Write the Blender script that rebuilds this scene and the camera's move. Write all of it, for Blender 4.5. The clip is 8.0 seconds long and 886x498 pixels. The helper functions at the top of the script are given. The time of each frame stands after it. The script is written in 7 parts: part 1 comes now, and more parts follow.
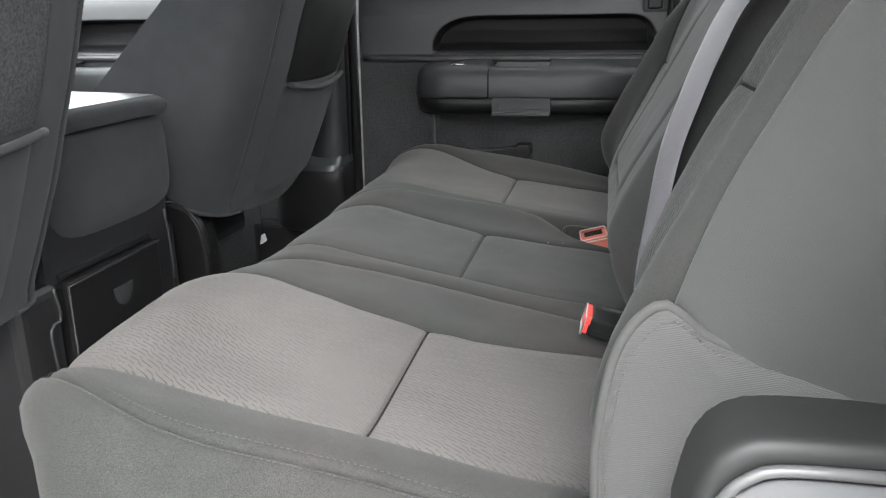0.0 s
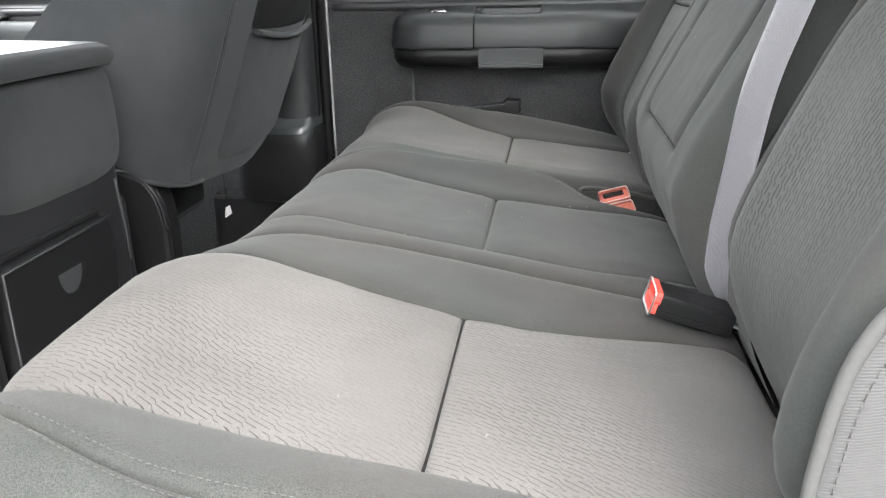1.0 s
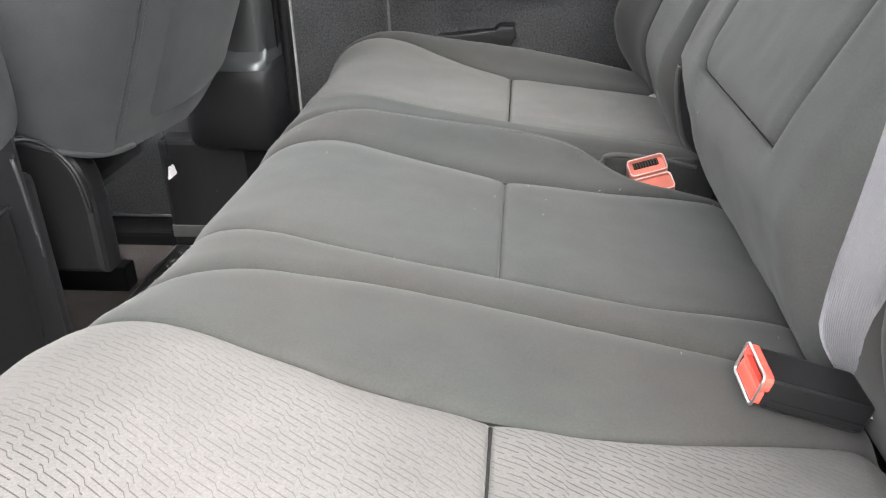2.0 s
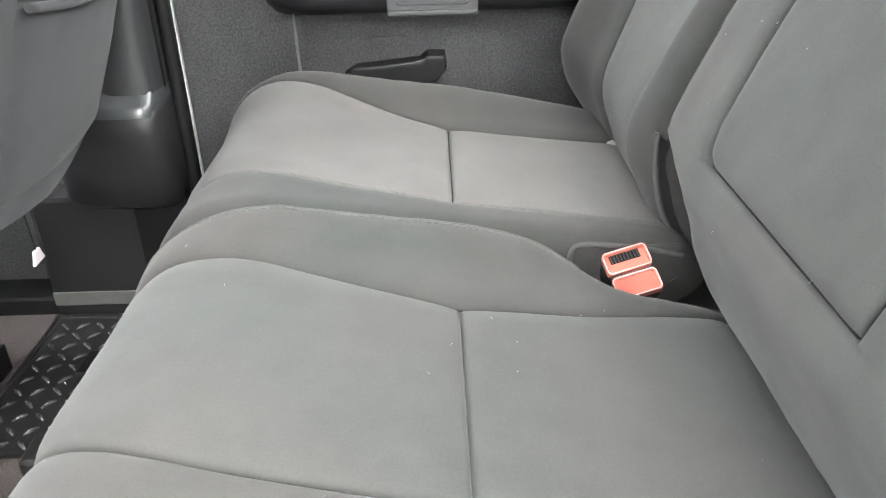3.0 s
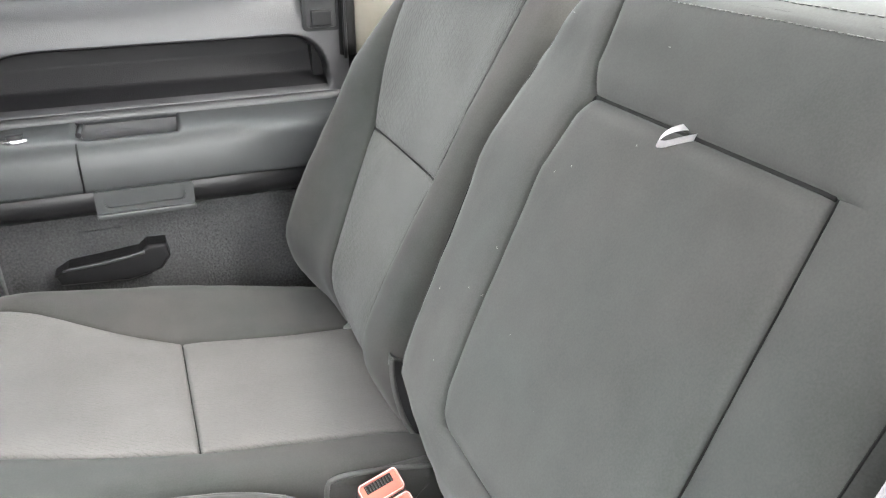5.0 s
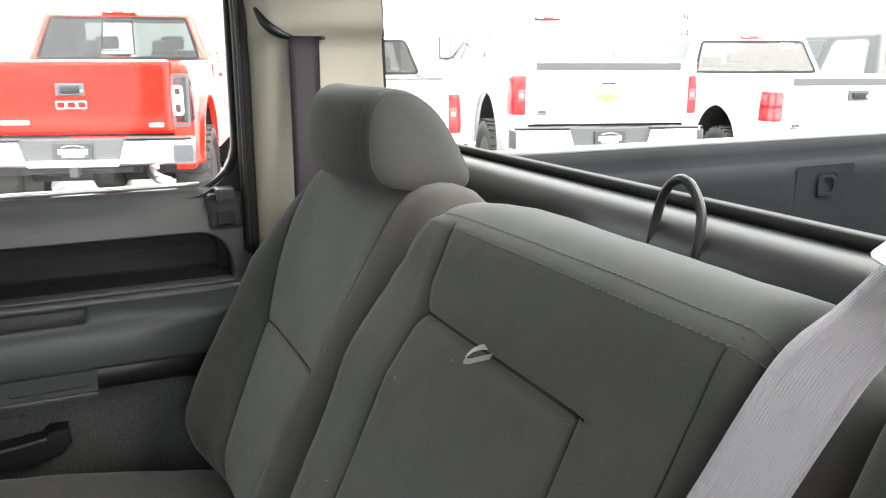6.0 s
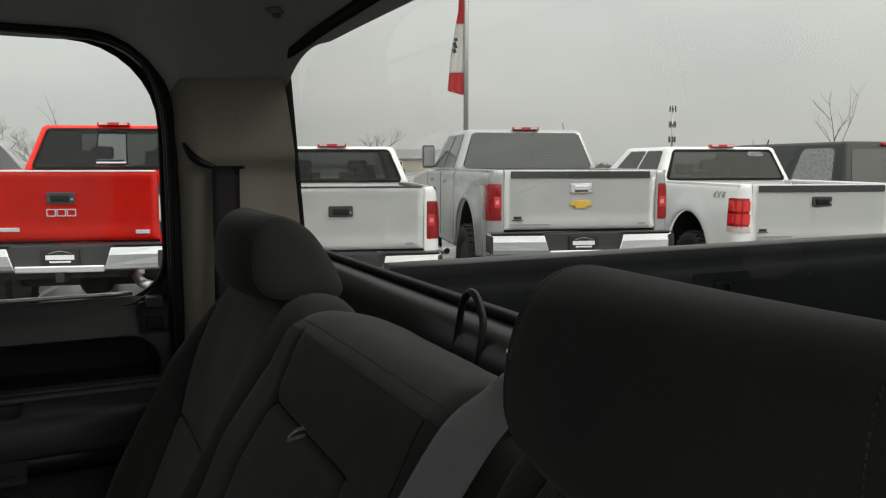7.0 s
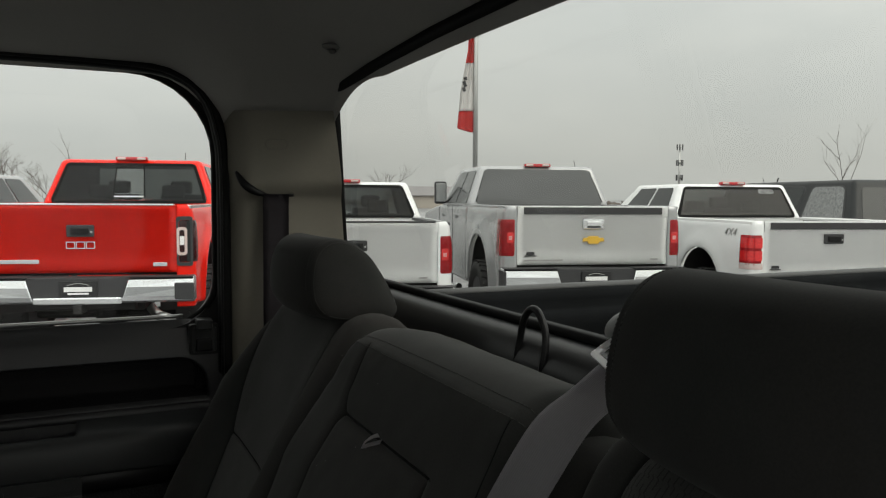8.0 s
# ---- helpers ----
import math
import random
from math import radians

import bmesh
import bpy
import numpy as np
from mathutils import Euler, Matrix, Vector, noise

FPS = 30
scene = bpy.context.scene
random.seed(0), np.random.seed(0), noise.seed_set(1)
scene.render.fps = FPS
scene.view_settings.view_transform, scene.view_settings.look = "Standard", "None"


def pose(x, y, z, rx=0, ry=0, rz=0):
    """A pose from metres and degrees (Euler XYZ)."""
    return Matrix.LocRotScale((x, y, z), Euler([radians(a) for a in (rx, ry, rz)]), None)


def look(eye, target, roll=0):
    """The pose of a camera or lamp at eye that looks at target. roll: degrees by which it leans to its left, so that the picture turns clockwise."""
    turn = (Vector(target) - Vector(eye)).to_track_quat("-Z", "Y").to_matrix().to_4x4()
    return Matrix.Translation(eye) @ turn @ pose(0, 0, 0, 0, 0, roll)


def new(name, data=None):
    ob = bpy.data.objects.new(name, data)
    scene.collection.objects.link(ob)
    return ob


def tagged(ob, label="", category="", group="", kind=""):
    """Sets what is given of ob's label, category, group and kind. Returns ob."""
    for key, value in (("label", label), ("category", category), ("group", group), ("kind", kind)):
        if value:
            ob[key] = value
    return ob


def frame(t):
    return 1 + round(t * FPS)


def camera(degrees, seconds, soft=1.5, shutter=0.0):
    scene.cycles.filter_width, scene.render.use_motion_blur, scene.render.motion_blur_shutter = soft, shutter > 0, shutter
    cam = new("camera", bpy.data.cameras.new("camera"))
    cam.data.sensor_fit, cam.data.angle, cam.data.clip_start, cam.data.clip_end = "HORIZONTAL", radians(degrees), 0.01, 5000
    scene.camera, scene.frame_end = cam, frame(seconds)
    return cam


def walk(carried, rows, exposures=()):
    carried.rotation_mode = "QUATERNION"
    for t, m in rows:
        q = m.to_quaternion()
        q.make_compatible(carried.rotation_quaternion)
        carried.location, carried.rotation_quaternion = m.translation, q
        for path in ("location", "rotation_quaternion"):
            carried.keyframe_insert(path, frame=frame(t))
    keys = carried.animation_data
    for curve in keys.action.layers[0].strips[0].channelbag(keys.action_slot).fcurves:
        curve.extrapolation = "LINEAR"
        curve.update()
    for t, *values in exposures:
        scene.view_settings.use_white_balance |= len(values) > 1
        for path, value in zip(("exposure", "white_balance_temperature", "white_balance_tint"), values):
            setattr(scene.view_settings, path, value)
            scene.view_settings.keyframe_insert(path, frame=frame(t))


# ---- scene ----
cam = camera(58.8, 8.0, soft=1.25)
PATH = [
    (0, (-0.098, -1.043, 0.73), (-0.492, 0.835, 0.165), -0.7),
    (0.5, (-0.168, -0.994, 0.697), (-0.52, 0.885, 0.107), -1.1),
    (1, (-0.201, -0.905, 0.685), (-0.467, 0.97, 0.042), -1.2),
    (1.2, (-0.218, -0.856, 0.688), (-0.441, 1.003, -0.015), -1.1),
    (2.5, (-0.266, -0.553, 0.728), (-0.417, 1.214, -0.197), -1.8),
    (3, (-0.285, -0.444, 0.753), (-0.277, 1.32, -0.19), -1.6),
    (3.5, (-0.317, -0.385, 0.792), (-0.05, 1.33, -0.201), -0.3),
    (4, (-0.298, -0.347, 0.83), (0.085, 1.346, -0.164), -0.6),
    (4.2, (-0.29, -0.343, 0.842), (0.14, 1.347, -0.137), -0.6),
    (5.4, (-0.244, -0.422, 0.965), (0.49, 1.292, 0.241), -0.1),
    (5.5, (-0.235, -0.431, 0.971), (0.51, 1.292, 0.282), 0.0),
    (6, (-0.224, -0.492, 1.006), (0.609, 1.263, 0.53), 0.1),
    (6.5, (-0.198, -0.565, 1.037), (0.671, 1.21, 0.726), 0.1),
    (7, (-0.145, -0.711, 1.043), (0.717, 1.08, 0.823), -0.0),
    (7.5, (-0.136, -0.742, 1.055), (0.728, 1.056, 0.903), -0.1),
    (8, (-0.224, -0.73, 1.028), (0.625, 1.076, 0.901), 0.3),
]
EXPOSURES = [
    (0.0, 3.10, 6400, 10), (0.5, 3.62, 6400, 10), (1.0, 3.82, 6450, 10), (2.5, 4.54, 6500, 10), (3.0, 4.84, 6500, 10),
    (4.0, 5.00, 6500, 10), (5.5, 4.71, 6500, 10), (6.0, 3.23, 6600, 8), (6.5, 0.98, 6750, 7), (7.0, -0.10, 6800, 6), (8.0, -0.13, 6800, 6),
]
walk(cam, [(t, look(eye, target, roll)) for t, eye, target, roll in PATH], EXPOSURES)

# ---- daylight: an overcast winter sky ----
GROUND = -0.60
world = bpy.data.worlds.new("overcast_sky")
scene.world = world
world.use_nodes = True
wn, wl = world.node_tree.nodes, world.node_tree.links
wn.clear()
sky = wn.new("ShaderNodeTexSky")
sky.sky_type, sky.sun_disc = "NISHITA", False
sky.sun_elevation, sky.sun_rotation = radians(45), radians(153)
sky.air_density, sky.dust_density = 1.0, 4.0
dim = wn.new("ShaderNodeVectorMath")
dim.operation = "SCALE"
dim.inputs["Scale"].default_value = 0.10
clouds = wn.new("ShaderNodeTexNoise")
clouds.inputs["Scale"].default_value, clouds.inputs["Detail"].default_value = 2.2, 5
ramp = wn.new("ShaderNodeValToRGB")
ramp.color_ramp.elements[0].position, ramp.color_ramp.elements[0].color = 0.30, (0.80, 0.82, 0.83, 1)
ramp.color_ramp.elements[1].position, ramp.color_ramp.elements[1].color = 0.70, (0.97, 0.97, 0.96, 1)
mix = wn.new("ShaderNodeMix")
mix.data_type = "RGBA"
mix.inputs[0].default_value = 0.90
back = wn.new("ShaderNodeBackground")
back.inputs["Strength"].default_value = 1.0
outw = wn.new("ShaderNodeOutputWorld")
coordw = wn.new("ShaderNodeTexCoord")
stretch = wn.new("ShaderNodeMapping")
stretch.inputs["Scale"].default_value = (1, 1, 3)
wl.new(coordw.outputs["Generated"], stretch.inputs["Vector"])
wl.new(stretch.outputs["Vector"], clouds.inputs["Vector"])
wl.new(clouds.outputs["Fac"], ramp.inputs["Fac"])
wl.new(sky.outputs["Color"], dim.inputs[0])
wl.new(dim.outputs["Vector"], mix.inputs[6])
wl.new(ramp.outputs["Color"], mix.inputs[7])
up_part = wn.new("ShaderNodeSeparateXYZ")
wl.new(coordw.outputs["Generated"], up_part.inputs[0])
gain = wn.new("ShaderNodeMapRange")
gain.inputs[1].default_value, gain.inputs[2].default_value = 0.05, 1.0
gain.inputs[3].default_value, gain.inputs[4].default_value = 0.80, 2.30
wl.new(up_part.outputs[2], gain.inputs[0])
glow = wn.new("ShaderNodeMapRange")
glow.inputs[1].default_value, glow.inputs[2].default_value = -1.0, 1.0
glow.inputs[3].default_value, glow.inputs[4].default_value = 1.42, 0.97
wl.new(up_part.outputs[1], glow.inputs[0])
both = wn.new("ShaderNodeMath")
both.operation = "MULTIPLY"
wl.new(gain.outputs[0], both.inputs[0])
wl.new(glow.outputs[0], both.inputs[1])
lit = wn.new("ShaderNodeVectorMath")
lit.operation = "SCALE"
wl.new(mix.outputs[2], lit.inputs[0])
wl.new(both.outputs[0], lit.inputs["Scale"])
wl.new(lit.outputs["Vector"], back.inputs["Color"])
wl.new(back.outputs["Background"], outw.inputs["Surface"])

sun_data = bpy.data.lights.new("sun", "SUN")
sun_data.energy, sun_data.angle, sun_data.color = 0.6, radians(30), (1.0, 0.97, 0.93)
sun = new("sun", sun_data)
sun.matrix_world = look((3.2, -6.2, 7.1), (0, 0, 0))


# ---- materials ----
def links_of(m):
    return m.node_tree.nodes, m.node_tree.links


def mat(name, color, rough=0.6, metal=0.0, vary=0.12, grain=40.0, bump=0.0, bump_scale=300.0, stain=0.0, stain_scale=3.0,
        spec=0.5, coat=0.0, sheen=0.0, tone=None):
    """A painted, moulded or woven surface with grain, stains and fine relief."""
    m = bpy.data.materials.new(name)
    m.use_nodes = True
    n, l = links_of(m)
    b = n["Principled BSDF"]
    b.inputs["Roughness"].default_value, b.inputs["Metallic"].default_value = rough, metal
    b.inputs["Specular IOR Level"].default_value = spec
    b.inputs["Coat Weight"].default_value = coat
    b.inputs["Coat Roughness"].default_value = 0.08
    b.inputs["Sheen Weight"].default_value = sheen
    b.inputs["Sheen Roughness"].default_value = 0.5
    co = n.new("ShaderNodeTexCoord")
    fine = n.new("ShaderNodeTexNoise")
    fine.inputs["Scale"].default_value, fine.inputs["Detail"].default_value = grain, 4
    l.new(co.outputs["Object"], fine.inputs["Vector"])
    rgb = n.new("ShaderNodeMix")
    rgb.data_type = "RGBA"
    other = tone or tuple(c * (1 - vary) for c in color)
    rgb.inputs[6].default_value, rgb.inputs[7].default_value = (*other, 1), (*(min(1, c * (1 + vary)) for c in color), 1)
    l.new(fine.outputs["Fac"], rgb.inputs[0])
    last = rgb.outputs[2]
    if stain:
        big = n.new("ShaderNodeTexNoise")
        big.inputs["Scale"].default_value, big.inputs["Detail"].default_value = stain_scale, 3
        l.new(co.outputs["Object"], big.inputs["Vector"])
        lift = n.new("ShaderNodeMapRange")
        lift.inputs[1].default_value, lift.inputs[2].default_value = 0.3, 0.7
        lift.inputs[3].default_value, lift.inputs[4].default_value = 1 - stain, 1 + stain
        l.new(big.outputs["Fac"], lift.inputs[0])
        mul = n.new("ShaderNodeVectorMath")
        mul.operation = "SCALE"
        l.new(last, mul.inputs[0])
        l.new(lift.outputs[0], mul.inputs["Scale"])
        last = mul.outputs["Vector"]
    l.new(last, b.inputs["Base Color"])
    if bump:
        rel = n.new("ShaderNodeTexNoise")
        rel.inputs["Scale"].default_value, rel.inputs["Detail"].default_value = bump_scale, 3
        l.new(co.outputs["Object"], rel.inputs["Vector"])
        bm_ = n.new("ShaderNodeBump")
        bm_.inputs["Strength"].default_value, bm_.inputs["Distance"].default_value = bump, 0.002
        l.new(rel.outputs["Fac"], bm_.inputs["Height"])
        l.new(bm_.outputs["Normal"], b.inputs["Normal"])
    return m


def math_node(n, l, op, a, b=None, c=None):
    x = n.new("ShaderNodeMath")
    x.operation = op
    for k, v in enumerate((a, b, c)):
        if v is None:
            continue
        if isinstance(v, (int, float)):
            x.inputs[k].default_value = v
        else:
            l.new(v, x.inputs[k])
    return x.outputs[0]


def woven_insert(name, color, line, pitch=0.0060, strength=1.0, step=0.025, wide=0.075, slant=0.0):
    """Seat cloth with thin broken lines that jog sideways, laid along the second UV axis (metres)."""
    m = mat(name, color, 0.9, vary=0.28, grain=700, stain=0.14, stain_scale=7, sheen=0.05, spec=0.15)
    n, l = links_of(m)
    b = n["Principled BSDF"]
    base = b.inputs["Base Color"].links[0].from_socket
    uv = n.new("ShaderNodeUVMap")
    sep = n.new("ShaderNodeSeparateXYZ")
    l.new(uv.outputs["UV"], sep.inputs[0])
    u, v = sep.outputs[0], sep.outputs[1]
    row = math_node(n, l, "DIVIDE", math_node(n, l, "ADD", u, math_node(n, l, "MULTIPLY", v, slant)), pitch)
    along = math_node(n, l, "DIVIDE", v, step)
    rise = math_node(n, l, "SUBTRACT", math_node(n, l, "MULTIPLY", math_node(n, l, "FRACT", along), 9.0), 8.0)
    jog = math_node(n, l, "ADD", math_node(n, l, "FLOOR", along), math_node(n, l, "MAXIMUM", rise, 0.0))
    row = math_node(n, l, "SUBTRACT", row, math_node(n, l, "MULTIPLY", jog, 0.5))
    cell = math_node(n, l, "FLOOR", row)
    off = math_node(n, l, "ABSOLUTE", math_node(n, l, "SUBTRACT", math_node(n, l, "FRACT", row), 0.5))
    line_mask = math_node(n, l, "LESS_THAN", off, wide)
    dash = math_node(n, l, "FRACT", math_node(n, l, "ADD", math_node(n, l, "DIVIDE", v, 0.021), math_node(n, l, "MULTIPLY", cell, 0.37)))
    keep = math_node(n, l, "LESS_THAN", dash, 0.80)
    mask = math_node(n, l, "MULTIPLY", line_mask, keep)
    co = n.new("ShaderNodeTexCoord")
    rub = n.new("ShaderNodeTexNoise")
    rub.inputs["Scale"].default_value, rub.inputs["Detail"].default_value = 6, 3
    l.new(co.outputs["Object"], rub.inputs["Vector"])
    kept = n.new("ShaderNodeMapRange")
    kept.inputs[1].default_value, kept.inputs[2].default_value = 0.32, 0.58
    kept.inputs[3].default_value, kept.inputs[4].default_value = 0.20, 1.0
    l.new(rub.outputs["Fac"], kept.inputs[0])
    mask = math_node(n, l, "MULTIPLY", mask, kept.outputs[0])
    faint = math_node(n, l, "MULTIPLY", mask, strength)
    rgb = n.new("ShaderNodeMix")
    rgb.data_type = "RGBA"
    l.new(faint, rgb.inputs[0])
    l.new(base, rgb.inputs[6])
    rgb.inputs[7].default_value = (*line, 1)
    l.new(rgb.outputs[2], b.inputs["Base Color"])
    weave = n.new("ShaderNodeTexNoise")
    weave.inputs["Scale"].default_value = 1400
    l.new(co.outputs["Object"], weave.inputs["Vector"])
    high = math_node(n, l, "SUBTRACT", math_node(n, l, "MULTIPLY", weave.outputs["Fac"], 0.5), mask)
    bp = n.new("ShaderNodeBump")
    bp.inputs["Strength"].default_value, bp.inputs["Distance"].default_value = 0.5, 0.001
    l.new(high, bp.inputs["Height"])
    l.new(bp.outputs["Normal"], b.inputs["Normal"])
    return m


def cloth(name, cool, warm, speckle=0.09, relief=0.12, fine=700):
    """Knitted seat cloth: worn patches of two tones, mottling, and a fibre speckle with relief."""
    m = mat(name, cool, 0.95, spec=0.08, sheen=0.06)
    n, l = links_of(m)
    b = n["Principled BSDF"]
    co = n.new("ShaderNodeTexCoord")

    def cloud(scale, detail, lo, hi, a, c):
        t = n.new("ShaderNodeTexNoise")
        t.inputs["Scale"].default_value, t.inputs["Detail"].default_value = scale, detail
        l.new(co.outputs["Object"], t.inputs["Vector"])
        r = n.new("ShaderNodeMapRange")
        r.inputs[1].default_value, r.inputs[2].default_value = lo, hi
        r.inputs[3].default_value, r.inputs[4].default_value = a, c
        l.new(t.outputs["Fac"], r.inputs[0])
        return r.outputs[0]
    worn = cloud(4.5, 3, 0.38, 0.62, 0.0, 1.0)
    mottle = cloud(26, 5, 0.3, 0.7, 0.92, 1.08)
    fibre = cloud(fine, 2, 0.3, 0.7, 1 - speckle, 1 + speckle)
    rgb = n.new("ShaderNodeMix")
    rgb.data_type = "RGBA"
    rgb.inputs[6].default_value, rgb.inputs[7].default_value = (*cool, 1), (*warm, 1)
    l.new(worn, rgb.inputs[0])
    mul = n.new("ShaderNodeVectorMath")
    mul.operation = "SCALE"
    l.new(rgb.outputs[2], mul.inputs[0])
    l.new(math_node(n, l, "MULTIPLY", mottle, fibre), mul.inputs["Scale"])
    l.new(mul.outputs["Vector"], b.inputs["Base Color"])
    bp = n.new("ShaderNodeBump")
    bp.inputs["Strength"].default_value, bp.inputs["Distance"].default_value = relief, 0.0008
    l.new(fibre, bp.inputs["Height"])
    l.new(bp.outputs["Normal"], b.inputs["Normal"])
    return m


def ribbed(name, color, pitch, rough=0.8, gloss=0.25, depth=0.0006, axis=0, dark=0.6, slant=0.0, fold=0.012):
    """Cloth or webbing with fine ribs across one UV axis (metres)."""
    m = mat(name, color, rough, vary=0.08, grain=500, spec=gloss, sheen=0.1)
    n, l = links_of(m)
    b = n["Principled BSDF"]
    base = b.inputs["Base Color"].links[0].from_socket
    uv = n.new("ShaderNodeUVMap")
    sep = n.new("ShaderNodeSeparateXYZ")
    l.new(uv.outputs["UV"], sep.inputs[0])
    t = math_node(n, l, "ADD", sep.outputs[axis], math_node(n, l, "MULTIPLY", math_node(n, l, "PINGPONG", sep.outputs[1 - axis], fold), slant))
    wave = math_node(n, l, "SINE", math_node(n, l, "MULTIPLY", t, 2 * math.pi / pitch))
    fac = math_node(n, l, "MULTIPLY_ADD", wave, 0.5, 0.5)
    rgb = n.new("ShaderNodeMix")
    rgb.data_type = "RGBA"
    l.new(fac, rgb.inputs[0])
    rgb.inputs[6].default_value = (*(c * dark for c in color), 1)
    l.new(base, rgb.inputs[7])
    l.new(rgb.outputs[2], b.inputs["Base Color"])
    bp = n.new("ShaderNodeBump")
    bp.inputs["Strength"].default_value, bp.inputs["Distance"].default_value = 0.6, depth
    l.new(fac, bp.inputs["Height"])
    l.new(bp.outputs["Normal"], b.inputs["Normal"])
    return m


def lot_material():
    m = mat("wet_asphalt", (0.11, 0.11, 0.112), 0.35, vary=0.25, grain=30, bump=0.5, bump_scale=60, stain=0.25, stain_scale=0.5)
    n, l = links_of(m)
    b = n["Principled BSDF"]
    base = b.inputs["Base Color"].links[0].from_socket
    snow = n.new("ShaderNodeTexNoise")
    snow.inputs["Scale"].default_value, snow.inputs["Detail"].default_value = 0.35, 6
    co = n.new("ShaderNodeTexCoord")
    l.new(co.outputs["Object"], snow.inputs["Vector"])
    pick = n.new("ShaderNodeMapRange")
    pick.inputs[1].default_value, pick.inputs[2].default_value = 0.52, 0.62
    l.new(snow.outputs["Fac"], pick.inputs[0])
    rgb = n.new("ShaderNodeMix")
    rgb.data_type = "RGBA"
    l.new(pick.outputs[0], rgb.inputs[0])
    l.new(base, rgb.inputs[6])
    rgb.inputs[7].default_value = (0.36, 0.36, 0.37, 1)
    l.new(rgb.outputs[2], b.inputs["Base Color"])
    return m


def glass(name, tint, rough=0.0, clear=0.9):
    """A thin pane: clear with a plain gloss on top."""
    m = bpy.data.materials.new(name)
    m.use_nodes = True
    n, l = links_of(m)
    n.clear()
    out = n.new("ShaderNodeOutputMaterial")
    tr, gl = n.new("ShaderNodeBsdfTransparent"), n.new("ShaderNodeBsdfGlossy")
    tr.inputs["Color"].default_value = (*tint, 1)
    gl.inputs["Roughness"].default_value = rough
    fr = n.new("ShaderNodeFresnel")
    fr.inputs["IOR"].default_value = 1.45
    mx = n.new("ShaderNodeMixShader")
    k = math_node(n, l, "MULTIPLY", fr.outputs[0], clear)
    l.new(k, mx.inputs[0])
    l.new(tr.outputs[0], mx.inputs[1])
    l.new(gl.outputs[0], mx.inputs[2])
    l.new(mx.outputs[0], out.inputs["Surface"])
    return m


CLOTH = cloth("dark_seat_cloth", (0.028, 0.02944, 0.02816), (0.0332, 0.0312, 0.02976))
CLOTH_MID = cloth("plain_seat_cloth", (0.0332, 0.03504, 0.0336), (0.0364, 0.0356, 0.03424))
INSERT = woven_insert("patterned_seat_cloth", (0.072, 0.0684, 0.06608), (0.0224, 0.0216, 0.0208), pitch=0.0048, strength=0.9, step=0.019, wide=0.085, slant=-0.46)
INSERT_WORN = woven_insert("flattened_patterned_seat_cloth", (0.070, 0.0668, 0.0645), (0.040, 0.0385, 0.037), pitch=0.0048, strength=0.45, step=0.019, wide=0.085, slant=-0.46)
INSERT_DARK = woven_insert("patterned_back_cloth", (0.0560, 0.0565, 0.0545), (0.0176, 0.0184, 0.0172), pitch=0.0046, strength=0.95, step=0.012, wide=0.13)
FLANK_CLOTH = cloth("coarse_flank_cloth", (0.029, 0.0302, 0.029), (0.0332, 0.0316, 0.0302), 0.36, 0.4, 1150)
FRONT_CLOTH = cloth("front_seat_cloth", (0.0262, 0.0278, 0.0293), (0.0284, 0.0290, 0.0302))
LINT = mat("grey_lint", (0.17, 0.165, 0.16), 0.9, vary=0.2)
# near-black for cords that draw the shade in creases, and for thread
CREASE = mat("crease_shade_and_thread", (0.012, 0.012, 0.012), 0.95, vary=0.2, spec=0.1)
SILL = mat("black_sill_plastic", (0.008, 0.008, 0.0085), 0.36, spec=0.38, vary=0.1, grain=200, bump=0.05, bump_scale=600)
RIB = ribbed("ribbed_side_cloth", (0.0496, 0.0492, 0.0484), 0.0013, axis=1, dark=0.95, depth=0.0003, slant=0.25, fold=1.0)
RIB_DARK = ribbed("dark_ribbed_flank_cloth", (0.0384, 0.0388, 0.0376), 0.0011, axis=1, dark=0.97, slant=0.25, fold=1.0, depth=0.00012)
STITCH = mat("seam_thread", (0.040, 0.0394, 0.038), 0.8, vary=0.2)
PIPING = mat("seam_piping", (0.0384, 0.038, 0.0368), 0.9, vary=0.15, grain=500)
BELT = ribbed("grey_belt_webbing", (0.27, 0.259, 0.277), 0.0019, 0.42, 0.6, axis=0, dark=0.93, slant=0.0, depth=0.0003)
TONGUE = mat("bright_plated_steel", (0.90, 0.90, 0.91), 0.45, metal=0.15, vary=0.05)
BELT_DARK = mat("dark_belt_webbing", (0.052, 0.046, 0.052), 0.7, vary=0.1, grain=300, spec=0.3)
VINYL = mat("grey_moulded_plastic", (0.0192, 0.02, 0.0208), 0.45, vary=0.08, grain=200, bump=0.25, bump_scale=700, stain=0.06, stain_scale=4, spec=0.32)
DOOR_TOP = mat("soft_grey_door_plastic", (0.0288, 0.0288, 0.0304), 0.42, vary=0.08, grain=200, bump=0.2, bump_scale=700, stain=0.06, stain_scale=4, spec=0.5)
VINYL_DARK = mat("dark_moulded_plastic", (0.0128, 0.0128, 0.0136), 0.42, vary=0.1, grain=200, bump=0.25, bump_scale=700, spec=0.32)
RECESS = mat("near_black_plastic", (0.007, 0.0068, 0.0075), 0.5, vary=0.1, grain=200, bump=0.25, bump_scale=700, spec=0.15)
PAD = mat("soft_armrest_vinyl", (0.0272, 0.0288, 0.0296), 0.42, vary=0.06, grain=200, bump=0.12, bump_scale=900, stain=0.05, spec=0.32)
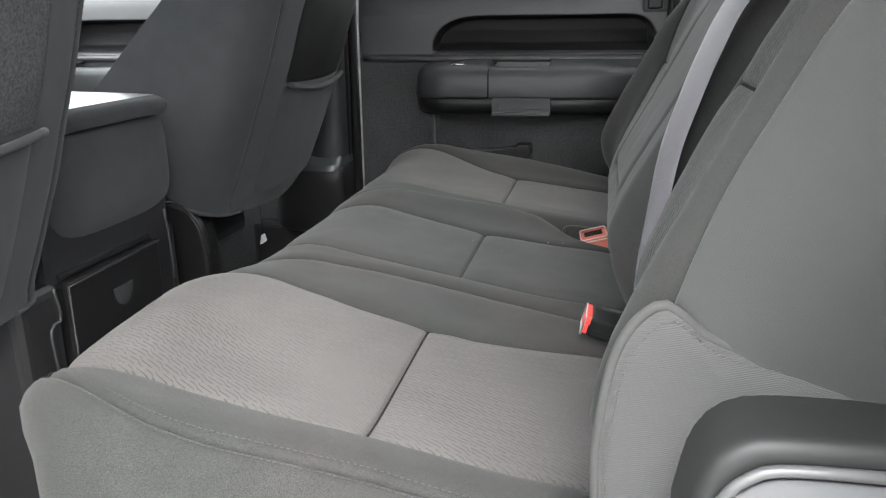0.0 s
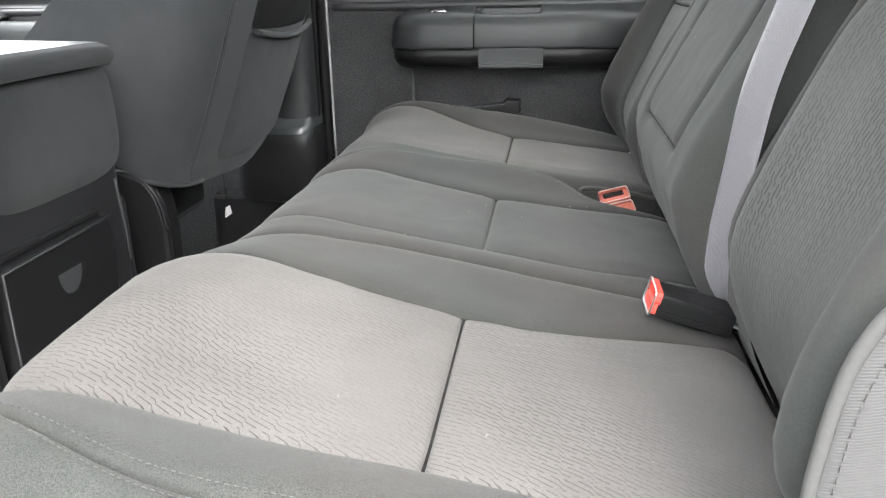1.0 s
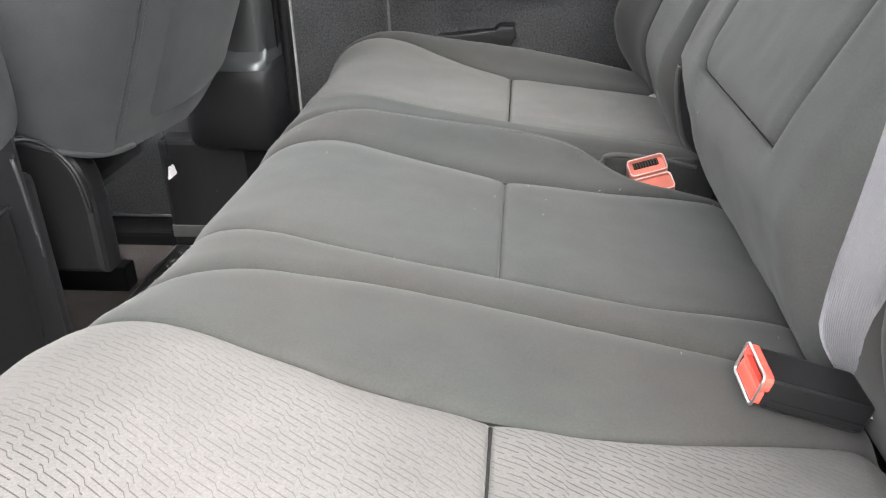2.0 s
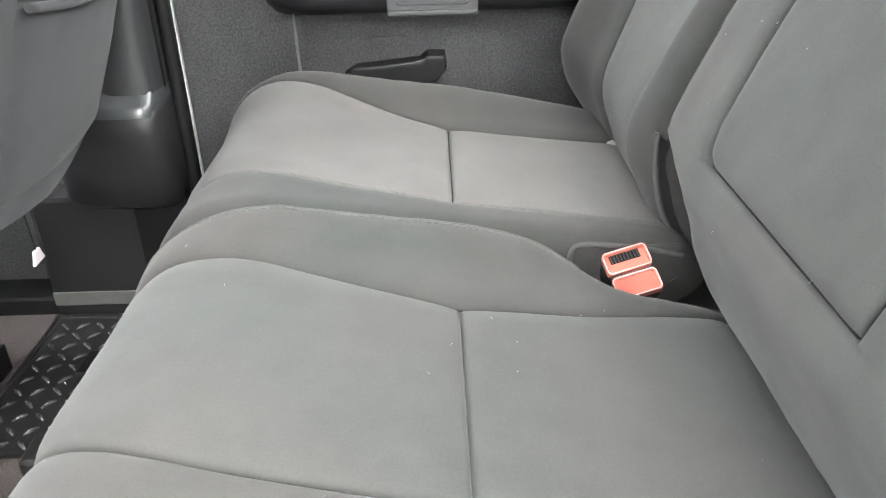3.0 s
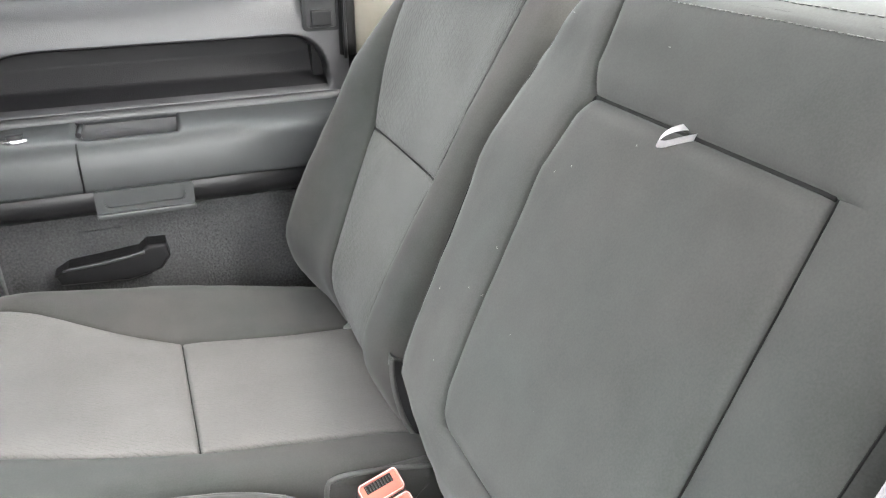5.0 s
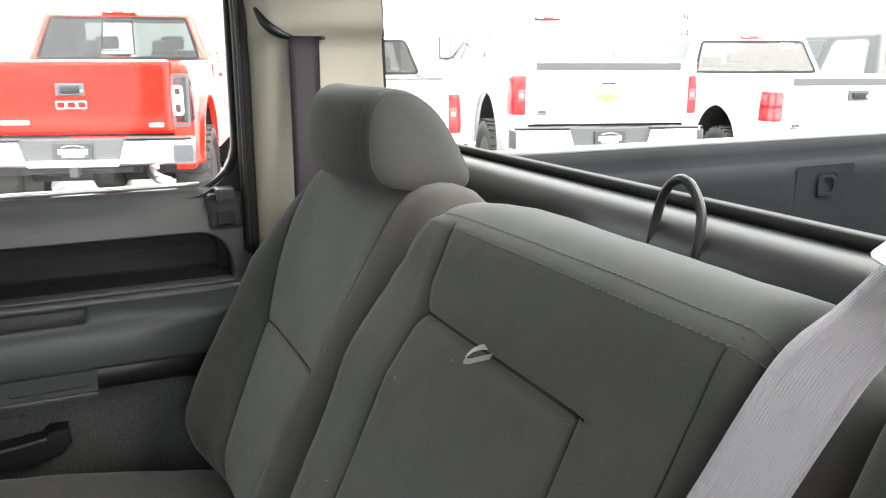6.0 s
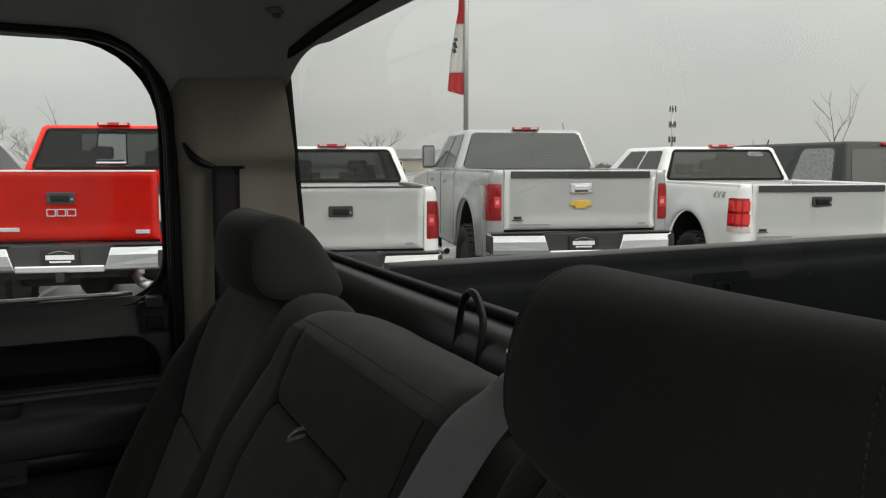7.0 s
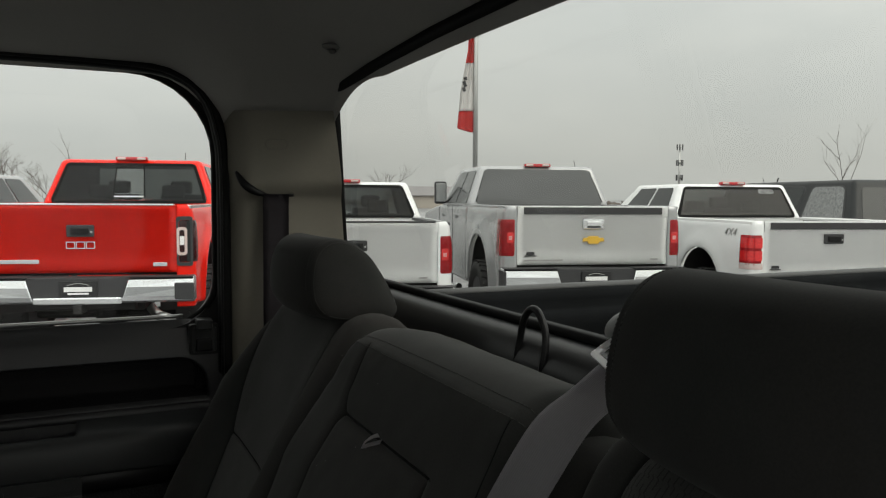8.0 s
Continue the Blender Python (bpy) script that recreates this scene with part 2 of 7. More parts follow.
# much paler than PAD: daylight on the armrest top is put into the colour
PAD_LIT = mat("daylit_armrest_vinyl", (0.104, 0.108, 0.112), 0.28, vary=0.06, grain=200, bump=0.2, bump_scale=500, stain=0.05)
GLOSS = mat("black_gloss_plastic", (0.008, 0.008, 0.0085), 0.38, vary=0.1, grain=200, bump=0.1, bump_scale=600, spec=0.22)
RUBBER = mat("black_rubber_seal", (0.007, 0.007, 0.007), 0.6, vary=0.2, grain=60, spec=0.12)
CARPET = mat("door_carpet", (0.0448, 0.0452, 0.046), 1.0, vary=0.85, grain=290, bump=1.0, bump_scale=320, stain=0.15, stain_scale=9, spec=0.05)
EDGE_HIGHLIGHT = mat("highlit_worn_carpet_edge", (0.08, 0.08, 0.08), 0.95, vary=0.5, grain=200)
FLOOR_CARPET = mat("floor_carpet", (0.076, 0.0672, 0.0648), 1.0, vary=0.4, grain=350, bump=1.0, bump_scale=300, stain=0.2, stain_scale=8, spec=0.05)
MAT_RUBBER = mat("rubber_mat", (0.0144, 0.0144, 0.0150), 0.30, vary=0.2, grain=80)
TRIM = mat("beige_pillar_trim", (0.225, 0.208, 0.172), 0.7, vary=0.04, grain=120, bump=0.2, bump_scale=600, stain=0.04)
LINER = mat("grey_headliner", (0.43, 0.419, 0.392), 0.95, vary=0.06, grain=500, bump=0.3, bump_scale=900, stain=0.04)
CHROME = mat("brushed_chrome", (0.72, 0.72, 0.72), 0.22, metal=1.0, vary=0.05)
STEEL = mat("dull_steel", (0.45, 0.45, 0.44), 0.35, metal=1.0, vary=0.1)
RED_PLASTIC = mat("red_release_button", (0.75, 0.07, 0.05), 0.4, vary=0.06)
PALE_RED = mat("pale_red_release_button", (0.40, 0.115, 0.085), 0.45, vary=0.06)
WHITE_TAG = mat("pale_cloth_tag", (0.42, 0.40, 0.41), 0.8, vary=0.1, grain=300)
BODY_WHITE = mat("white_body_paint", (0.80, 0.81, 0.81), 0.30, vary=0.02, coat=0.6, stain=0.03)
MATTE_BLACK = mat("matte_black_paint", (0.008, 0.008, 0.008), 0.8, vary=0.2, spec=0.1)
HOUSING = mat("matte_dark_rubber_cap", (0.016, 0.0164, 0.016), 0.5, vary=0.12, grain=60, spec=0.35)
PANE = glass("clear_window_glass", (0.93, 0.95, 0.94), clear=0.55)
PANE_REAR = glass("lightly_tinted_rear_glass", (0.82, 0.835, 0.82), clear=0.6)


# ---- mesh tools ----
def part(name, bm, material, parent=None, label="", smooth=False):
    me = bpy.data.meshes.new(name)
    bm.normal_update()
    bm.to_mesh(me)
    bm.free()
    me.materials.append(material)
    ob = new(name, me)
    if parent:
        ob.parent = parent
    if smooth:
        for p in me.polygons:
            p.use_smooth = True
    if label:
        ob["label"] = label
    return ob


def thing(name, label, category, at=(0, 0, 0), rz=0.0, group="", kind=""):
    ob = new(name)
    ob.empty_display_size = 0.05
    ob.matrix_basis = pose(*at, 0, 0, rz)
    return tagged(ob, label, category, group, kind)


def grid(points, uvs=None, close_u=False, close_v=False, flip=False):
    """A bmesh from a table of points (rows of equal length)."""
    bm = bmesh.new()
    rows, cols = len(points), len(points[0])
    vs = [[bm.verts.new(p) for p in row] for row in points]
    lay = bm.loops.layers.uv.new("UVMap") if uvs else None
    for i in range(rows if close_u else rows - 1):
        for j in range(cols if close_v else cols - 1):
            idx = [(i, j), ((i + 1) % rows, j), ((i + 1) % rows, (j + 1) % cols), (i, (j + 1) % cols)]
            if flip:
                idx.reverse()
            try:
                f = bm.faces.new([vs[a][b] for a, b in idx])
            except ValueError:
                continue
            f.smooth = True
            if lay:
                for lp, (a, b) in zip(f.loops, idx):
                    lp[lay].uv = uvs[a][b]
    return bm


def thicken(bm, thickness):
    """Gives a sheet its thickness, with all faces turned outward."""
    bmesh.ops.solidify(bm, geom=bm.faces[:], thickness=thickness)
    bmesh.ops.recalc_face_normals(bm, faces=bm.faces[:])
    return bm


def box(x0, x1, y0, y1, z0, z1, bevel=0.0, seg=2, bm=None):
    bm = bm or bmesh.new()
    m = Matrix.LocRotScale(((x0 + x1) / 2, (y0 + y1) / 2, (z0 + z1) / 2), None, (x1 - x0, y1 - y0, z1 - z0))
    made = bmesh.ops.create_cube(bm, size=1, matrix=m)["verts"]
    if bevel:
        edges = {e for v in made for e in v.link_edges}
        bmesh.ops.bevel(bm, geom=list(edges), offset=bevel, segments=seg, profile=0.6, affect="EDGES")
    return bm


def prism(outline, axis, lo, hi, bevel=0.0, seg=2, bm=None):
    """A closed outline in the two other axes, drawn out along one axis from lo to hi."""
    bm = bm or bmesh.new()

    def at(p, d):
        return {"x": (d, p[0], p[1]), "y": (p[0], d, p[1]), "z": (p[0], p[1], d)}[axis]
    a = [bm.verts.new(at(p, lo)) for p in outline]
    b = [bm.verts.new(at(p, hi)) for p in outline]
    made = [bm.faces.new(a), bm.faces.new(b)]
    n = len(outline)
    for k in range(n):
        made.append(bm.faces.new((a[k], a[(k + 1) % n], b[(k + 1) % n], b[k])))
    bmesh.ops.recalc_face_normals(bm, faces=made)
    if bevel:
        rim = {e for f in made[:2] for e in f.edges}
        bmesh.ops.bevel(bm, geom=list(rim), offset=bevel, segments=seg, profile=0.6, affect="EDGES", clamp_overlap=True)
    return bm


def smooth_line(points, n, closed=False):
    """n points along a smooth curve through the given ones, evenly spaced."""
    pts = [Vector(p) for p in points]
    out = []
    m = len(pts)
    spans = m if closed else m - 1
    for k in range(spans):
        p1, p2 = pts[k], pts[(k + 1) % m]
        p0 = pts[(k - 1) % m] if closed or k else p1 * 2 - p2
        p3 = pts[(k + 2) % m] if closed or k + 2 < m else p2 * 2 - p1
        for j in range(16):
            t = j / 16
            out.append(0.5 * (2 * p1 + (p2 - p0) * t + (2 * p0 - 5 * p1 + 4 * p2 - p3) * t * t + (3 * p1 - p0 - 3 * p2 + p3) * t**3))
    out.append(pts[0] if closed else pts[-1])
    length = [0.0]
    for a, b in zip(out, out[1:]):
        length.append(length[-1] + (b - a).length)
    got, k = [], 0
    for j in range(n):
        want = length[-1] * j / (n if closed else n - 1)
        while k < len(length) - 2 and length[k + 1] < want:
            k += 1
        f = (want - length[k]) / max(1e-9, length[k + 1] - length[k])
        got.append(out[k].lerp(out[k + 1], min(1, f)))
    return got


def tube(points, radius, sides=8, closed=False, bm=None, flat=1.0):
    """A round cord along a line of points."""
    bm = bm or bmesh.new()
    pts = [Vector(p) for p in points]
    rings, n = [], len(pts)
    up = Vector((0, 0, 1))
    for k, p in enumerate(pts):
        d = (pts[(k + 1) % n] - pts[k - 1]) if closed else (pts[min(k + 1, n - 1)] - pts[max(k - 1, 0)])
        d.normalize()
        if abs(d.dot(up)) > 0.95:
            up = Vector((0, 1, 0)) if abs(d.y) < 0.9 else Vector((1, 0, 0))
        side = d.cross(up).normalized()
        over = side.cross(d).normalized()
        up = over
        r = radius[k] if isinstance(radius, (list, tuple)) else radius
        rings.append([bm.verts.new(p + side * math.cos(2 * math.pi * j / sides) * r + over * math.sin(2 * math.pi * j / sides) * r * flat) for j in range(sides)])
    for k in range(n if closed else n - 1):
        a, b = rings[k], rings[(k + 1) % n]
        for j in range(sides):
            f = bm.faces.new((a[j], a[(j + 1) % sides], b[(j + 1) % sides], b[j]))
            f.smooth = True
    if not closed:
        bm.faces.new(rings[0])
        bm.faces.new(rings[-1])
    bmesh.ops.recalc_face_normals(bm, faces=bm.faces)
    return bm


def disc_stack(profile, center, axis="y", sides=32, bm=None):
    """A turned shape: pairs of distance along the axis and radius."""
    bm = bm or bmesh.new()
    c = Vector(center)
    rings = []
    for d, r in profile:
        ring = []
        for j in range(sides):
            a = 2 * math.pi * j / sides
            u, v = r * math.cos(a), r * math.sin(a)
            ring.append(bm.verts.new(c + Vector({"x": (d, u, v), "y": (u, d, v), "z": (u, v, d)}[axis])))
        rings.append(ring)
    for a, b in zip(rings, rings[1:]):
        for j in range(sides):
            bm.faces.new((a[j], a[(j + 1) % sides], b[(j + 1) % sides], b[j])).smooth = True
    bm.faces.new(rings[0])
    bm.faces.new(rings[-1])
    bmesh.ops.recalc_face_normals(bm, faces=bm.faces)
    return bm


def rounded_loop(x0, x1, z0, z1, radii, per=8):
    """A rounded rectangle in two axes; radii for (x0,z0), (x1,z0), (x1,z1), (x0,z1)."""
    pts = []
    for (cx, cz, a0), r in zip(((x0, z0, 180), (x1, z0, 270), (x1, z1, 0), (x0, z1, 90)), radii):
        ox = cx + (r if cx == x0 else -r)
        oz = cz + (r if cz == z0 else -r)
        for k in range(per + 1):
            a = radians(a0 + 90 * k / per)
            pts.append((ox + r * math.cos(a), oz + r * math.sin(a)))
    return pts


def ring_plate(inner, outer, axis, lo, hi):
    """A plate with a hole: two closed outlines with the same number of points."""
    def at(p, d):
        return {"x": (d, p[0], p[1]), "y": (p[0], d, p[1]), "z": (p[0], p[1], d)}[axis]
    table = [[at(p, lo) for p in outer], [at(p, lo) for p in inner], [at(p, hi) for p in inner], [at(p, hi) for p in outer]]
    bm = grid(table, close_u=True, close_v=True)
    for f in bm.faces:
        f.smooth = False
    bmesh.ops.recalc_face_normals(bm, faces=bm.faces)
    return bm


def letters(text, size, depth, m, material, parent, name="lettering", width=None, lean=0.0):
    """Raised lettering in the built-in font, in the plane of m (x to the right, y up)."""
    cu = bpy.data.curves.new(name, "FONT")
    cu.body, cu.size, cu.extrude, cu.align_x, cu.align_y = text, size, depth, "CENTER", "CENTER"
    cu.shear = lean
    tmp = bpy.data.objects.new(name, cu)
    me = bpy.data.meshes.new_from_object(tmp)
    bpy.data.objects.remove(tmp)
    bpy.data.curves.remove(cu)
    if width:
        xs = [v.co.x for v in me.vertices]
        k = width / (max(xs) - min(xs))
        me.transform(Matrix.Diagonal((k, 1, 1, 1)))
    me.transform(m)
    me.materials.append(material)
    ob = new(name, me)
    ob.parent = parent
    return ob


# ---- upholstery ----
class Upholstery:
    """A padded body: a side profile (x, z) swept across, with rounded flanks and sewn panels."""

    def __init__(self, profile, left, right, r=0.04, depth=0.12, r_left=None, r_right=None, crown=None, turn=1):
        self.line = smooth_line([(x, 0, z) for x, z in profile], 160)
        self.step = sum((b - a).length for a, b in zip(self.line, self.line[1:])) / 159
        self.total = self.step * 159
        self.left, self.right = left, right
        self.rl, self.rr, self.depth = r_left or r, r_right or r, depth
        self.crown = crown or (lambda q, s: 0.0)
        self.turn, self.pad = turn, 0.007

    def s_of(self, x=None, z=None, last=False):
        """The arc length at which the profile first (or last) comes nearest to x or z."""
        val = [(p.x - x) if x is not None else (p.z - z) for p in self.line]
        hits = [k + val[k] / (val[k] - val[k + 1]) for k in range(159) if val[k] * val[k + 1] <= 0 and val[k] != val[k + 1]]
        if hits:
            return (hits[-1] if last else hits[0]) * self.step
        return min(range(160), key=lambda k: abs(val[k])) * self.step

    def spine(self, s):
        f = max(0.0, min(158.999, s / self.step))
        k = int(f)
        p = self.line[k].lerp(self.line[k + 1], f - k)
        a, b = self.line[max(0, k - 1)], self.line[min(159, k + 2)]
        d = (b - a).normalized()
        return p, Vector((d.z, 0, -d.x)) * self.turn

    def q_side(self, s, side, down=None):
        """The cross coordinate at the bottom of a flank."""
        down = self.depth if down is None else down
        return self.left(s) + self.rl - self.rl * math.pi / 2 - down if side < 0 else self.right(s) - self.rr + self.rr * math.pi / 2 + down

    def across(self, q, s):
        lo, hi = self.left(s), self.right(s)
        for edge, r, sg in ((lo + self.rl, self.rl, -1), (hi - self.rr, self.rr, 1)):
            a = (q - edge) * sg / r
            if a > 0:
                if a < math.pi / 2:
                    return edge + sg * r * math.sin(a), r * (1 - math.cos(a)), sg * math.sin(a)
                return edge + sg * r, r + (a - math.pi / 2) * r, sg
        return q, 0.0, 0.0

    def at(self, q, s, lift=0.0):
        p, n = self.spine(s)
        y, drop, lean = self.across(q, s)
        up = self.crown(q, s) + (self.pad + lift) * math.sqrt(max(0.0, 1 - lean * lean))
        return Vector((p.x, y + (self.pad + lift) * lean, p.z)) + n * (up - drop)

    def sag(self, q, s):
        return 0.0022 * noise.noise((q * 11, s * 11, self.total * 7)) + 0.0007 * noise.noise((q * 48, s * 48, self.left(s)))

    def panel(self, name, a, b, s0, s1, material, parent, puff=0.008, roll=0.03, seams="abst", nu=24, nv=60, label="", base=0.0, only=None, faint=1.0, only_end=None, fade=0.0):
        """A sewn panel between the seam curves a(s) and b(s), from s0 to s1; its sewn edges sink by puff."""
        def soft(d):
            k, t = min(1.0, max(0.0, d / roll)), min(1.0, max(0.0, d / 0.0035))
            return 0.5 * (1 - (1 - k) ** 2) + 0.5 * (1 - (1 - t) ** 2)
        pts, uvs = [], []
        for i in range(nv + 1):
            v = i / nv
            s = s0 + (s1 - s0) * (v - 0.8 * math.sin(2 * math.pi * v) / (2 * math.pi))
            qa, qb = a(s), b(s)
            row, ruv = [], []
            for j in range(nu + 1):
                w = j / nu
                w = w - 0.8 * math.sin(2 * math.pi * w) / (2 * math.pi)
                q = qa + (qb - qa) * w
                f = 1.0
                g = min(1.0, (s1 - s) / fade) if fade else 1.0
                if "a" in seams:
                    f *= 1 - (1 - soft(q - qa)) * g
                if "b" in seams:
                    f *= 1 - (1 - soft(qb - q)) * g
                if "s" in seams:
                    f *= 1 - (1 - soft(s - s0)) * (only(q) if only else 1.0)
                if "t" in seams:
                    f *= 1 - (1 - soft(s1 - s)) * faint * (only_end(q) if only_end else 1.0)
                row.append(self.at(q, s, base + puff * (f - 1) + self.sag(q, s) * f))
                ruv.append((q, s))
            pts.append(row)
            uvs.append(ruv)
        return part(name, grid(pts, uvs, flip=self.turn > 0), material, parent, label)

    def cord(self, name, q, s0, s1, radius, material, parent, lift=0.0, n=60, label="", ride=False):
        ss = [s0 + (s1 - s0) * k / n for k in range(n + 1)]
        pts = [self.at(q(s), s, lift + (self.sag(q(s), s) if ride else 0.0)) for s in ss]
        return part(name, tube(pts, radius, 6), material, parent, label)

    def crease(self, s, q0, q1, parent, sunk, radius=0.0013, n=40):
        """A dark cord across the body at s, sunk in its groove, drawing the crease's shade."""
        pts = [self.at(q0 + (q1 - q0) * k / n, s, -sunk) for k in range(n + 1)]
        return part("shaded_seam", tube(pts, radius, 6), CREASE, parent, "sewn crease with its shade drawn as a dark cord")

    def stitches(self, name, q, s0, s1, parent, lift=0.001, dash=0.004, gap=0.0022, radius=0.00038, across=False, ride=False):
        """A row of thread dashes along q(s), or along s(q) when across is set."""
        bm = bmesh.new()
        t, span = s0, s1 - s0
        way = 1 if span > 0 else -1
        while (s1 - t) * way > dash:
            pts = []
            for f in (0, 0.5, 1):
                u = t + way * dash * f
                pts.append(self.at(u, q(u), lift + self.sag(u, q(u))) if across else self.at(q(u), u, lift + (self.sag(q(u), u) if ride else 0.0)))
            tube(pts, radius, 4, bm=bm)
            t += way * (dash + gap)
        return part(name, bm, STITCH, parent)


def table(pairs):
    """A smooth lookup through pairs of numbers."""
    xs, ys = [p[0] for p in pairs], [p[1] for p in pairs]
    return lambda v: float(np.interp(v, xs, ys))


def ease(t):
    t = min(1.0, max(0.0, t))
    return t * t * (3 - 2 * t)


def bump_at(v, mid, wide):
    return math.exp(-((v - mid) / wide) ** 2)


# ---- the cab: floor, walls, roof, windows ----
def shell(name, label, bm, material, category, smooth=False):
    return tagged(part(name, bm, material, smooth=smooth), label, category, kind="structure")


shell("floor", "dark grey-brown carpeted cab floor", box(-2.0, 0.30, -0.86, 0.86, -0.06, 0.0), FLOOR_CARPET, "floor")
tunnel = [(-0.30, -0.002), (-0.24, 0.07), (-0.12, 0.10), (0.12, 0.10), (0.24, 0.07), (0.30, -0.002)]
shell("floor_tunnel", "carpeted hump along the middle of the cab floor", prism(tunnel, "x", -1.9, -0.66, 0.01), FLOOR_CARPET, "floor")

# rear wall below the window, its rounded top trim and the ledge behind the seat
shell("wall_rear", "painted rear cab wall below the window", box(0.285, 0.302, -0.86, 0.86, -0.06, 0.868, 0.004), MATTE_BLACK, "wall")
sill_line = smooth_line([(0.220, 0, 0.60), (0.221, 0, 0.79), (0.223, 0, 0.822), (0.229, 0, 0.848), (0.239, 0, 0.864), (0.250, 0, 0.8725), (0.259, 0, 0.8755), (0.268, 0, 0.876), (0.284, 0, 0.872)], 48)
sill_rows = [[(p.x, y, p.z) for p in sill_line] for y in np.linspace(-0.84, 0.84, 30)]
shell("cab_rear_skin", "dark lower rear skin of the cab", box(0.303, 0.345, -0.86, 0.86, -0.06, 0.78, 0.004), MATTE_BLACK, "wall")
shell("trim_rear_sill", "black moulded trim rolling over below the rear window", grid(sill_rows, flip=True), SILL, "trim")


def rear_window():
    w = thing("window_rear", "wide fixed rear window in a black rubber seal", "window", kind="structure")
    lo, hi = Vector((0.276, 0, 0.870)), Vector((0.217, 0, 1.218))

    def at(u, v, dx=0.0):
        bow = 0.075 * max(0.0, v) * (1 - u * u)
        p = lo.lerp(hi, v + bow)
        y = u * (0.796 - 0.123 * min(1.0, max(0.0, v)))
        return (p.x + dx, y, p.z)
    inner = rounded_loop(-1, 1, 0.042, 0.99, (0.04, 0.04, 0.04, 0.04), 6)
    dense = []
    for a, b in zip(inner, inner[1:] + inner[:1]):
        for k in range(6):
            dense.append((a[0] + (b[0] - a[0]) * k / 6, a[1] + (b[1] - a[1]) * k / 6))
    outer = [(u * 1.05, v + (0.035 if v > 0.9 else -0.03 if v < 0.1 else 0.0)) for u, v in dense]
    rows = [[at(u, v, dx) for u, v in loop] for loop, dx in ((outer, -0.012), (dense, -0.010), (dense, 0.006), (outer, 0.008))]
    bm = grid(rows, close_u=True, close_v=True)
    bmesh.ops.recalc_face_normals(bm, faces=bm.faces)
    part("window_seal", bm, RUBBER, w)
    rows = [[at(u, v, 0.004) for u in np.linspace(-1.03, 1.03, 12)] for v in np.linspace(-0.03, 1.04, 4)]
    pane = part("pane", grid(rows), PANE_REAR, w)
    pane.visible_shadow = False
    return w


rear_window()

# roof: headliner with a sagging curve to the sides and the back, steel skin above
def liner_z(x, y):
    side = max(0.0, (abs(y) - 0.42) / 0.34)
    end = max(0.0, (x + 0.06) / 0.29)
    corner = min(1.0, max(0.0, (x + 0.10) / 0.13))
    return 1.345 - (0.085 + 0.075 * corner * corner) * side**2.2 - (0.122 - 0.012 * (1 - min(1, abs(y) / 0.65) ** 2)) * min(1, end) ** 2.0 * (1 - 0.5 * min(1, side))


liner = [[(x, y, liner_z(x, y)) for y in np.linspace(-0.78, 0.78, 60)] for x in np.linspace(-1.27, 0.209, 50)]
for dx, dz in ((0.002, 0.002), (0.003, 0.008), (0.004, 0.030)):
    liner.append([(0.209 + dx, y, liner_z(0.209, y) - dz) for y in np.linspace(-0.78, 0.78, 60)])
shell("ceiling", "soft grey fabric headliner curving down at its edges", grid(liner), LINER, "ceiling")
shell("roof_skin", "steel roof skin over the cab", box(-1.29, 0.235, -0.80, 0.80, 1.375, 1.395, 0.006), BODY_WHITE, "roof")


CLIP = mat("grey_clip_plastic", (0.20, 0.195, 0.18), 0.5, vary=0.1)


def coat_hook():
    t = thing("coat_hook", "small moulded knob on the headliner above the rear window", "hook", (0.163, 0.52, liner_z(0.163, 0.52)))
    part("base", disc_stack([(0.002, 0.017), (-0.003, 0.016), (-0.005, 0.011)], (0, 0, 0), "z", 20), CLIP, t)
    part("knob", disc_stack([(-0.004, 0.005), (-0.009, 0.007), (-0.012, 0.004)], (0, 0, 0), "z", 16), CLIP, t)


coat_hook()


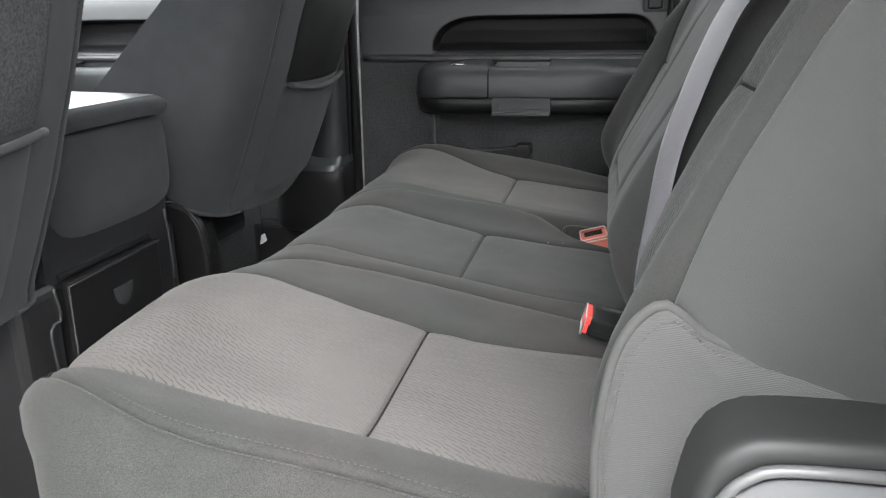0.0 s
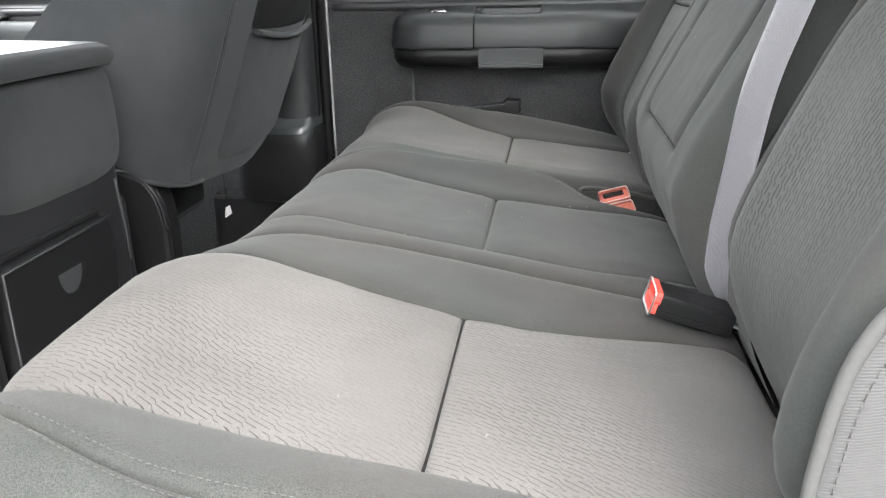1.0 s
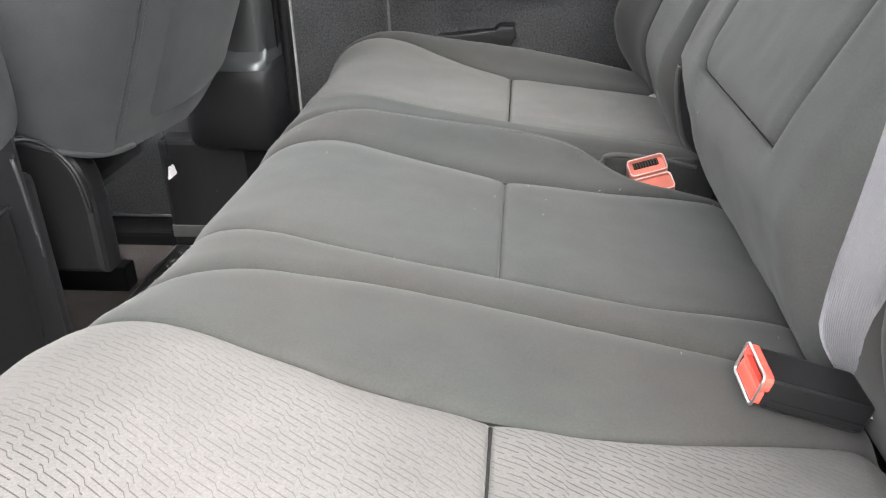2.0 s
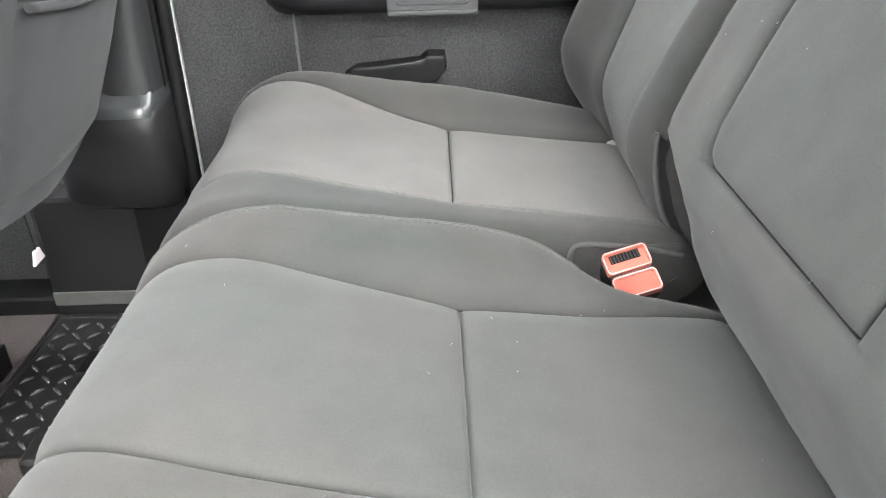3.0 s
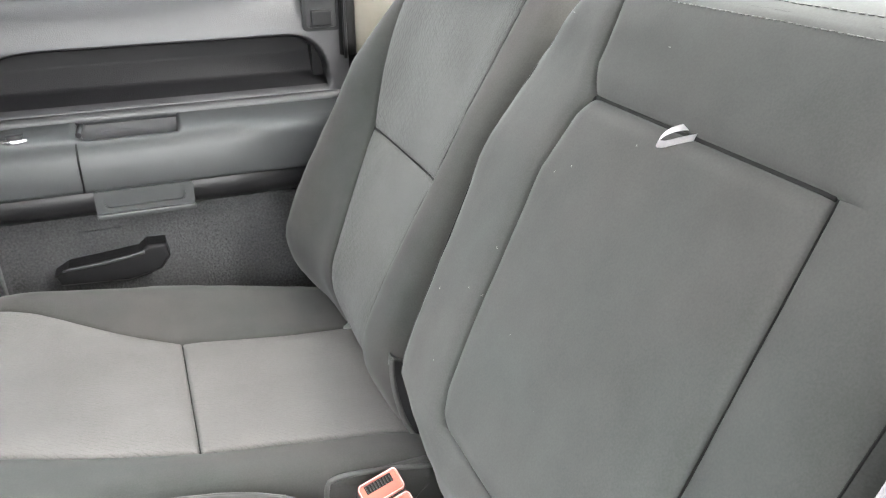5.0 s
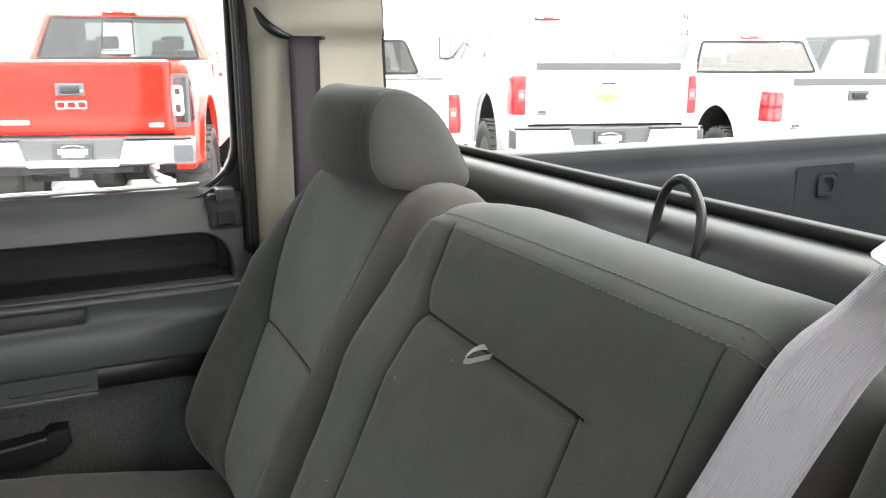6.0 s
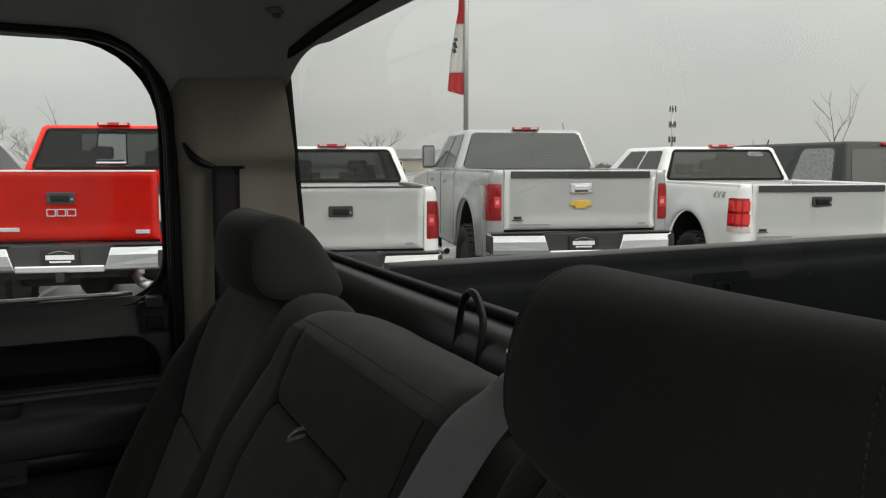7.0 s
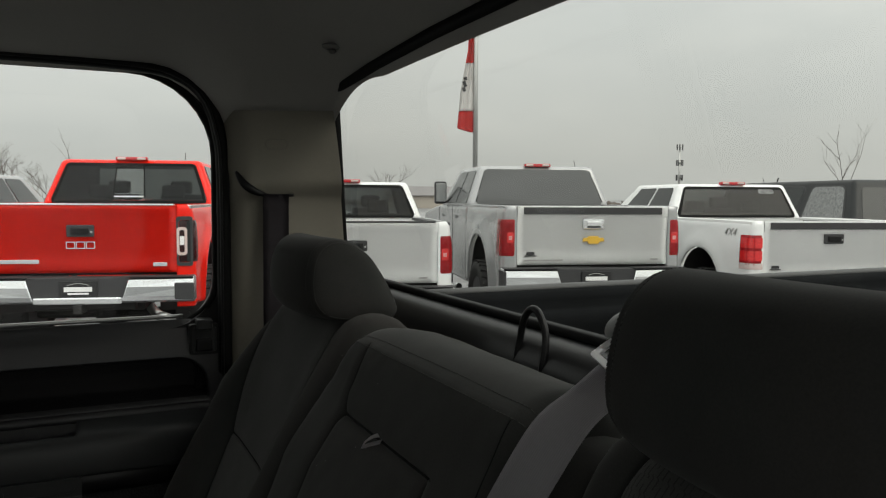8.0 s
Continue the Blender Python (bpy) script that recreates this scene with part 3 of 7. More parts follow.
def side_door(sg, name, x0, x1, win0, win1, label):
    """A closed door: inner skin with carpet, recess and armrest ledge, window frame and glass. sg: side of the cab."""
    d = thing(name, label, "door", kind="structure")
    Y = lambda y: sg * y  # noqa: E731

    r0, r1 = win0 + 0.10, x1 - 0.030

    def ends(x):
        """How far the rounded ends of the recess eat into it: long sweep in front, tighter at the rear."""
        a = min(1.0, max(0.0, (x - r0) / 0.12))
        b = min(1.0, max(0.0, (r1 - x) / 0.060))
        return (1 - a) ** 2.4 + (1 - b) ** 2.4

    def rim(x, inset=0.0):
        return 0.652 + 0.081 * max(0.0, 1 - ends(x) - inset) ** (1 / 2.4)

    def skin(x, z):
        y = 0.775
        roll = min(1.0, max(0.0, (z - 0.735) / 0.065))
        y += 0.012 * roll + 0.020 * roll ** 4
        f = min(1.0, max(0.0, 1 - (max(0.0, z - 0.652) / 0.081) ** 2.4 - ends(x)) / 0.2)
        inside = f * f * (3 - 2 * f) * min(1.0, max(0.0, (z - 0.650) / 0.022))
        return y + 0.050 * inside * (0.6 + 0.4 * min(1, max(0, (z - 0.652) / 0.05)))
    zs = list(np.linspace(0.632, 0.80, 90))
    xs = list(np.linspace(x0, x1, 200))
    rows = [[(x, Y(skin(x, z)), z) for x in xs] for z in zs]
    part("upper_panel", grid(rows, flip=sg < 0), DOOR_TOP, d, "grey moulded upper panel with a long scooped recess")
    # near-black sheet just proud of the recess skin, darkening the whole scoop
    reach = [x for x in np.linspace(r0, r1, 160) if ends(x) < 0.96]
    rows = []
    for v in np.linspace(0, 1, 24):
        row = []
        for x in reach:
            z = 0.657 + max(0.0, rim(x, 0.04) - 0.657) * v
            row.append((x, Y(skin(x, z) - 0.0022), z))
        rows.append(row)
    part("recess_sheet", grid(rows, flip=sg < 0), RECESS, d, "near-black sheet lining the recess")
    low = []
    for z in np.linspace(0.06, 0.640, 30):
        row = []
        for x in xs:
            step = min(1.0, max(0.0, (x - (x0 + 0.172)) / 0.014))
            row.append((x, Y(0.772 + 0.014 * step), z))
        low.append(row)
    part("carpet_panel", grid(low, flip=sg < 0), CARPET, d, "grey carpeted lower panel with a raised front strip")
    # pale tube paints the highlight along the raised, worn carpet step
    part("carpet_edge", tube([(x0 + 0.179 + 0.004 * math.sin(9 * z), Y(0.777), z) for z in np.linspace(0.30, 0.512, 14)], 0.0030, 6), EDGE_HIGHLIGHT, d, "worn edge of the carpet step with its highlight painted pale")
    part("ledge", tube([(x, Y(0.772), 0.640) for x in np.linspace(x0 + 0.01, x1 - 0.01, 30)], 0.009, 8), DOOR_TOP, d)
    part("outer_skin", box(x0, x1, min(Y(0.84), Y(0.90)), max(Y(0.84), Y(0.90)), 0.02, 0.785, 0.01), BODY_WHITE, d)
    # armrest: pad above, gloss black below, rounded at its front end
    a0, a1 = x0 + 0.135, x1 - 0.015

    slot0, slot1 = a0 + 0.190, a0 + 0.307

    def arm_loop(z, inset, dip=0.0):
        """Outline of the armrest at one height; dip sinks the stretch of the finger slot."""
        y_in = 0.705 + inset
        pts = [(a1, 0.785, 0), (a1, y_in, 0), (slot1 + 0.06, y_in, 0), (slot1 + 0.009, y_in, 0), (slot1 + 0.003, y_in, 0), (slot1, y_in, dip), (slot1 - 0.004, y_in, dip), (slot0 + 0.004, y_in, dip), (slot0, y_in, dip), (slot0 - 0.005, y_in, dip * 0.5), (slot0 - 0.012, y_in, 0), (slot0 - 0.020, y_in, 0), (a0 + 0.075 + inset, y_in, 0)]
        for k in range(1, 15):
            a = math.pi / 2 * k / 14
            pts.append((a0 + inset + 0.075 * (1 - math.sin(a)), y_in + 0.07 * (1 - math.cos(a)), 0))
        pts.append((a0 + inset, 0.785, 0))
        return [(x, Y(y), z - low) for x, y, low in pts]
    pad_rows = [arm_loop(*r) for r in ((0.556, 0.004), (0.557, 0.001), (0.562, 0.0), (0.600, 0.002), (0.615, 0.007), (0.622, 0.014), (0.626, 0.021, 0.003), (0.628, 0.026, 0.020), (0.631, 0.034, 0.045), (0.637, 0.052, 0.056), (0.641, 0.066, 0.062))]
    part("armrest_pad", grid(pad_rows, flip=sg > 0), PAD, d, "soft grey armrest pad with a finger slot behind it")
    part("slot_wall", box(slot0 - 0.02, slot1 + 0.008, min(Y(0.769), Y(0.776)), max(Y(0.769), Y(0.776)), 0.575, 0.634, 0.001), DOOR_TOP, d)
    low_rows = [arm_loop(z, i) for z, i in ((0.521, 0.05), (0.517, 0.03), (0.521, 0.012), (0.533, 0.004), (0.548, 0.002), (0.555, 0.005))]
    part("armrest_base", grid(low_rows, flip=sg > 0), GLOSS, d, "glossy black lower armrest")
    part("armrest_seam", tube([(a0 + 0.178, Y(0.7035), 0.558), (a0 + 0.178, Y(0.703), 0.60), (a0 + 0.178, Y(0.712), 0.618), (a0 + 0.178, Y(0.74), 0.629)], 0.0014, 6), RUBBER, d)
    part("armrest_ridge", tube([(a0 + 0.182, Y(0.735), 0.628), (a0 + 0.186, Y(0.768), 0.633)], 0.004, 6), VINYL, d)
    # small tray in the black lower half
    cx = a0 + 0.252
    part("tray_frame", ring_plate(rounded_loop(cx - 0.052, cx + 0.052, 0.534, 0.553, (0.006,) * 4, 3), rounded_loop(cx - 0.064, cx + 0.064, 0.522, 0.558, (0.004,) * 4, 3), "y", Y(0.698), Y(0.712)), PAD, d, "grey frame of the ashtray pocket")
    part("tray_lip", box(cx - 0.064, cx + 0.064, min(Y(0.692), Y(0.712)), max(Y(0.692), Y(0.712)), 0.520, 0.5275, 0.002), PAD, d, "edge of the ashtray pocket")
    part("tray_face", box(cx - 0.053, cx + 0.053, min(Y(0.704), Y(0.715)), max(Y(0.704), Y(0.715)), 0.533, 0.554, 0.001), PAD, d)
    # chrome window switch on the pad
    sw = part("switch_plate", disc_stack([(0, 0.020), (0.003, 0.019), (0.004, 0.012)], (a0 + 0.105, Y(0.745), 0.627), "z", 20), CHROME, d, "chrome window switch")
    part("switch_button", box(a0 + 0.095, a0 + 0.115, min(Y(0.739), Y(0.751)), max(Y(0.739), Y(0.751)), 0.630, 0.635, 0.001), GLOSS, sw)
    # pull handle low on the carpet
    hx = a0 + 0.112
    prof = [(hx, 0.420), (hx + 0.006, 0.405), (hx + 0.10, 0.398), (hx + 0.145, 0.408), (hx + 0.160, 0.428), (hx + 0.157, 0.449), (hx + 0.130, 0.450), (hx + 0.118, 0.440), (hx + 0.02, 0.431)]
    part("pull_handle", prism(prof, "y", Y(0.752), Y(0.80), 0.006, 3), GLOSS, d, "black pull handle")
    part("pull_edge", tube(smooth_line([(hx + 0.012, Y(0.751), 0.430), (hx + 0.07, Y(0.750), 0.434), (hx + 0.125, Y(0.750), 0.441)], 12), 0.0028, 6), PAD, d)
    part("screw_cover", box(hx + 0.04, hx + 0.10, min(Y(0.783), Y(0.789)), max(Y(0.783), Y(0.789)), 0.456, 0.472, 0.002), CARPET, d)
    # window frame, glass and inner lock clip
    inner = rounded_loop(win0, win1, 0.786, 1.256, (0.05, 0.09, 0.15, 0.05), 8)
    outer = rounded_loop(win0 - 0.05, win1 + 0.032, 0.776, 1.30, (0.05, 0.03, 0.10, 0.05), 8)
    part("window_frame", ring_plate(inner, outer, "y", Y(0.792), Y(0.84)), GLOSS, d, "black window frame")
    part("window_seal", tube([(x, Y(0.792 + 0.022 * min(1.0, max(0.0, (0.83 - z) / 0.03))), z) for x, z in inner], 0.007, 6, closed=True), RUBBER, d)
    part("sill_strip", tube([(x, Y(0.806), 0.806) for x in np.linspace(win0 + 0.02, win1 - 0.06, 12)], 0.004, 6), STEEL, d, "thin bright strip along the glass")
    pane = part("pane", grid([[(win0 - 0.02, Y(0.825), 0.79), (win1 + 0.02, Y(0.825), 0.79)], [(win0 - 0.02, Y(0.805), 1.28), (win1 + 0.02, Y(0.805), 1.28)]]), PANE, d)
    pane.visible_shadow = False
    cx = win1 - 0.026
    clip = part("lock_clip", ring_plate(rounded_loop(cx - 0.022, cx + 0.022, 0.741, 0.788, (0.004,) * 4, 3), rounded_loop(cx - 0.027, cx + 0.027, 0.736, 0.793, (0.006,) * 4, 3), "y", Y(0.7735), Y(0.815)), GLOSS, d, "dark moulded lock clip")
    part("clip_face", box(cx - 0.023, cx + 0.023, min(Y(0.7755), Y(0.80)), max(Y(0.7755), Y(0.80)), 0.740, 0.789, 0.001), VINYL, clip)
    part("clip_button", box(cx - 0.015, cx + 0.015, min(Y(0.768), Y(0.785)), max(Y(0.768), Y(0.785)), 0.743, 0.766, 0.003), GLOSS, clip)
    part("clip_tongue", box(cx - 0.014, cx + 0.014, min(Y(0.762), Y(0.80)), max(Y(0.762), Y(0.80)), 0.783, 0.803, 0.003), VINYL, clip)
    return d


side_door(1, "door_rear_right", -0.672, 0.030, -0.60, 0.018, "closed rear door with carpeted panel, armrest and window")
side_door(1, "door_front_right", -1.72, -0.79, -1.60, -0.86, "closed front passenger door panel beside the front seat")
# out of view; its swing is assumed, to brighten the front passenger door
driver_door = side_door(-1, "door_front_left", -1.72, -0.79, -1.60, -0.86, "unseen driver door set open on its front hinges to let light in")
driver_door.matrix_basis = Matrix.Translation((-1.72, -0.86, 0)) @ Matrix.Rotation(radians(-68), 4, "Z") @ Matrix.Translation((1.72, 0.86, 0))

open_door = side_door(-1, "door_rear_left", -0.672, 0.030, -0.60, 0.018, "open rear door swung out on its front hinges")
open_door.matrix_basis = Matrix.Translation((-0.68, -0.86, 0)) @ Matrix.Rotation(radians(-84), 4, "Z") @ Matrix.Translation((0.68, 0.86, 0))

# bright paint edge and rubber seals in the door gap
GAP_PAINT = mat("dulled_body_paint", (0.42, 0.43, 0.43), 0.4, vary=0.1)
shell("door_gap_edge", "thin bright edge of painted sheet metal in the door gap", box(-0.6768, -0.6746, 0.772, 0.786, 0.10, 1.10, 0.0006), GAP_PAINT, "trim")
shell("door_gap_seal", "black rubber door seal", tube([(-0.684, 0.755, z) for z in np.linspace(0.05, 1.22, 20)], 0.010, 8), RUBBER, "seal")


SCUFF = mat("scuffed_grey_strip", (0.07, 0.072, 0.068), 0.6, vary=0.2, grain=60)
LEDGE = mat("worn_shiny_trim_ledge", (0.034, 0.037, 0.038), 0.28, vary=0.15, grain=60, spec=0.6)


def pillar_b(sg, name):
    p = thing(name, "dark moulded middle pillar trim with a ledge and belt slot", "pillar", kind="structure")
    Y = lambda y: sg * y  # noqa: E731
    prof = smooth_line([(-0.79, 0.70, 0), (-0.765, 0.683, 0), (-0.72, 0.683, 0), (-0.700, 0.70, 0), (-0.692, 0.78, 0)], 16)
    rows = []
    for z, out in ((0.40, 0.0), (0.60, 0.006), (0.85, 0.014), (1.10, 0.030), (1.30, 0.06)):
        rows.append([(q.x, Y(q.y + out), z) for q in prof])
    part("upper_trim", grid(rows, flip=sg < 0), VINYL, p)
    prof = smooth_line([(-0.90, 0.76, 0), (-0.86, 0.70, 0), (-0.78, 0.684, 0), (-0.72, 0.683, 0), (-0.700, 0.70, 0), (-0.692, 0.78, 0)], 22)
    low = []
    for z, out in ((0.02, 0.06), (0.225, 0.05), (0.235, 0.010), (0.245, 0.0), (0.30, -0.006), (0.36, -0.014), (0.385, -0.016), (0.398, -0.008), (0.404, 0.006)):
        low.append([(q.x + (0.004 if out < 0 else 0), Y(q.y + out), z) for q in prof])
    part("lower_trim", grid(low, flip=sg < 0), VINYL_DARK, p)
    shelf = [[(q.x, Y(q.y + out), z) for q in prof if q.x > -0.80] for z, out in ((0.390, -0.0175), (0.402, -0.0165), (0.408, -0.012), (0.428, 0.008), (0.436, 0.012))]
    part("ledge", grid(shelf, flip=sg < 0), LEDGE, p, "worn shiny ledge")
    part("kick_panel", box(-0.96, -0.70, min(Y(0.735), Y(0.80)), max(Y(0.735), Y(0.80)), 0.0, 0.24, 0.01), VINYL_DARK, p, "dark kick panel")
    part("scuff_strip", box(-0.958, -0.702, min(Y(0.7325), Y(0.737)), max(Y(0.7325), Y(0.737)), 0.034, 0.060, 0.0015), SCUFF, p, "pale grey scuff strip low on the kick panel")
    part("core", box(-0.785, -0.695, min(Y(0.73), Y(0.86)), max(Y(0.73), Y(0.86)), 0.0, 1.32, 0.004), RUBBER, p)
    part("anchor_bracket", box(-0.83, -0.79, min(Y(0.50), Y(0.56)), max(Y(0.50), Y(0.56)), 0.012, 0.06, 0.005), GLOSS, p)
    return p


pillar_b(1, "pillar_middle_right")
pillar_b(-1, "pillar_middle_left")


CAP = mat("brown_grey_cap_edge", (0.19, 0.175, 0.147), 0.7)


def pillar_c(sg, name):
    p = thing(name, "beige rear pillar trim with a belt slot and cover cap", "pillar", kind="structure")
    Y = lambda y: sg * y  # noqa: E731

    def face(x, z):
        front, rear = 0.745 + 0.012 * (1.19 - z), 0.660 + 0.36 * max(0.0, 1.20 - z) ** 1.15
        k = min(1.0, max(0.0, (x - 0.05) / 0.19))
        y = front + (min(rear, 0.79) - front) * k**1.7
        y += 0.030 * max(0.0, (0.075 - x) / 0.035) ** 2
        step = 1 / (1 + math.exp(-(z - (1.040 - 0.05 * max(0, 0.10 - x) * 4)) / 0.006))
        y -= 0.016 * step
        return y
    zs = np.linspace(0.70, 1.188, 70)
    rows = []
    for z in zs:
        hi = 0.276 - (z - 0.870) * 0.17 - 0.012
        rows.append([(x, Y(face(x, z)), z) for x in np.linspace(0.040 - 0.016 * min(1.0, max(0.0, (z - 1.04) / 0.14)) ** 1.5, hi, 24)])
    part("trim_panel", grid(rows, flip=sg < 0), TRIM, p, "smooth beige trim panel")
    loop = [(x, Y(face(x, z) - 0.0008), z) for x, z in rounded_loop(0.098, 0.136, 1.118, 1.136, (0.008,) * 4, 4)]
    part("cover_cap", tube(loop, 0.0006, 5, closed=True), CAP, p, "outline of a small cover cap")
    slot = smooth_line([(0.048, Y(face(0.048, 1.07) - 0.004), 1.076), (0.062, Y(face(0.062, 1.05) - 0.004), 1.052), (0.085, Y(face(0.085, 1.038) - 0.006), 1.038), (0.115, Y(face(0.115, 1.03) - 0.008), 1.032), (0.150, Y(face(0.15, 1.03) - 0.008), 1.034)], 24)
    part("belt_slot", tube(slot, [0.003 + 0.005 * math.sin(math.pi * min(1, k / 14)) * (1 - max(0, (k - 14) / 12)) for k in range(24)], 8), GLOSS, p, "black belt slot")
    seal = smooth_line([(0.030, Y(0.776), 0.70), (0.030, Y(0.776), 1.06), (0.022, Y(0.773), 1.15), (0.0, Y(0.770), 1.212), (-0.045, Y(0.767), 1.248), (-0.12, Y(0.765), 1.262), (-0.35, Y(0.765), 1.266), (-0.62, Y(0.765), 1.266)], 60)
    part("door_seal", tube(seal, 0.013, 8), RUBBER, p, "black rubber door seal")
    part("seal_lip", tube([(q.x - 0.006, q.y - sg * 0.011, q.z - 0.004) for q in seal], 0.003, 6), GLOSS, p)
    if sg > 0:
        part("joint_filler", box(-0.02, 0.06, min(Y(0.80), Y(0.86)), max(Y(0.80), Y(0.86)), 0.0, 0.795), RUBBER, p)
    part("core", box(0.052, 0.222, min(Y(0.80), Y(0.86)), max(Y(0.79), Y(0.86)), -0.05, 1.33, 0.004), RUBBER, p)
    # belt hanging from the slot
    belt = []
    for k in range(20):
        z = 1.036 - 0.34 * k / 19
        belt.append([(0.093 + 0.0117 * j - (0.006 + 0.0005 * j) * k / 19, Y(face(0.11 + 0.005 * j, 1.02) - 0.016 - 0.0005 * j - 0.02 * k / 19), z) for j in range(5)])
    return p, belt


for sg, side_name in ((1, "right"), (-1, "left")):
    _, strip = pillar_c(sg, "pillar_rear_" + side_name)
    bm = grid(strip, [[(0.0117 * j, 0.34 * k / 19) for j in range(5)] for k in range(20)])
    thicken(bm, 0.0015)
    tagged(part("seat_belt", bm, BELT_DARK), "dark webbing of a seat belt hanging down the rear pillar", "seat belt", "outer seat belts")

# roof rails above the doors, outer roof side
for sg, side_name in ((1, "right"), (-1, "left")):
    lo, hi = sorted((sg * 0.775, sg * 0.87))
    shell("roof_rail_" + side_name, "roof rail above the doors", box(-1.32, 0.225, lo, hi, 1.292, 1.37, 0.01), RUBBER, "roof")
    shell("pillar_front_" + side_name, "slanted windscreen pillar", tube([(-1.30, sg * 0.79, 1.33), (-1.66, sg * 0.82, 1.06), (-1.98, sg * 0.84, 0.80)], 0.035, 10), RUBBER, "pillar")

# left rear door stands open: sill, jamb and seal of its opening
shell("sill_left", "black door sill of the open rear door", box(-0.69, 0.05, -0.90, -0.76, -0.06, 0.03, 0.01), GLOSS, "sill")
shell("sill_right", "black door sill below the closed doors", box(-1.75, 0.05, 0.76, 0.90, -0.06, 0.03, 0.01), GLOSS, "sill")
def softened(outline):
    """The same outline with its upper corner drawn as a smooth curve."""
    curve = smooth_line([(x, 0, z) for x, z in outline[1:7]], 36)
    return [outline[0]] + [(p.x, p.z) for p in curve] + [outline[7]]


housing = [(-0.052, 0.0), (-0.052, 0.468), (-0.044, 0.506), (-0.028, 0.526), (0.0, 0.532), (0.10, 0.533), (0.28, 0.54), (0.28, 0.0)]
shell("wheel_housing_left", "dark matte rubber cap over the wheel housing beside the seat", prism(softened(housing), "y", -0.680, -0.600, 0.030, 6), HOUSING, "wheel housing", smooth=True)
jamb = [(-0.043, 0.0), (-0.043, 0.455), (-0.036, 0.490), (-0.021, 0.509), (0.004, 0.515), (0.10, 0.516), (0.28, 0.52), (0.28, 0.0)]
shell("door_jamb_left", "silver painted door jamb below the wheel housing", prism(softened(jamb), "y", -0.80, -0.678, 0.012, 5), mat("silver_jamb_paint", (0.26, 0.26, 0.265), 0.28, metal=0.5, vary=0.04), "jamb", smooth=True)
# seal lip in a pale tone that paints the highlight along its edge
lip_line = smooth_line([(x, -0.684, z + 0.004) for x, z in jamb[1:7]], 50)
shell("door_seal_left", "lip of the door seal along the jamb, its highlight painted pale", tube(lip_line, 0.0032, 10), mat("highlit_seal_lip", (0.07, 0.07, 0.07), 0.3, vary=0.1), "seal")

# front of the cab closed by the dash and windscreen
dash = [(-1.95, 0.0), (-1.55, 0.0), (-1.50, 0.45), (-1.42, 0.62), (-1.48, 0.74), (-1.95, 0.82)]
shell("dashboard", "dark dashboard across the front of the cab", prism(dash, "y", -0.78, 0.78, 0.02), VINYL_DARK, "dashboard")
screen = part("windscreen", grid([[(-1.98, -0.80, 0.80), (-1.98, 0.80, 0.80)], [(-1.30, -0.70, 1.34), (-1.30, 0.70, 1.34)]]), PANE)
screen.visible_shadow = False
tagged(screen, "raked windscreen glass", "window", kind="structure")


# ---- the rear bench ----
PX = [(-0.025, 0.345), (-0.045, 0.378), (-0.09, 0.390), (-0.16, 0.400), (-0.27, 0.415), (-0.40, 0.433), (-0.478, 0.447), (-0.525, 0.443), (-0.557, 0.420), (-0.576, 0.380), (-0.580, 0.32), (-0.57, 0.25), (-0.55, 0.20)]


def seam(body, pairs):
    """A seam given as (x, y) along the top, carried on over the front."""
    line = table(sorted((body.s_of(x=x), y) for x, y in pairs))
    return lambda s: sum(line(s + d) for d in (-0.024, -0.016, -0.008, 0.0, 0.008, 0.016, 0.024)) / 7


def cushion_crown(left_b, right_b, dip, edge=None):
    """Bolsters left and right, the sagging front by dip, and the raised edge along the split."""
    def f(q, s):
        k = min(1.0, s / 0.25)
        h = -dip * ease((s - 0.42) / 0.14) * ease((q + 0.33) / 0.15)
        if edge is not None:
            h += 0.015 * bump_at(q, edge, 0.05) * ease((s - 0.08) / 0.15) * (1 - 0.75 * ease((s - 0.42) / 0.12))
        if left_b is not None:
            h += 0.012 * bump_at(q, -0.30, 0.12) * min(1.0, max(0.0, (s - 0.22) / 0.16))
            h += 0.020 * bump_at(q, left_b, 0.05) * k + 0.007 * bump_at(q, -0.43, 0.07) * ease((s - 0.40) / 0.10)
        if right_b is not None:
            h += 0.020 * bump_at(q, right_b, 0.05) * k
        return h
    return f


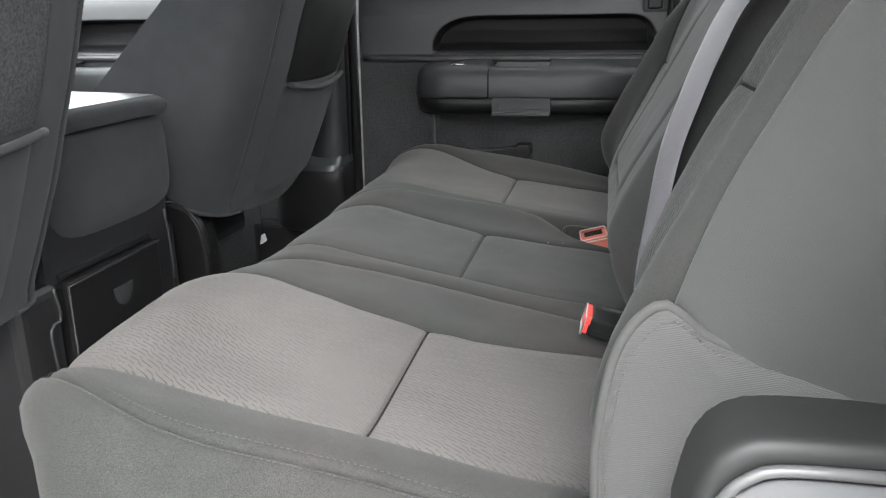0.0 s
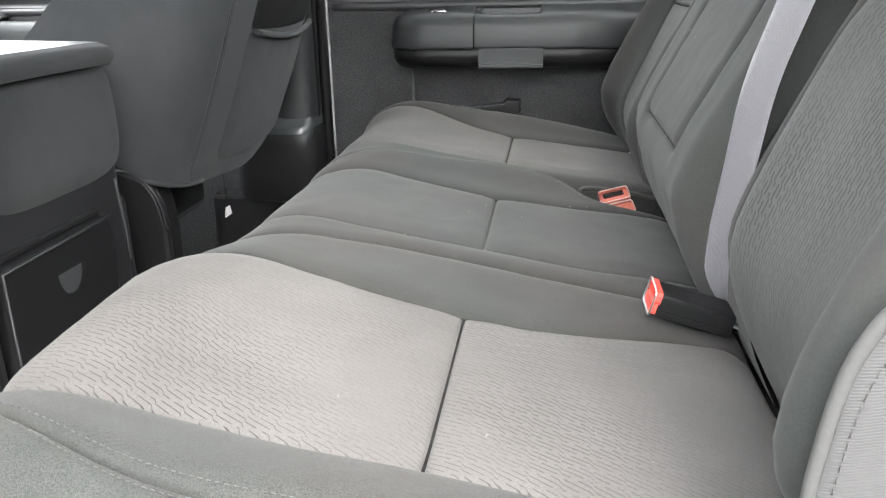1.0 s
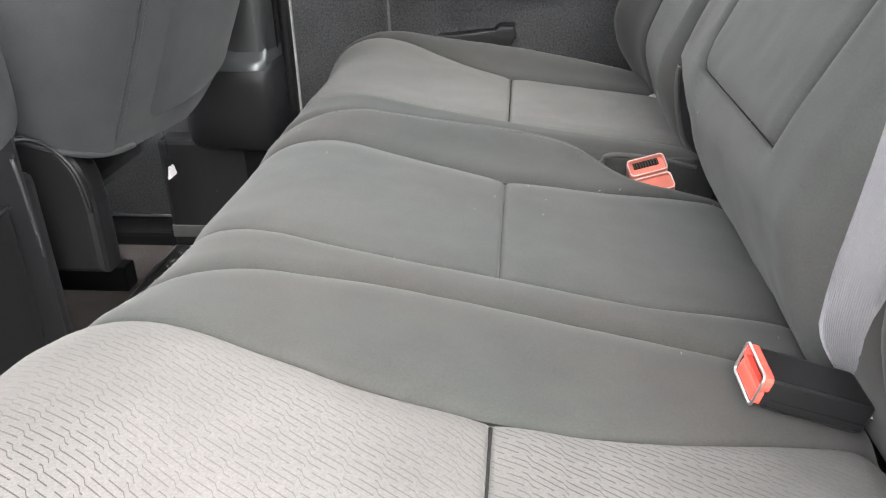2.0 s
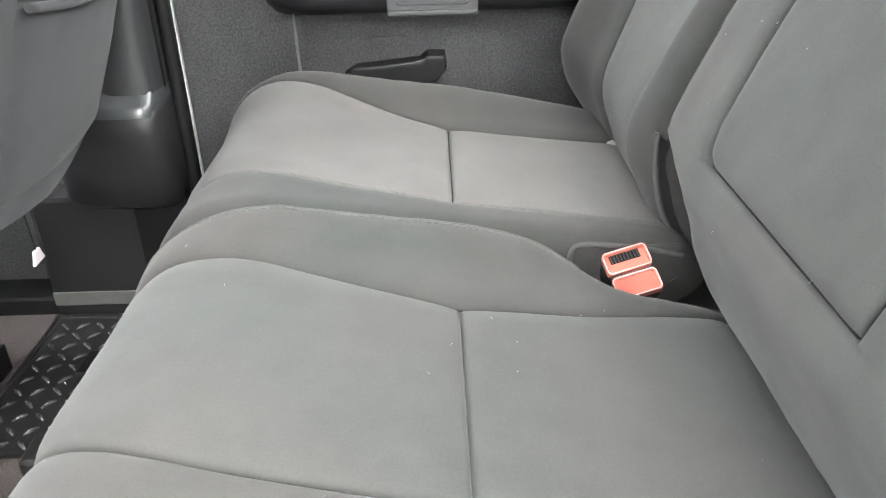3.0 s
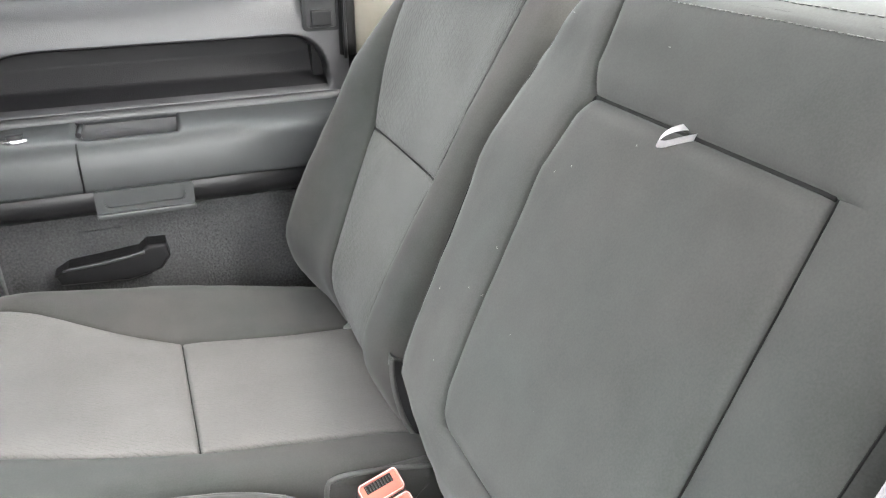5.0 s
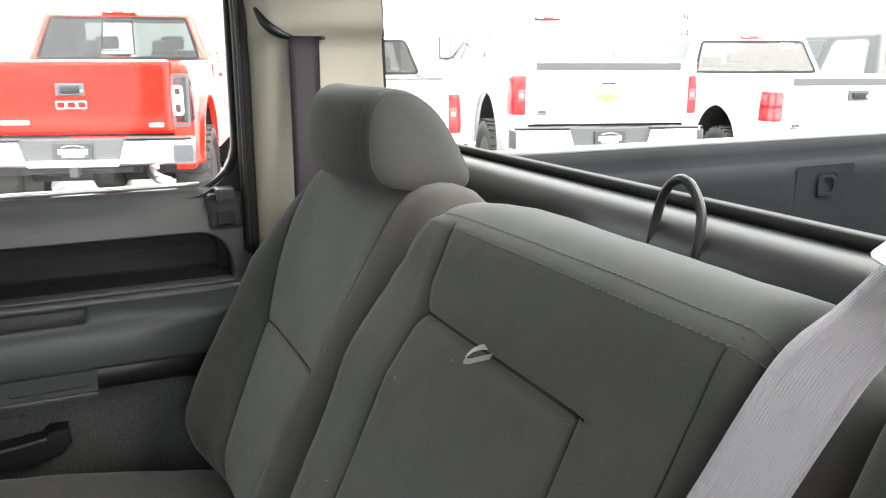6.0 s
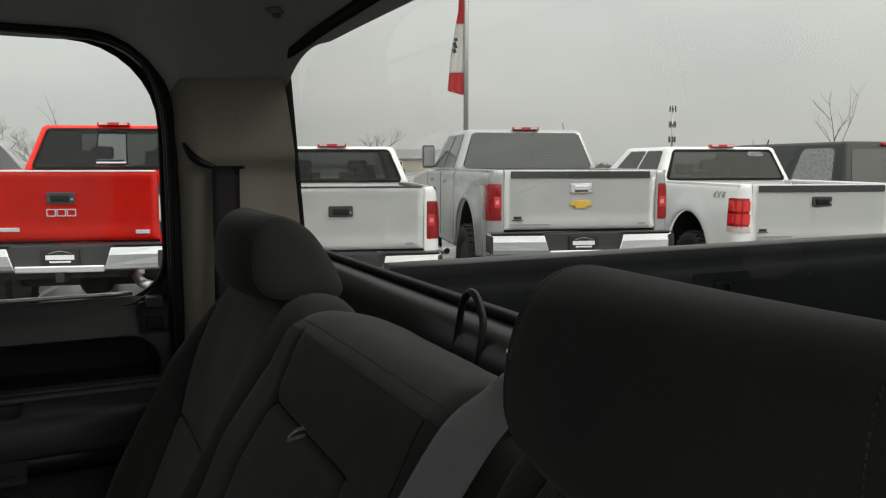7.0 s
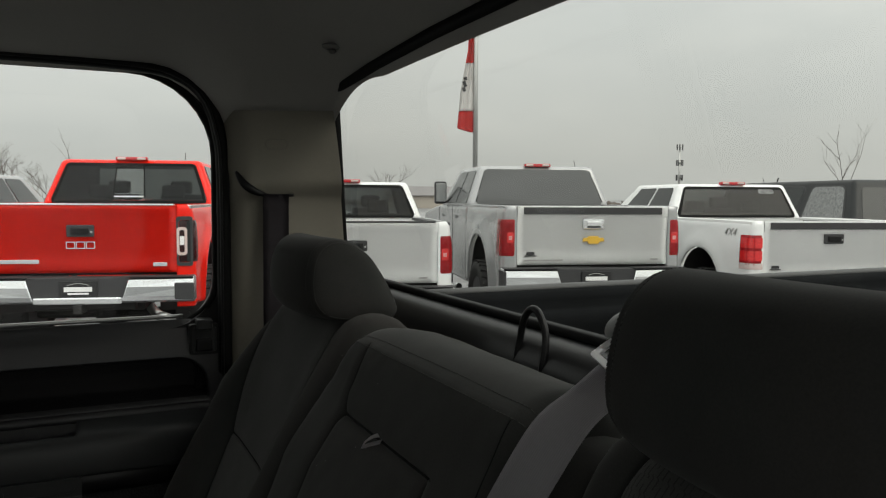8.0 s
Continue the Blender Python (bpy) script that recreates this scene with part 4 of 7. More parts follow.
def bench_large():
    t = thing("bench_cushion", "wide two-place cushion of the rear bench in dark grey cloth", "seat cushion", (0, 0, 0), group="rear bench cushions")
    b = Upholstery(PX, lambda s: -0.64, lambda s: 0.2, r_left=0.05, r_right=0.022, depth=0.17, crown=cushion_crown(-0.585, None, 0.022, 0.195))
    b.left = seam(b, [(-0.03, -0.64), (-0.37, -0.64), (-0.42, -0.634), (-0.47, -0.618), (-0.51, -0.596), (-0.54, -0.570), (-0.562, -0.535), (-0.577, -0.49)])
    split = seam(b, [(-0.03, 0.130), (-0.06, 0.130), (-0.115, 0.132), (-0.142, 0.140), (-0.160, 0.160), (-0.185, 0.186), (-0.245, 0.205), (-0.38, 0.214), (-0.5, 0.207), (-0.60, 0.205)])
    b.right = split
    L, R = (lambda s: b.q_side(s, -1)), (lambda s: b.q_side(s, 1))
    s_t, end = b.s_of(x=-0.27), b.total
    no = seam(b, [(-0.05, -0.523), (-0.175, -0.535), (-0.265, -0.532), (-0.374, -0.524), (-0.463, -0.518), (-0.525, -0.515), (-0.557, -0.490), (-0.575, -0.455)])
    ni = seam(b, [(-0.04, -0.270), (-0.183, -0.299), (-0.269, -0.303), (-0.304, -0.304), (-0.354, -0.300), (-0.411, -0.283), (-0.466, -0.268), (-0.515, -0.258), (-0.575, -0.250)])
    s2 = seam(b, [(-0.05, -0.200), (-0.097, -0.196), (-0.193, -0.182), (-0.352, -0.166), (-0.51, -0.174), (-0.575, -0.18)])
    cn = seam(b, [(-0.046, -0.130), (-0.151, -0.138), (-0.269, -0.124), (-0.365, -0.117), (-0.444, -0.106), (-0.530, -0.078), (-0.575, -0.060)])
    cf = seam(b, [(-0.057, 0.108), (-0.159, 0.090), (-0.272, 0.085), (-0.422, 0.127), (-0.511, 0.140), (-0.575, 0.145)])
    s_front = b.s_of(z=0.31, last=True)
    lip = lambda s: split(s) - 0.012  # noqa: E731
    outer_seam = lambda s: b.left(s) + 0.042  # noqa: E731
    b.panel("side_bolster", L, outer_seam, 0, end, FLANK_CLOTH, t, 0.011, 0.012, "b", 18, 90, "dark cloth side bolster")
    b.panel("outer_bolster", outer_seam, no, 0, end, FLANK_CLOTH, t, 0.011, 0.018, "ab", 14, 90)
    b.panel("rear_insert", no, ni, 0, s_t, INSERT, t, 0.011, 0.030, "abt", 36, 44, "light grey patterned cloth insert")
    b.panel("front_insert", no, ni, s_t, s_front, INSERT, t, 0.011, 0.030, "abs", 36, 66, "light grey patterned cloth insert")
    b.panel("front_skirt", no, ni, s_front, end, CLOTH, t, 0.011, 0.02, "abs", 12, 14)
    b.panel("inner_bolster", ni, s2, 0, end, CLOTH, t, 0.011, 0.025, "ab", 18, 90)
    b.panel("welt", s2, cn, 0, end, CLOTH, t, 0.011, 0.02, "ab", 12, 90)
    b.panel("centre_rear_insert", cn, cf, 0, s_t, CLOTH_MID, t, 0.011, 0.030, "abt", 26, 40, "plain dark grey cloth")
    b.panel("centre_front_insert", cn, cf, s_t, s_front, CLOTH_MID, t, 0.011, 0.030, "abs", 26, 66, "plain dark grey cloth")
    b.panel("centre_skirt", cn, cf, s_front, end, CLOTH_MID, t, 0.011, 0.02, "abs", 10, 14)
    b.panel("edge_bolster", cf, lip, 0, end, CLOTH, t, 0.011, 0.02, "a", 14, 100)
    b.panel("edge_side", lip, R, 0, end, CLOTH, t, 0.011, 0.01, "", 14, 100)
    b.crease(s_t, no(s_t) + 0.004, ni(s_t) - 0.004, t, 0.0095, 0.0016)
    # thin dark cords add shade to the soft seam grooves
    for line in (cn, s2, ni, cf):
        b.cord("shaded_seam", line, 0.03, s_front, 0.0007, CREASE, t, -0.0094, 110)
    s_n = b.s_of(x=-0.165)
    b.cord("piping", lip, s_n, end, 0.0013, PIPING, t, 0.0, 110, "sewn piping along the split", ride=True)
    b.stitches("stitching", lambda s: lip(s) - 0.007, s_n, end * 0.8, t, 0.0003, ride=True)
    for off in (0.036, 0.047):
        b.stitches("stitching", lambda s: b.left(s) + off, 0.02, end * 0.70, t, -0.0005, 0.0026, 0.0022, 0.00035)
    part("underside", box(-0.57, -0.03, -0.60, 0.12, 0.20, 0.30, 0.01), VINYL_DARK, t)
    return t


def bench_small():
    t = thing("bench_cushion", "single-place cushion of the rear bench with pale patterned insert", "seat cushion", (0, 0, 0), group="rear bench cushions")
    b = Upholstery(PX, lambda s: 0.226, lambda s: 0.67, r_left=0.022, r_right=0.05, depth=0.17, crown=cushion_crown(None, 0.605, 0.016))
    b.right = seam(b, [(-0.03, 0.66), (-0.40, 0.672), (-0.47, 0.662), (-0.525, 0.640), (-0.557, 0.615), (-0.575, 0.575)])
    L, R = (lambda s: b.q_side(s, -1)), (lambda s: b.q_side(s, 1))
    s_t, end = b.s_of(x=-0.27), b.total
    s_front = b.s_of(z=0.31, last=True)
    fi = seam(b, [(-0.04, 0.280), (-0.269, 0.283), (-0.387, 0.300), (-0.488, 0.321), (-0.575, 0.318)])
    fo = seam(b, [(-0.04, 0.522), (-0.134, 0.506), (-0.279, 0.508), (-0.417, 0.574), (-0.51, 0.600), (-0.557, 0.575), (-0.575, 0.540)])
    lip = lambda s: 0.236  # noqa: E731
    b.panel("edge_side", L, lip, 0, end, CLOTH, t, 0.011, 0.01, "", 14, 80)
    b.panel("inner_bolster", lip, fi, 0, end, CLOTH, t, 0.011, 0.022, "b", 14, 80)
    b.panel("rear_insert", fi, fo, 0, s_t, INSERT_WORN, t, 0.011, 0.030, "abt", 36, 44, "light grey patterned cloth insert")
    b.panel("front_insert", fi, fo, s_t, s_front, INSERT_WORN, t, 0.011, 0.030, "abs", 36, 66, "light grey patterned cloth insert")
    b.panel("front_skirt", fi, fo, s_front, end, CLOTH, t, 0.011, 0.02, "abs", 12, 14)
    b.panel("outer_bolster", fo, R, 0, end, CLOTH, t, 0.011, 0.025, "a", 30, 80, "dark cloth side bolster")
    b.crease(s_t, fi(s_t) + 0.004, fo(s_t) - 0.004, t, 0.0095, 0.0012)
    b.stitches("stitching", lambda s: 0.241, 0.02, 0.12, t, 0.0005)
    part("underside", box(-0.57, -0.03, 0.24, 0.63, 0.20, 0.30, 0.01), VINYL_DARK, t)
    # sewn tab hanging in the buckle well
    part("well_flap", box(-0.158, -0.05, 0.2195, 0.2265, 0.34, 0.394, 0.003), CLOTH, t)
    part("well_piping", tube(smooth_line([(-0.160, 0.220, 0.34), (-0.160, 0.219, 0.385), (-0.150, 0.219, 0.3985), (-0.10, 0.219, 0.3945), (-0.05, 0.219, 0.384)], 30), 0.0028, 6), PIPING, t)
    return t


bench_large()
bench_small()
shell("seat_base", "dark folding base below the rear bench", box(-0.52, 0.20, -0.62, 0.66, 0.0, 0.19, 0.02), VINYL_DARK, "seat base")
shell("buckle_well", "dark bottom of the gap between seat and back", box(-0.16, 0.22, -0.66, 0.70, 0.19, 0.315, 0.01), CLOTH, "seat base")

# backrests
OUT_P = [(-0.015, 0.34), (-0.042, 0.375), (-0.061, 0.42), (-0.070, 0.465), (-0.052, 0.52), (0.0115, 0.64), (0.0965, 0.80), (0.118, 0.838), (0.142, 0.856), (0.175, 0.855), (0.200, 0.835), (0.215, 0.78), (0.218, 0.60)]
OUT_N = [(0.002, 0.34), (-0.014, 0.375), (-0.029, 0.41), (-0.046, 0.465), (-0.042, 0.52)] + OUT_P[5:]
MID_P = [(-0.015, 0.34), (-0.034, 0.375), (-0.062, 0.425), (-0.080, 0.475), (-0.078, 0.524), (0.0, 0.671), (0.057, 0.778), (0.088, 0.838), (0.104, 0.856), (0.132, 0.866), (0.168, 0.860), (0.198, 0.84), (0.215, 0.78), (0.218, 0.60)]


def zseam(body, pairs):
    ss = sorted((body.s_of(z=z), y) for z, y in pairs)
    return table(ss)


def outer_back(t, sg, inner):
    """One outer place of the back: side +1 or -1, inner edge y."""
    def crown(q, s):
        k = min(1.0, max(0.0, (s - 0.03) / 0.12)) * min(1.0, max(0.0, (0.60 - s) / 0.2))
        return (0.036 * bump_at(q, 0.645, 0.055) if sg > 0 else 0.046 * bump_at(q, -0.590, 0.045)) * k + 0.012 * bump_at(abs(q), abs(inner) + 0.05, 0.035) * k
    lo, hi = (inner, 0.690) if sg > 0 else (-0.705, -inner)
    taper = [(0.38, 0.0), (0.46, 0.0), (0.70, 0.0), (0.80, 0.012), (0.85, 0.035)]
    b = Upholstery(OUT_P if sg > 0 else OUT_N, lambda s: lo, lambda s: hi, r=0.03, depth=0.10, crown=crown, turn=-1)
    tap = zseam(b, taper)
    if sg > 0:
        b.right, b.rr = (lambda s: hi - tap(s)), 0.05
        b.rl = 0.025
    else:
        edge = zseam(b, [(0.34, -0.618), (0.55, -0.620), (0.59, -0.632), (0.63, -0.648), (0.70, -0.672), (0.80, -0.672), (0.85, -0.655)])
        b.left, b.rl = edge, 0.04
        b.rr = 0.025
    o = zseam(b, [(0.36, 0.512), (0.50, 0.530), (0.64, 0.572), (0.75, 0.615), (0.85, 0.655)])
    i = zseam(b, [(0.36, 0.361), (0.50, 0.352), (0.64, 0.345), (0.75, 0.343), (0.85, 0.343)] if sg > 0 else [(0.36, 0.310), (0.50, 0.305), (0.64, 0.300), (0.75, 0.305), (0.85, 0.315)])
    ins = (i, o) if sg > 0 else ((lambda s: max(-o(s), -0.572)), (lambda s: -i(s)))
    s_c, s_top, end = b.s_of(z=0.64 if sg > 0 else 0.667), b.s_of(x=0.150), b.total
    L, R = (lambda s: b.q_side(s, -1)), (lambda s: b.q_side(s, 1))
    if sg > 0:
        b.panel("inner_bolster", L, ins[0], 0, end, CLOTH, t, 0.010, 0.025, "b", 34, 90)
    else:
        sew = lambda s: -0.608  # noqa: E731
        b.panel("side_panel", L, sew, 0, end, RIB_DARK, t, 0.006, 0.012, "b", 24, 90, "fine ribbed cloth flank")
        b.panel("outer_bolster", sew, ins[0], 0, end, CLOTH, t, 0.010, 0.020, "ab", 30, 90)
    b.panel("lower_insert", ins[0], ins[1], 0, s_c, INSERT_DARK, t, 0.010, 0.032, "abt", 32, 44, "dark patterned cloth insert")
    b.panel("upper_insert", ins[0], ins[1], s_c, s_top, INSERT_DARK, t, 0.010, 0.032, "abs", 32, 44, "dark patterned cloth insert")
    b.panel("rear_cover", ins[0], ins[1], s_top, end, CLOTH, t, 0.010, 0.02, "ab", 20, 40)
    b.panel("outer_bolster" if sg > 0 else "inner_bolster", ins[1], R, 0, end, CLOTH, t, 0.010, 0.025, "a", 34, 90)
    for line in ins:
        b.cord("shaded_seam", line, 0.05, s_top, 0.0010, CREASE, t, -0.0088, 90)
    b.crease(s_c, ins[0](s_c) + 0.004, ins[1](s_c) - 0.004, t, 0.0085, 0.0022 if sg > 0 else 0.0026)
    return b


def backs():
    t = thing("rear_bench_back", "single-place backrest of the rear bench in dark cloth", "bench back", group="rear bench backs")
    outer_back(t, 1, 0.272)
    # piped opening low on the inner flank
    rim = [(-0.046, 0.476), (-0.058, 0.482), (-0.072, 0.489), (-0.0735, 0.478), (-0.072, 0.458), (-0.068, 0.434), (-0.060, 0.406), (-0.046, 0.380)]
    part("flank_opening", prism([(-0.020, 0.474)] + rim + [(-0.020, 0.372)], "y", 0.2695, 0.290, 0.002), VINYL_DARK, t, "dark opening low on the inner flank")
    part("opening_piping", tube(smooth_line([(x, 0.269, z) for x, z in rim[2:]], 30), 0.0030, 8), PIPING, t, "sewn piping")
    part("opening_piping", tube(smooth_line([(x, 0.269, z) for x, z in rim[:3]], 10), 0.0018, 8), PIPING, t)
    t = thing("rear_bench_back", "wide backrest of the rear bench with fold-down centre armrest", "bench back", group="rear bench backs")
    outer_back(t, -1, 0.268)
    gap_line = smooth_line([(-0.02, 0, 0.36), (-0.045, 0, 0.42), (-0.045, 0, 0.47), (-0.025, 0, 0.53), (0.042, 0, 0.66), (0.125, 0, 0.815), (0.16, 0, 0.835), (0.21, 0, 0.82)], 40)
    part("gap_filler", grid([[(p.x, y, p.z) for y in np.linspace(-0.325, -0.195, 6)] for p in gap_line]), CLOTH, t, "recessed cloth strip behind the belt")
    # sewn cover over the recliner on the near flank
    flank = [(-0.086, 0.37), (-0.093, 0.43), (-0.0955, 0.476), (-0.0935, 0.508), (-0.088, 0.542), (-0.078, 0.565), (-0.064, 0.577), (-0.052, 0.571), (-0.038, 0.560), (-0.012, 0.552), (0.03, 0.548), (0.09, 0.545)]
    rim = smooth_line([(x, 0, z) for x, z in flank], 70)
    c = Vector((0.03, 0, 0.43))
    rows = []
    for f, y in ((1.0, -0.616), (0.985, -0.626), (0.965, -0.627), (0.94, -0.629), (0.8, -0.630), (0.5, -0.628), (0.0, -0.626)):
        rows.append([(c.x + (p.x - c.x) * f, y, c.z + (p.z - c.z) * f) for p in rim])
    uv = [[(p[0], p[2]) for p in row] for row in rows]
    part("side_cover", grid(rows, uv), RIB, t, "pale ribbed cloth cover on the flank")
    part("side_piping", tube([(p.x, -0.622, p.z) for p in rim], 0.0034, 8), PIPING, t, "sewn piping")
    seam_bm = bmesh.new()
    for k in range(0, 68):
        q = [Vector((c.x + (w.x - c.x) * 0.955, -0.6285, c.z + (w.z - c.z) * 0.955)) for w in (rim[k], rim[k + 1])]
        tube([q[0], q[0].lerp(q[1], 0.3), q[0].lerp(q[1], 0.6)], 0.0003, 4, bm=seam_bm)
    part("stitching", seam_bm, STITCH, t)

    # centre place with fold-down armrest
    m = Upholstery(MID_P, lambda s: -0.206, lambda s: 0.25, r_left=0.012, r_right=0.028, depth=0.09, turn=-1,
                   crown=lambda q, s: -0.013 * min(1.0, max(0.0, (q - 0.06) / 0.17)) ** 2 * min(1.0, max(0.0, (s - 0.42) / 0.10)))
    m.right = zseam(m, [(0.34, 0.130), (0.47, 0.134), (0.498, 0.150), (0.508, 0.190), (0.516, 0.220), (0.60, 0.238), (0.70, 0.260), (0.78, 0.258), (0.82, 0.252), (0.84, 0.243), (0.856, 0.228), (0.866, 0.214)])
    L, R = (lambda s: m.q_side(s, -1, 0.03)), (lambda s: m.q_side(s, 1))
    c_far = zseam(m, [(0.50, 0.100), (0.524, 0.100), (0.532, 0.111), (0.548, 0.120), (0.61, 0.136), (0.72, 0.150), (0.762, 0.143), (0.778, 0.132), (0.80, 0.150), (0.842, 0.155)])
    c_near = zseam(m, [(0.50, -0.127), (0.524, -0.127), (0.62, -0.120), (0.784, -0.107), (0.842, -0.108)])
    s_b, s_t, s_top, end = m.s_of(z=0.524), m.s_of(z=0.779), m.s_of(z=0.853), m.total
    m.panel("lower_roll", L, R, 0, s_b, CLOTH_MID, t, 0.010, 0.03, "t", 60, 36, only_end=lambda q: (1 - min(1.0, max(0.0, (q - c_far(s_b)) / 0.012))) * (1 - min(1.0, max(0.0, (c_near(s_b) - q) / 0.012))))
    m.panel("side_strip", L, c_near, s_b, s_t, CLOTH_MID, t, 0.010, 0.016, "b", 24, 50)
    m.panel("side_strip", c_far, R, s_b, s_top, CLOTH_MID, t, 0.010, 0.018, "a", 34, 60, fade=0.025)
    m.panel("fold_down_armrest", c_near, c_far, s_b, s_t, CLOTH_MID, t, 0.010, 0.016, "abst", 44, 50, "folded-up armrest of plain grey cloth")
    m.panel("top_panel", L, c_far, s_t, s_top, CLOTH_MID, t, 0.010, 0.016, "bs", 60, 24, only=lambda q: min(1.0, max(0.0, (q - c_near(s_t) + 0.012) / 0.012)), fade=0.025)
    m.panel("top_roll", L, R, s_top, end, CLOTH_MID, t, 0.0, 0.012, "", 50, 50)
    m.crease(s_b, c_near(s_b) + 0.004, c_far(s_b) - 0.002, t, 0.009, 0.0018)
    m.crease(s_t, c_near(s_t) + 0.002, c_far(s_t) - 0.002, t, 0.0085, 0.0026)
    m.cord("shaded_seam", c_near, s_b + 0.1, s_t, 0.0022, CREASE, t, -0.0085)
    m.cord("shaded_seam", c_far, s_b, s_t, 0.0020, CREASE, t, -0.0085)
    for dz in (-0.0065, 0.0065):
        m.stitches("stitching", lambda q: s_top + dz, -0.216, 0.235, t, 0.0003, 0.0042, 0.0020, 0.00042, across=True)
    m.cord("seam_cord", lambda s: m.right(s) - 0.012, s_b * 0.9, s_top + 0.05, 0.0012, RUBBER, t, -0.001)
    m.cord("shaded_seam", lambda s: -0.194, s_b + 0.12, s_top - 0.008, 0.0008, CREASE, t, -0.0002, 90, ride=True)
    # pull tab in the armrest joint
    loop = smooth_line([(0.054, 0.004, 0.783), (0.046, 0.010, 0.780), (0.041, 0.018, 0.776), (0.042, 0.026, 0.775), (0.050, 0.028, 0.780), (0.056, 0.020, 0.785), (0.060, 0.008, 0.788)], 24)
    rows = [[(p.x, p.y, p.z + 0.0015), (p.x - 0.0025, p.y, p.z - 0.003)] for p in loop]
    bm = grid(rows)
    thicken(bm, 0.0012)
    part("pull_tab", bm, WHITE_TAG, t, "small white cloth pull loop")


backs()


def headrest(y, label, raised=0.0):
    """A padded block on two posts: front, sides and top rounded, sewn near both ends."""
    t = thing("head_restraint", label, "headrest", (0.128, y, raised), group="rear head restraints")
    half, cap, n = 0.116, 0.015, 30
    prof = smooth_line([(-0.042, 0, 0.862), (-0.057, 0, 0.884), (-0.058, 0, 0.922), (-0.048, 0, 0.954), (-0.026, 0, 0.970), (0.002, 0, 0.968), (0.032, 0, 0.948), (0.054, 0, 0.916), (0.071, 0, 0.880), (0.074, 0, 0.862), (0.060, 0, 0.850), (0.020, 0, 0.850), (-0.018, 0, 0.854)], 64, closed=True)
    c = Vector((0.006, 0, 0.912))

    def narrow(z):
        return 1.0 - 0.10 * max(0.0, (z - 0.87) / 0.10) ** 1.3

    def ring(w, g, out, lift=0.0):
        """One closed outline across the pad: w along its width, g its size, out the bulge of the end."""
        row = []
        for p in prof:
            v = p - c
            k = g + lift / max(0.02, v.length)
            z = c.z + v.z * k
            bow = 0.018 * (1 - w * w) * min(1.0, max(0.0, -v.x / 0.03))
            row.append(Vector((c.x + v.x * k - bow, (w * half + math.copysign(out, w)) * narrow(z), z)))
        return row
    ends = [(0.97 * math.cos(a) ** 0.55 if a < 1.57 else 0.0, cap * math.sin(a)) for a in np.linspace(0.06, math.pi / 2, 10)]
    rows = [ring(-1, g, o) for g, o in reversed(ends)]
    rows += [ring(w, 1 - 0.03 * abs(w) ** 10, 0.0) for w in np.linspace(-1, 1, n + 1)]
    rows += [ring(1, g, o) for g, o in ends]
    part("cushion", grid(rows, close_v=True, flip=True), CLOTH, t)
    for side in (-1, 1):
        for w, g, o in ((0.945 * side, 0.983, 0.0), (side, 0.90, 0.008)):
            loop = ring(w, g, o, 0.0001)
            dashes = bmesh.new()
            for a, b in zip(loop, loop[1:]):
                for f in (0.0, 0.5):
                    tube([a.lerp(b, f), a.lerp(b, f + 0.15), a.lerp(b, f + 0.32)], 0.0005, 4, bm=dashes)
            part("stitching", dashes, PIPING, t)
    for side in (-0.065, 0.065):
        part("post", tube([(0.012, side, 0.80), (0.012, side, 0.87)], 0.006, 10), STEEL, t)
    return t


headrest(0.448, "dark cloth head restraint on the passenger-side backrest")
headrest(-0.455, "dark cloth head restraint on the driver-side backrest", 0.016)


# belts, buckles and small fittings
def buckle(name, at, rz, tilt, label, color, length=0.062, thick=1.0):
    """A belt buckle: black shell, red button at its mouth, steel stalk."""
    t = new(name)
    t.empty_display_size = 0.03
    t.matrix_basis = pose(*at, 0, tilt, rz) @ Matrix.Diagonal((1, 1, thick, 1))
    tagged(t, label, "belt buckle", "belt buckles")
    part("shell", box(-length / 2, length / 2, -0.0195, 0.0195, -0.0105, 0.0105, 0.004, 3), GLOSS, t)
    part("shell_seam", box(-length / 2 + 0.004, length / 2 - 0.002, -0.0199, 0.0199, -0.0032, -0.0022), RUBBER, t)
    part("button", box(-length / 2 - 0.005, -length / 2 + 0.002, -0.0175, 0.0175, -0.0095, 0.0005, 0.002), color, t, "red release button")
    part("mouth_rim", ring_plate(rounded_loop(-0.0165, 0.0165, 0.0035, 0.0085, (0.001,) * 4, 2), rounded_loop(-0.0195, 0.0195, 0.0005, 0.0115, (0.003,) * 4, 2), "x", -length / 2 - 0.004, -length / 2 + 0.001), color, t)
    part("mouth_edge", tube([(-length / 2 - 0.005, y, z) for y, z in rounded_loop(-0.0195, 0.0195, -0.0105, 0.0115, (0.003,) * 4, 3)], 0.0010, 5, closed=True), STEEL, t)
    part("stalk", box(length / 2 - 0.004, length / 2 + 0.036, -0.008, 0.002, -0.004, -0.001, 0.001), TONGUE, t, "bright steel stalk")
    return t


buckle("belt_buckle", (-0.076, -0.2515, 0.412), 0, 16, "black belt buckle with red button lying on the cushion", RED_PLASTIC, 0.066)


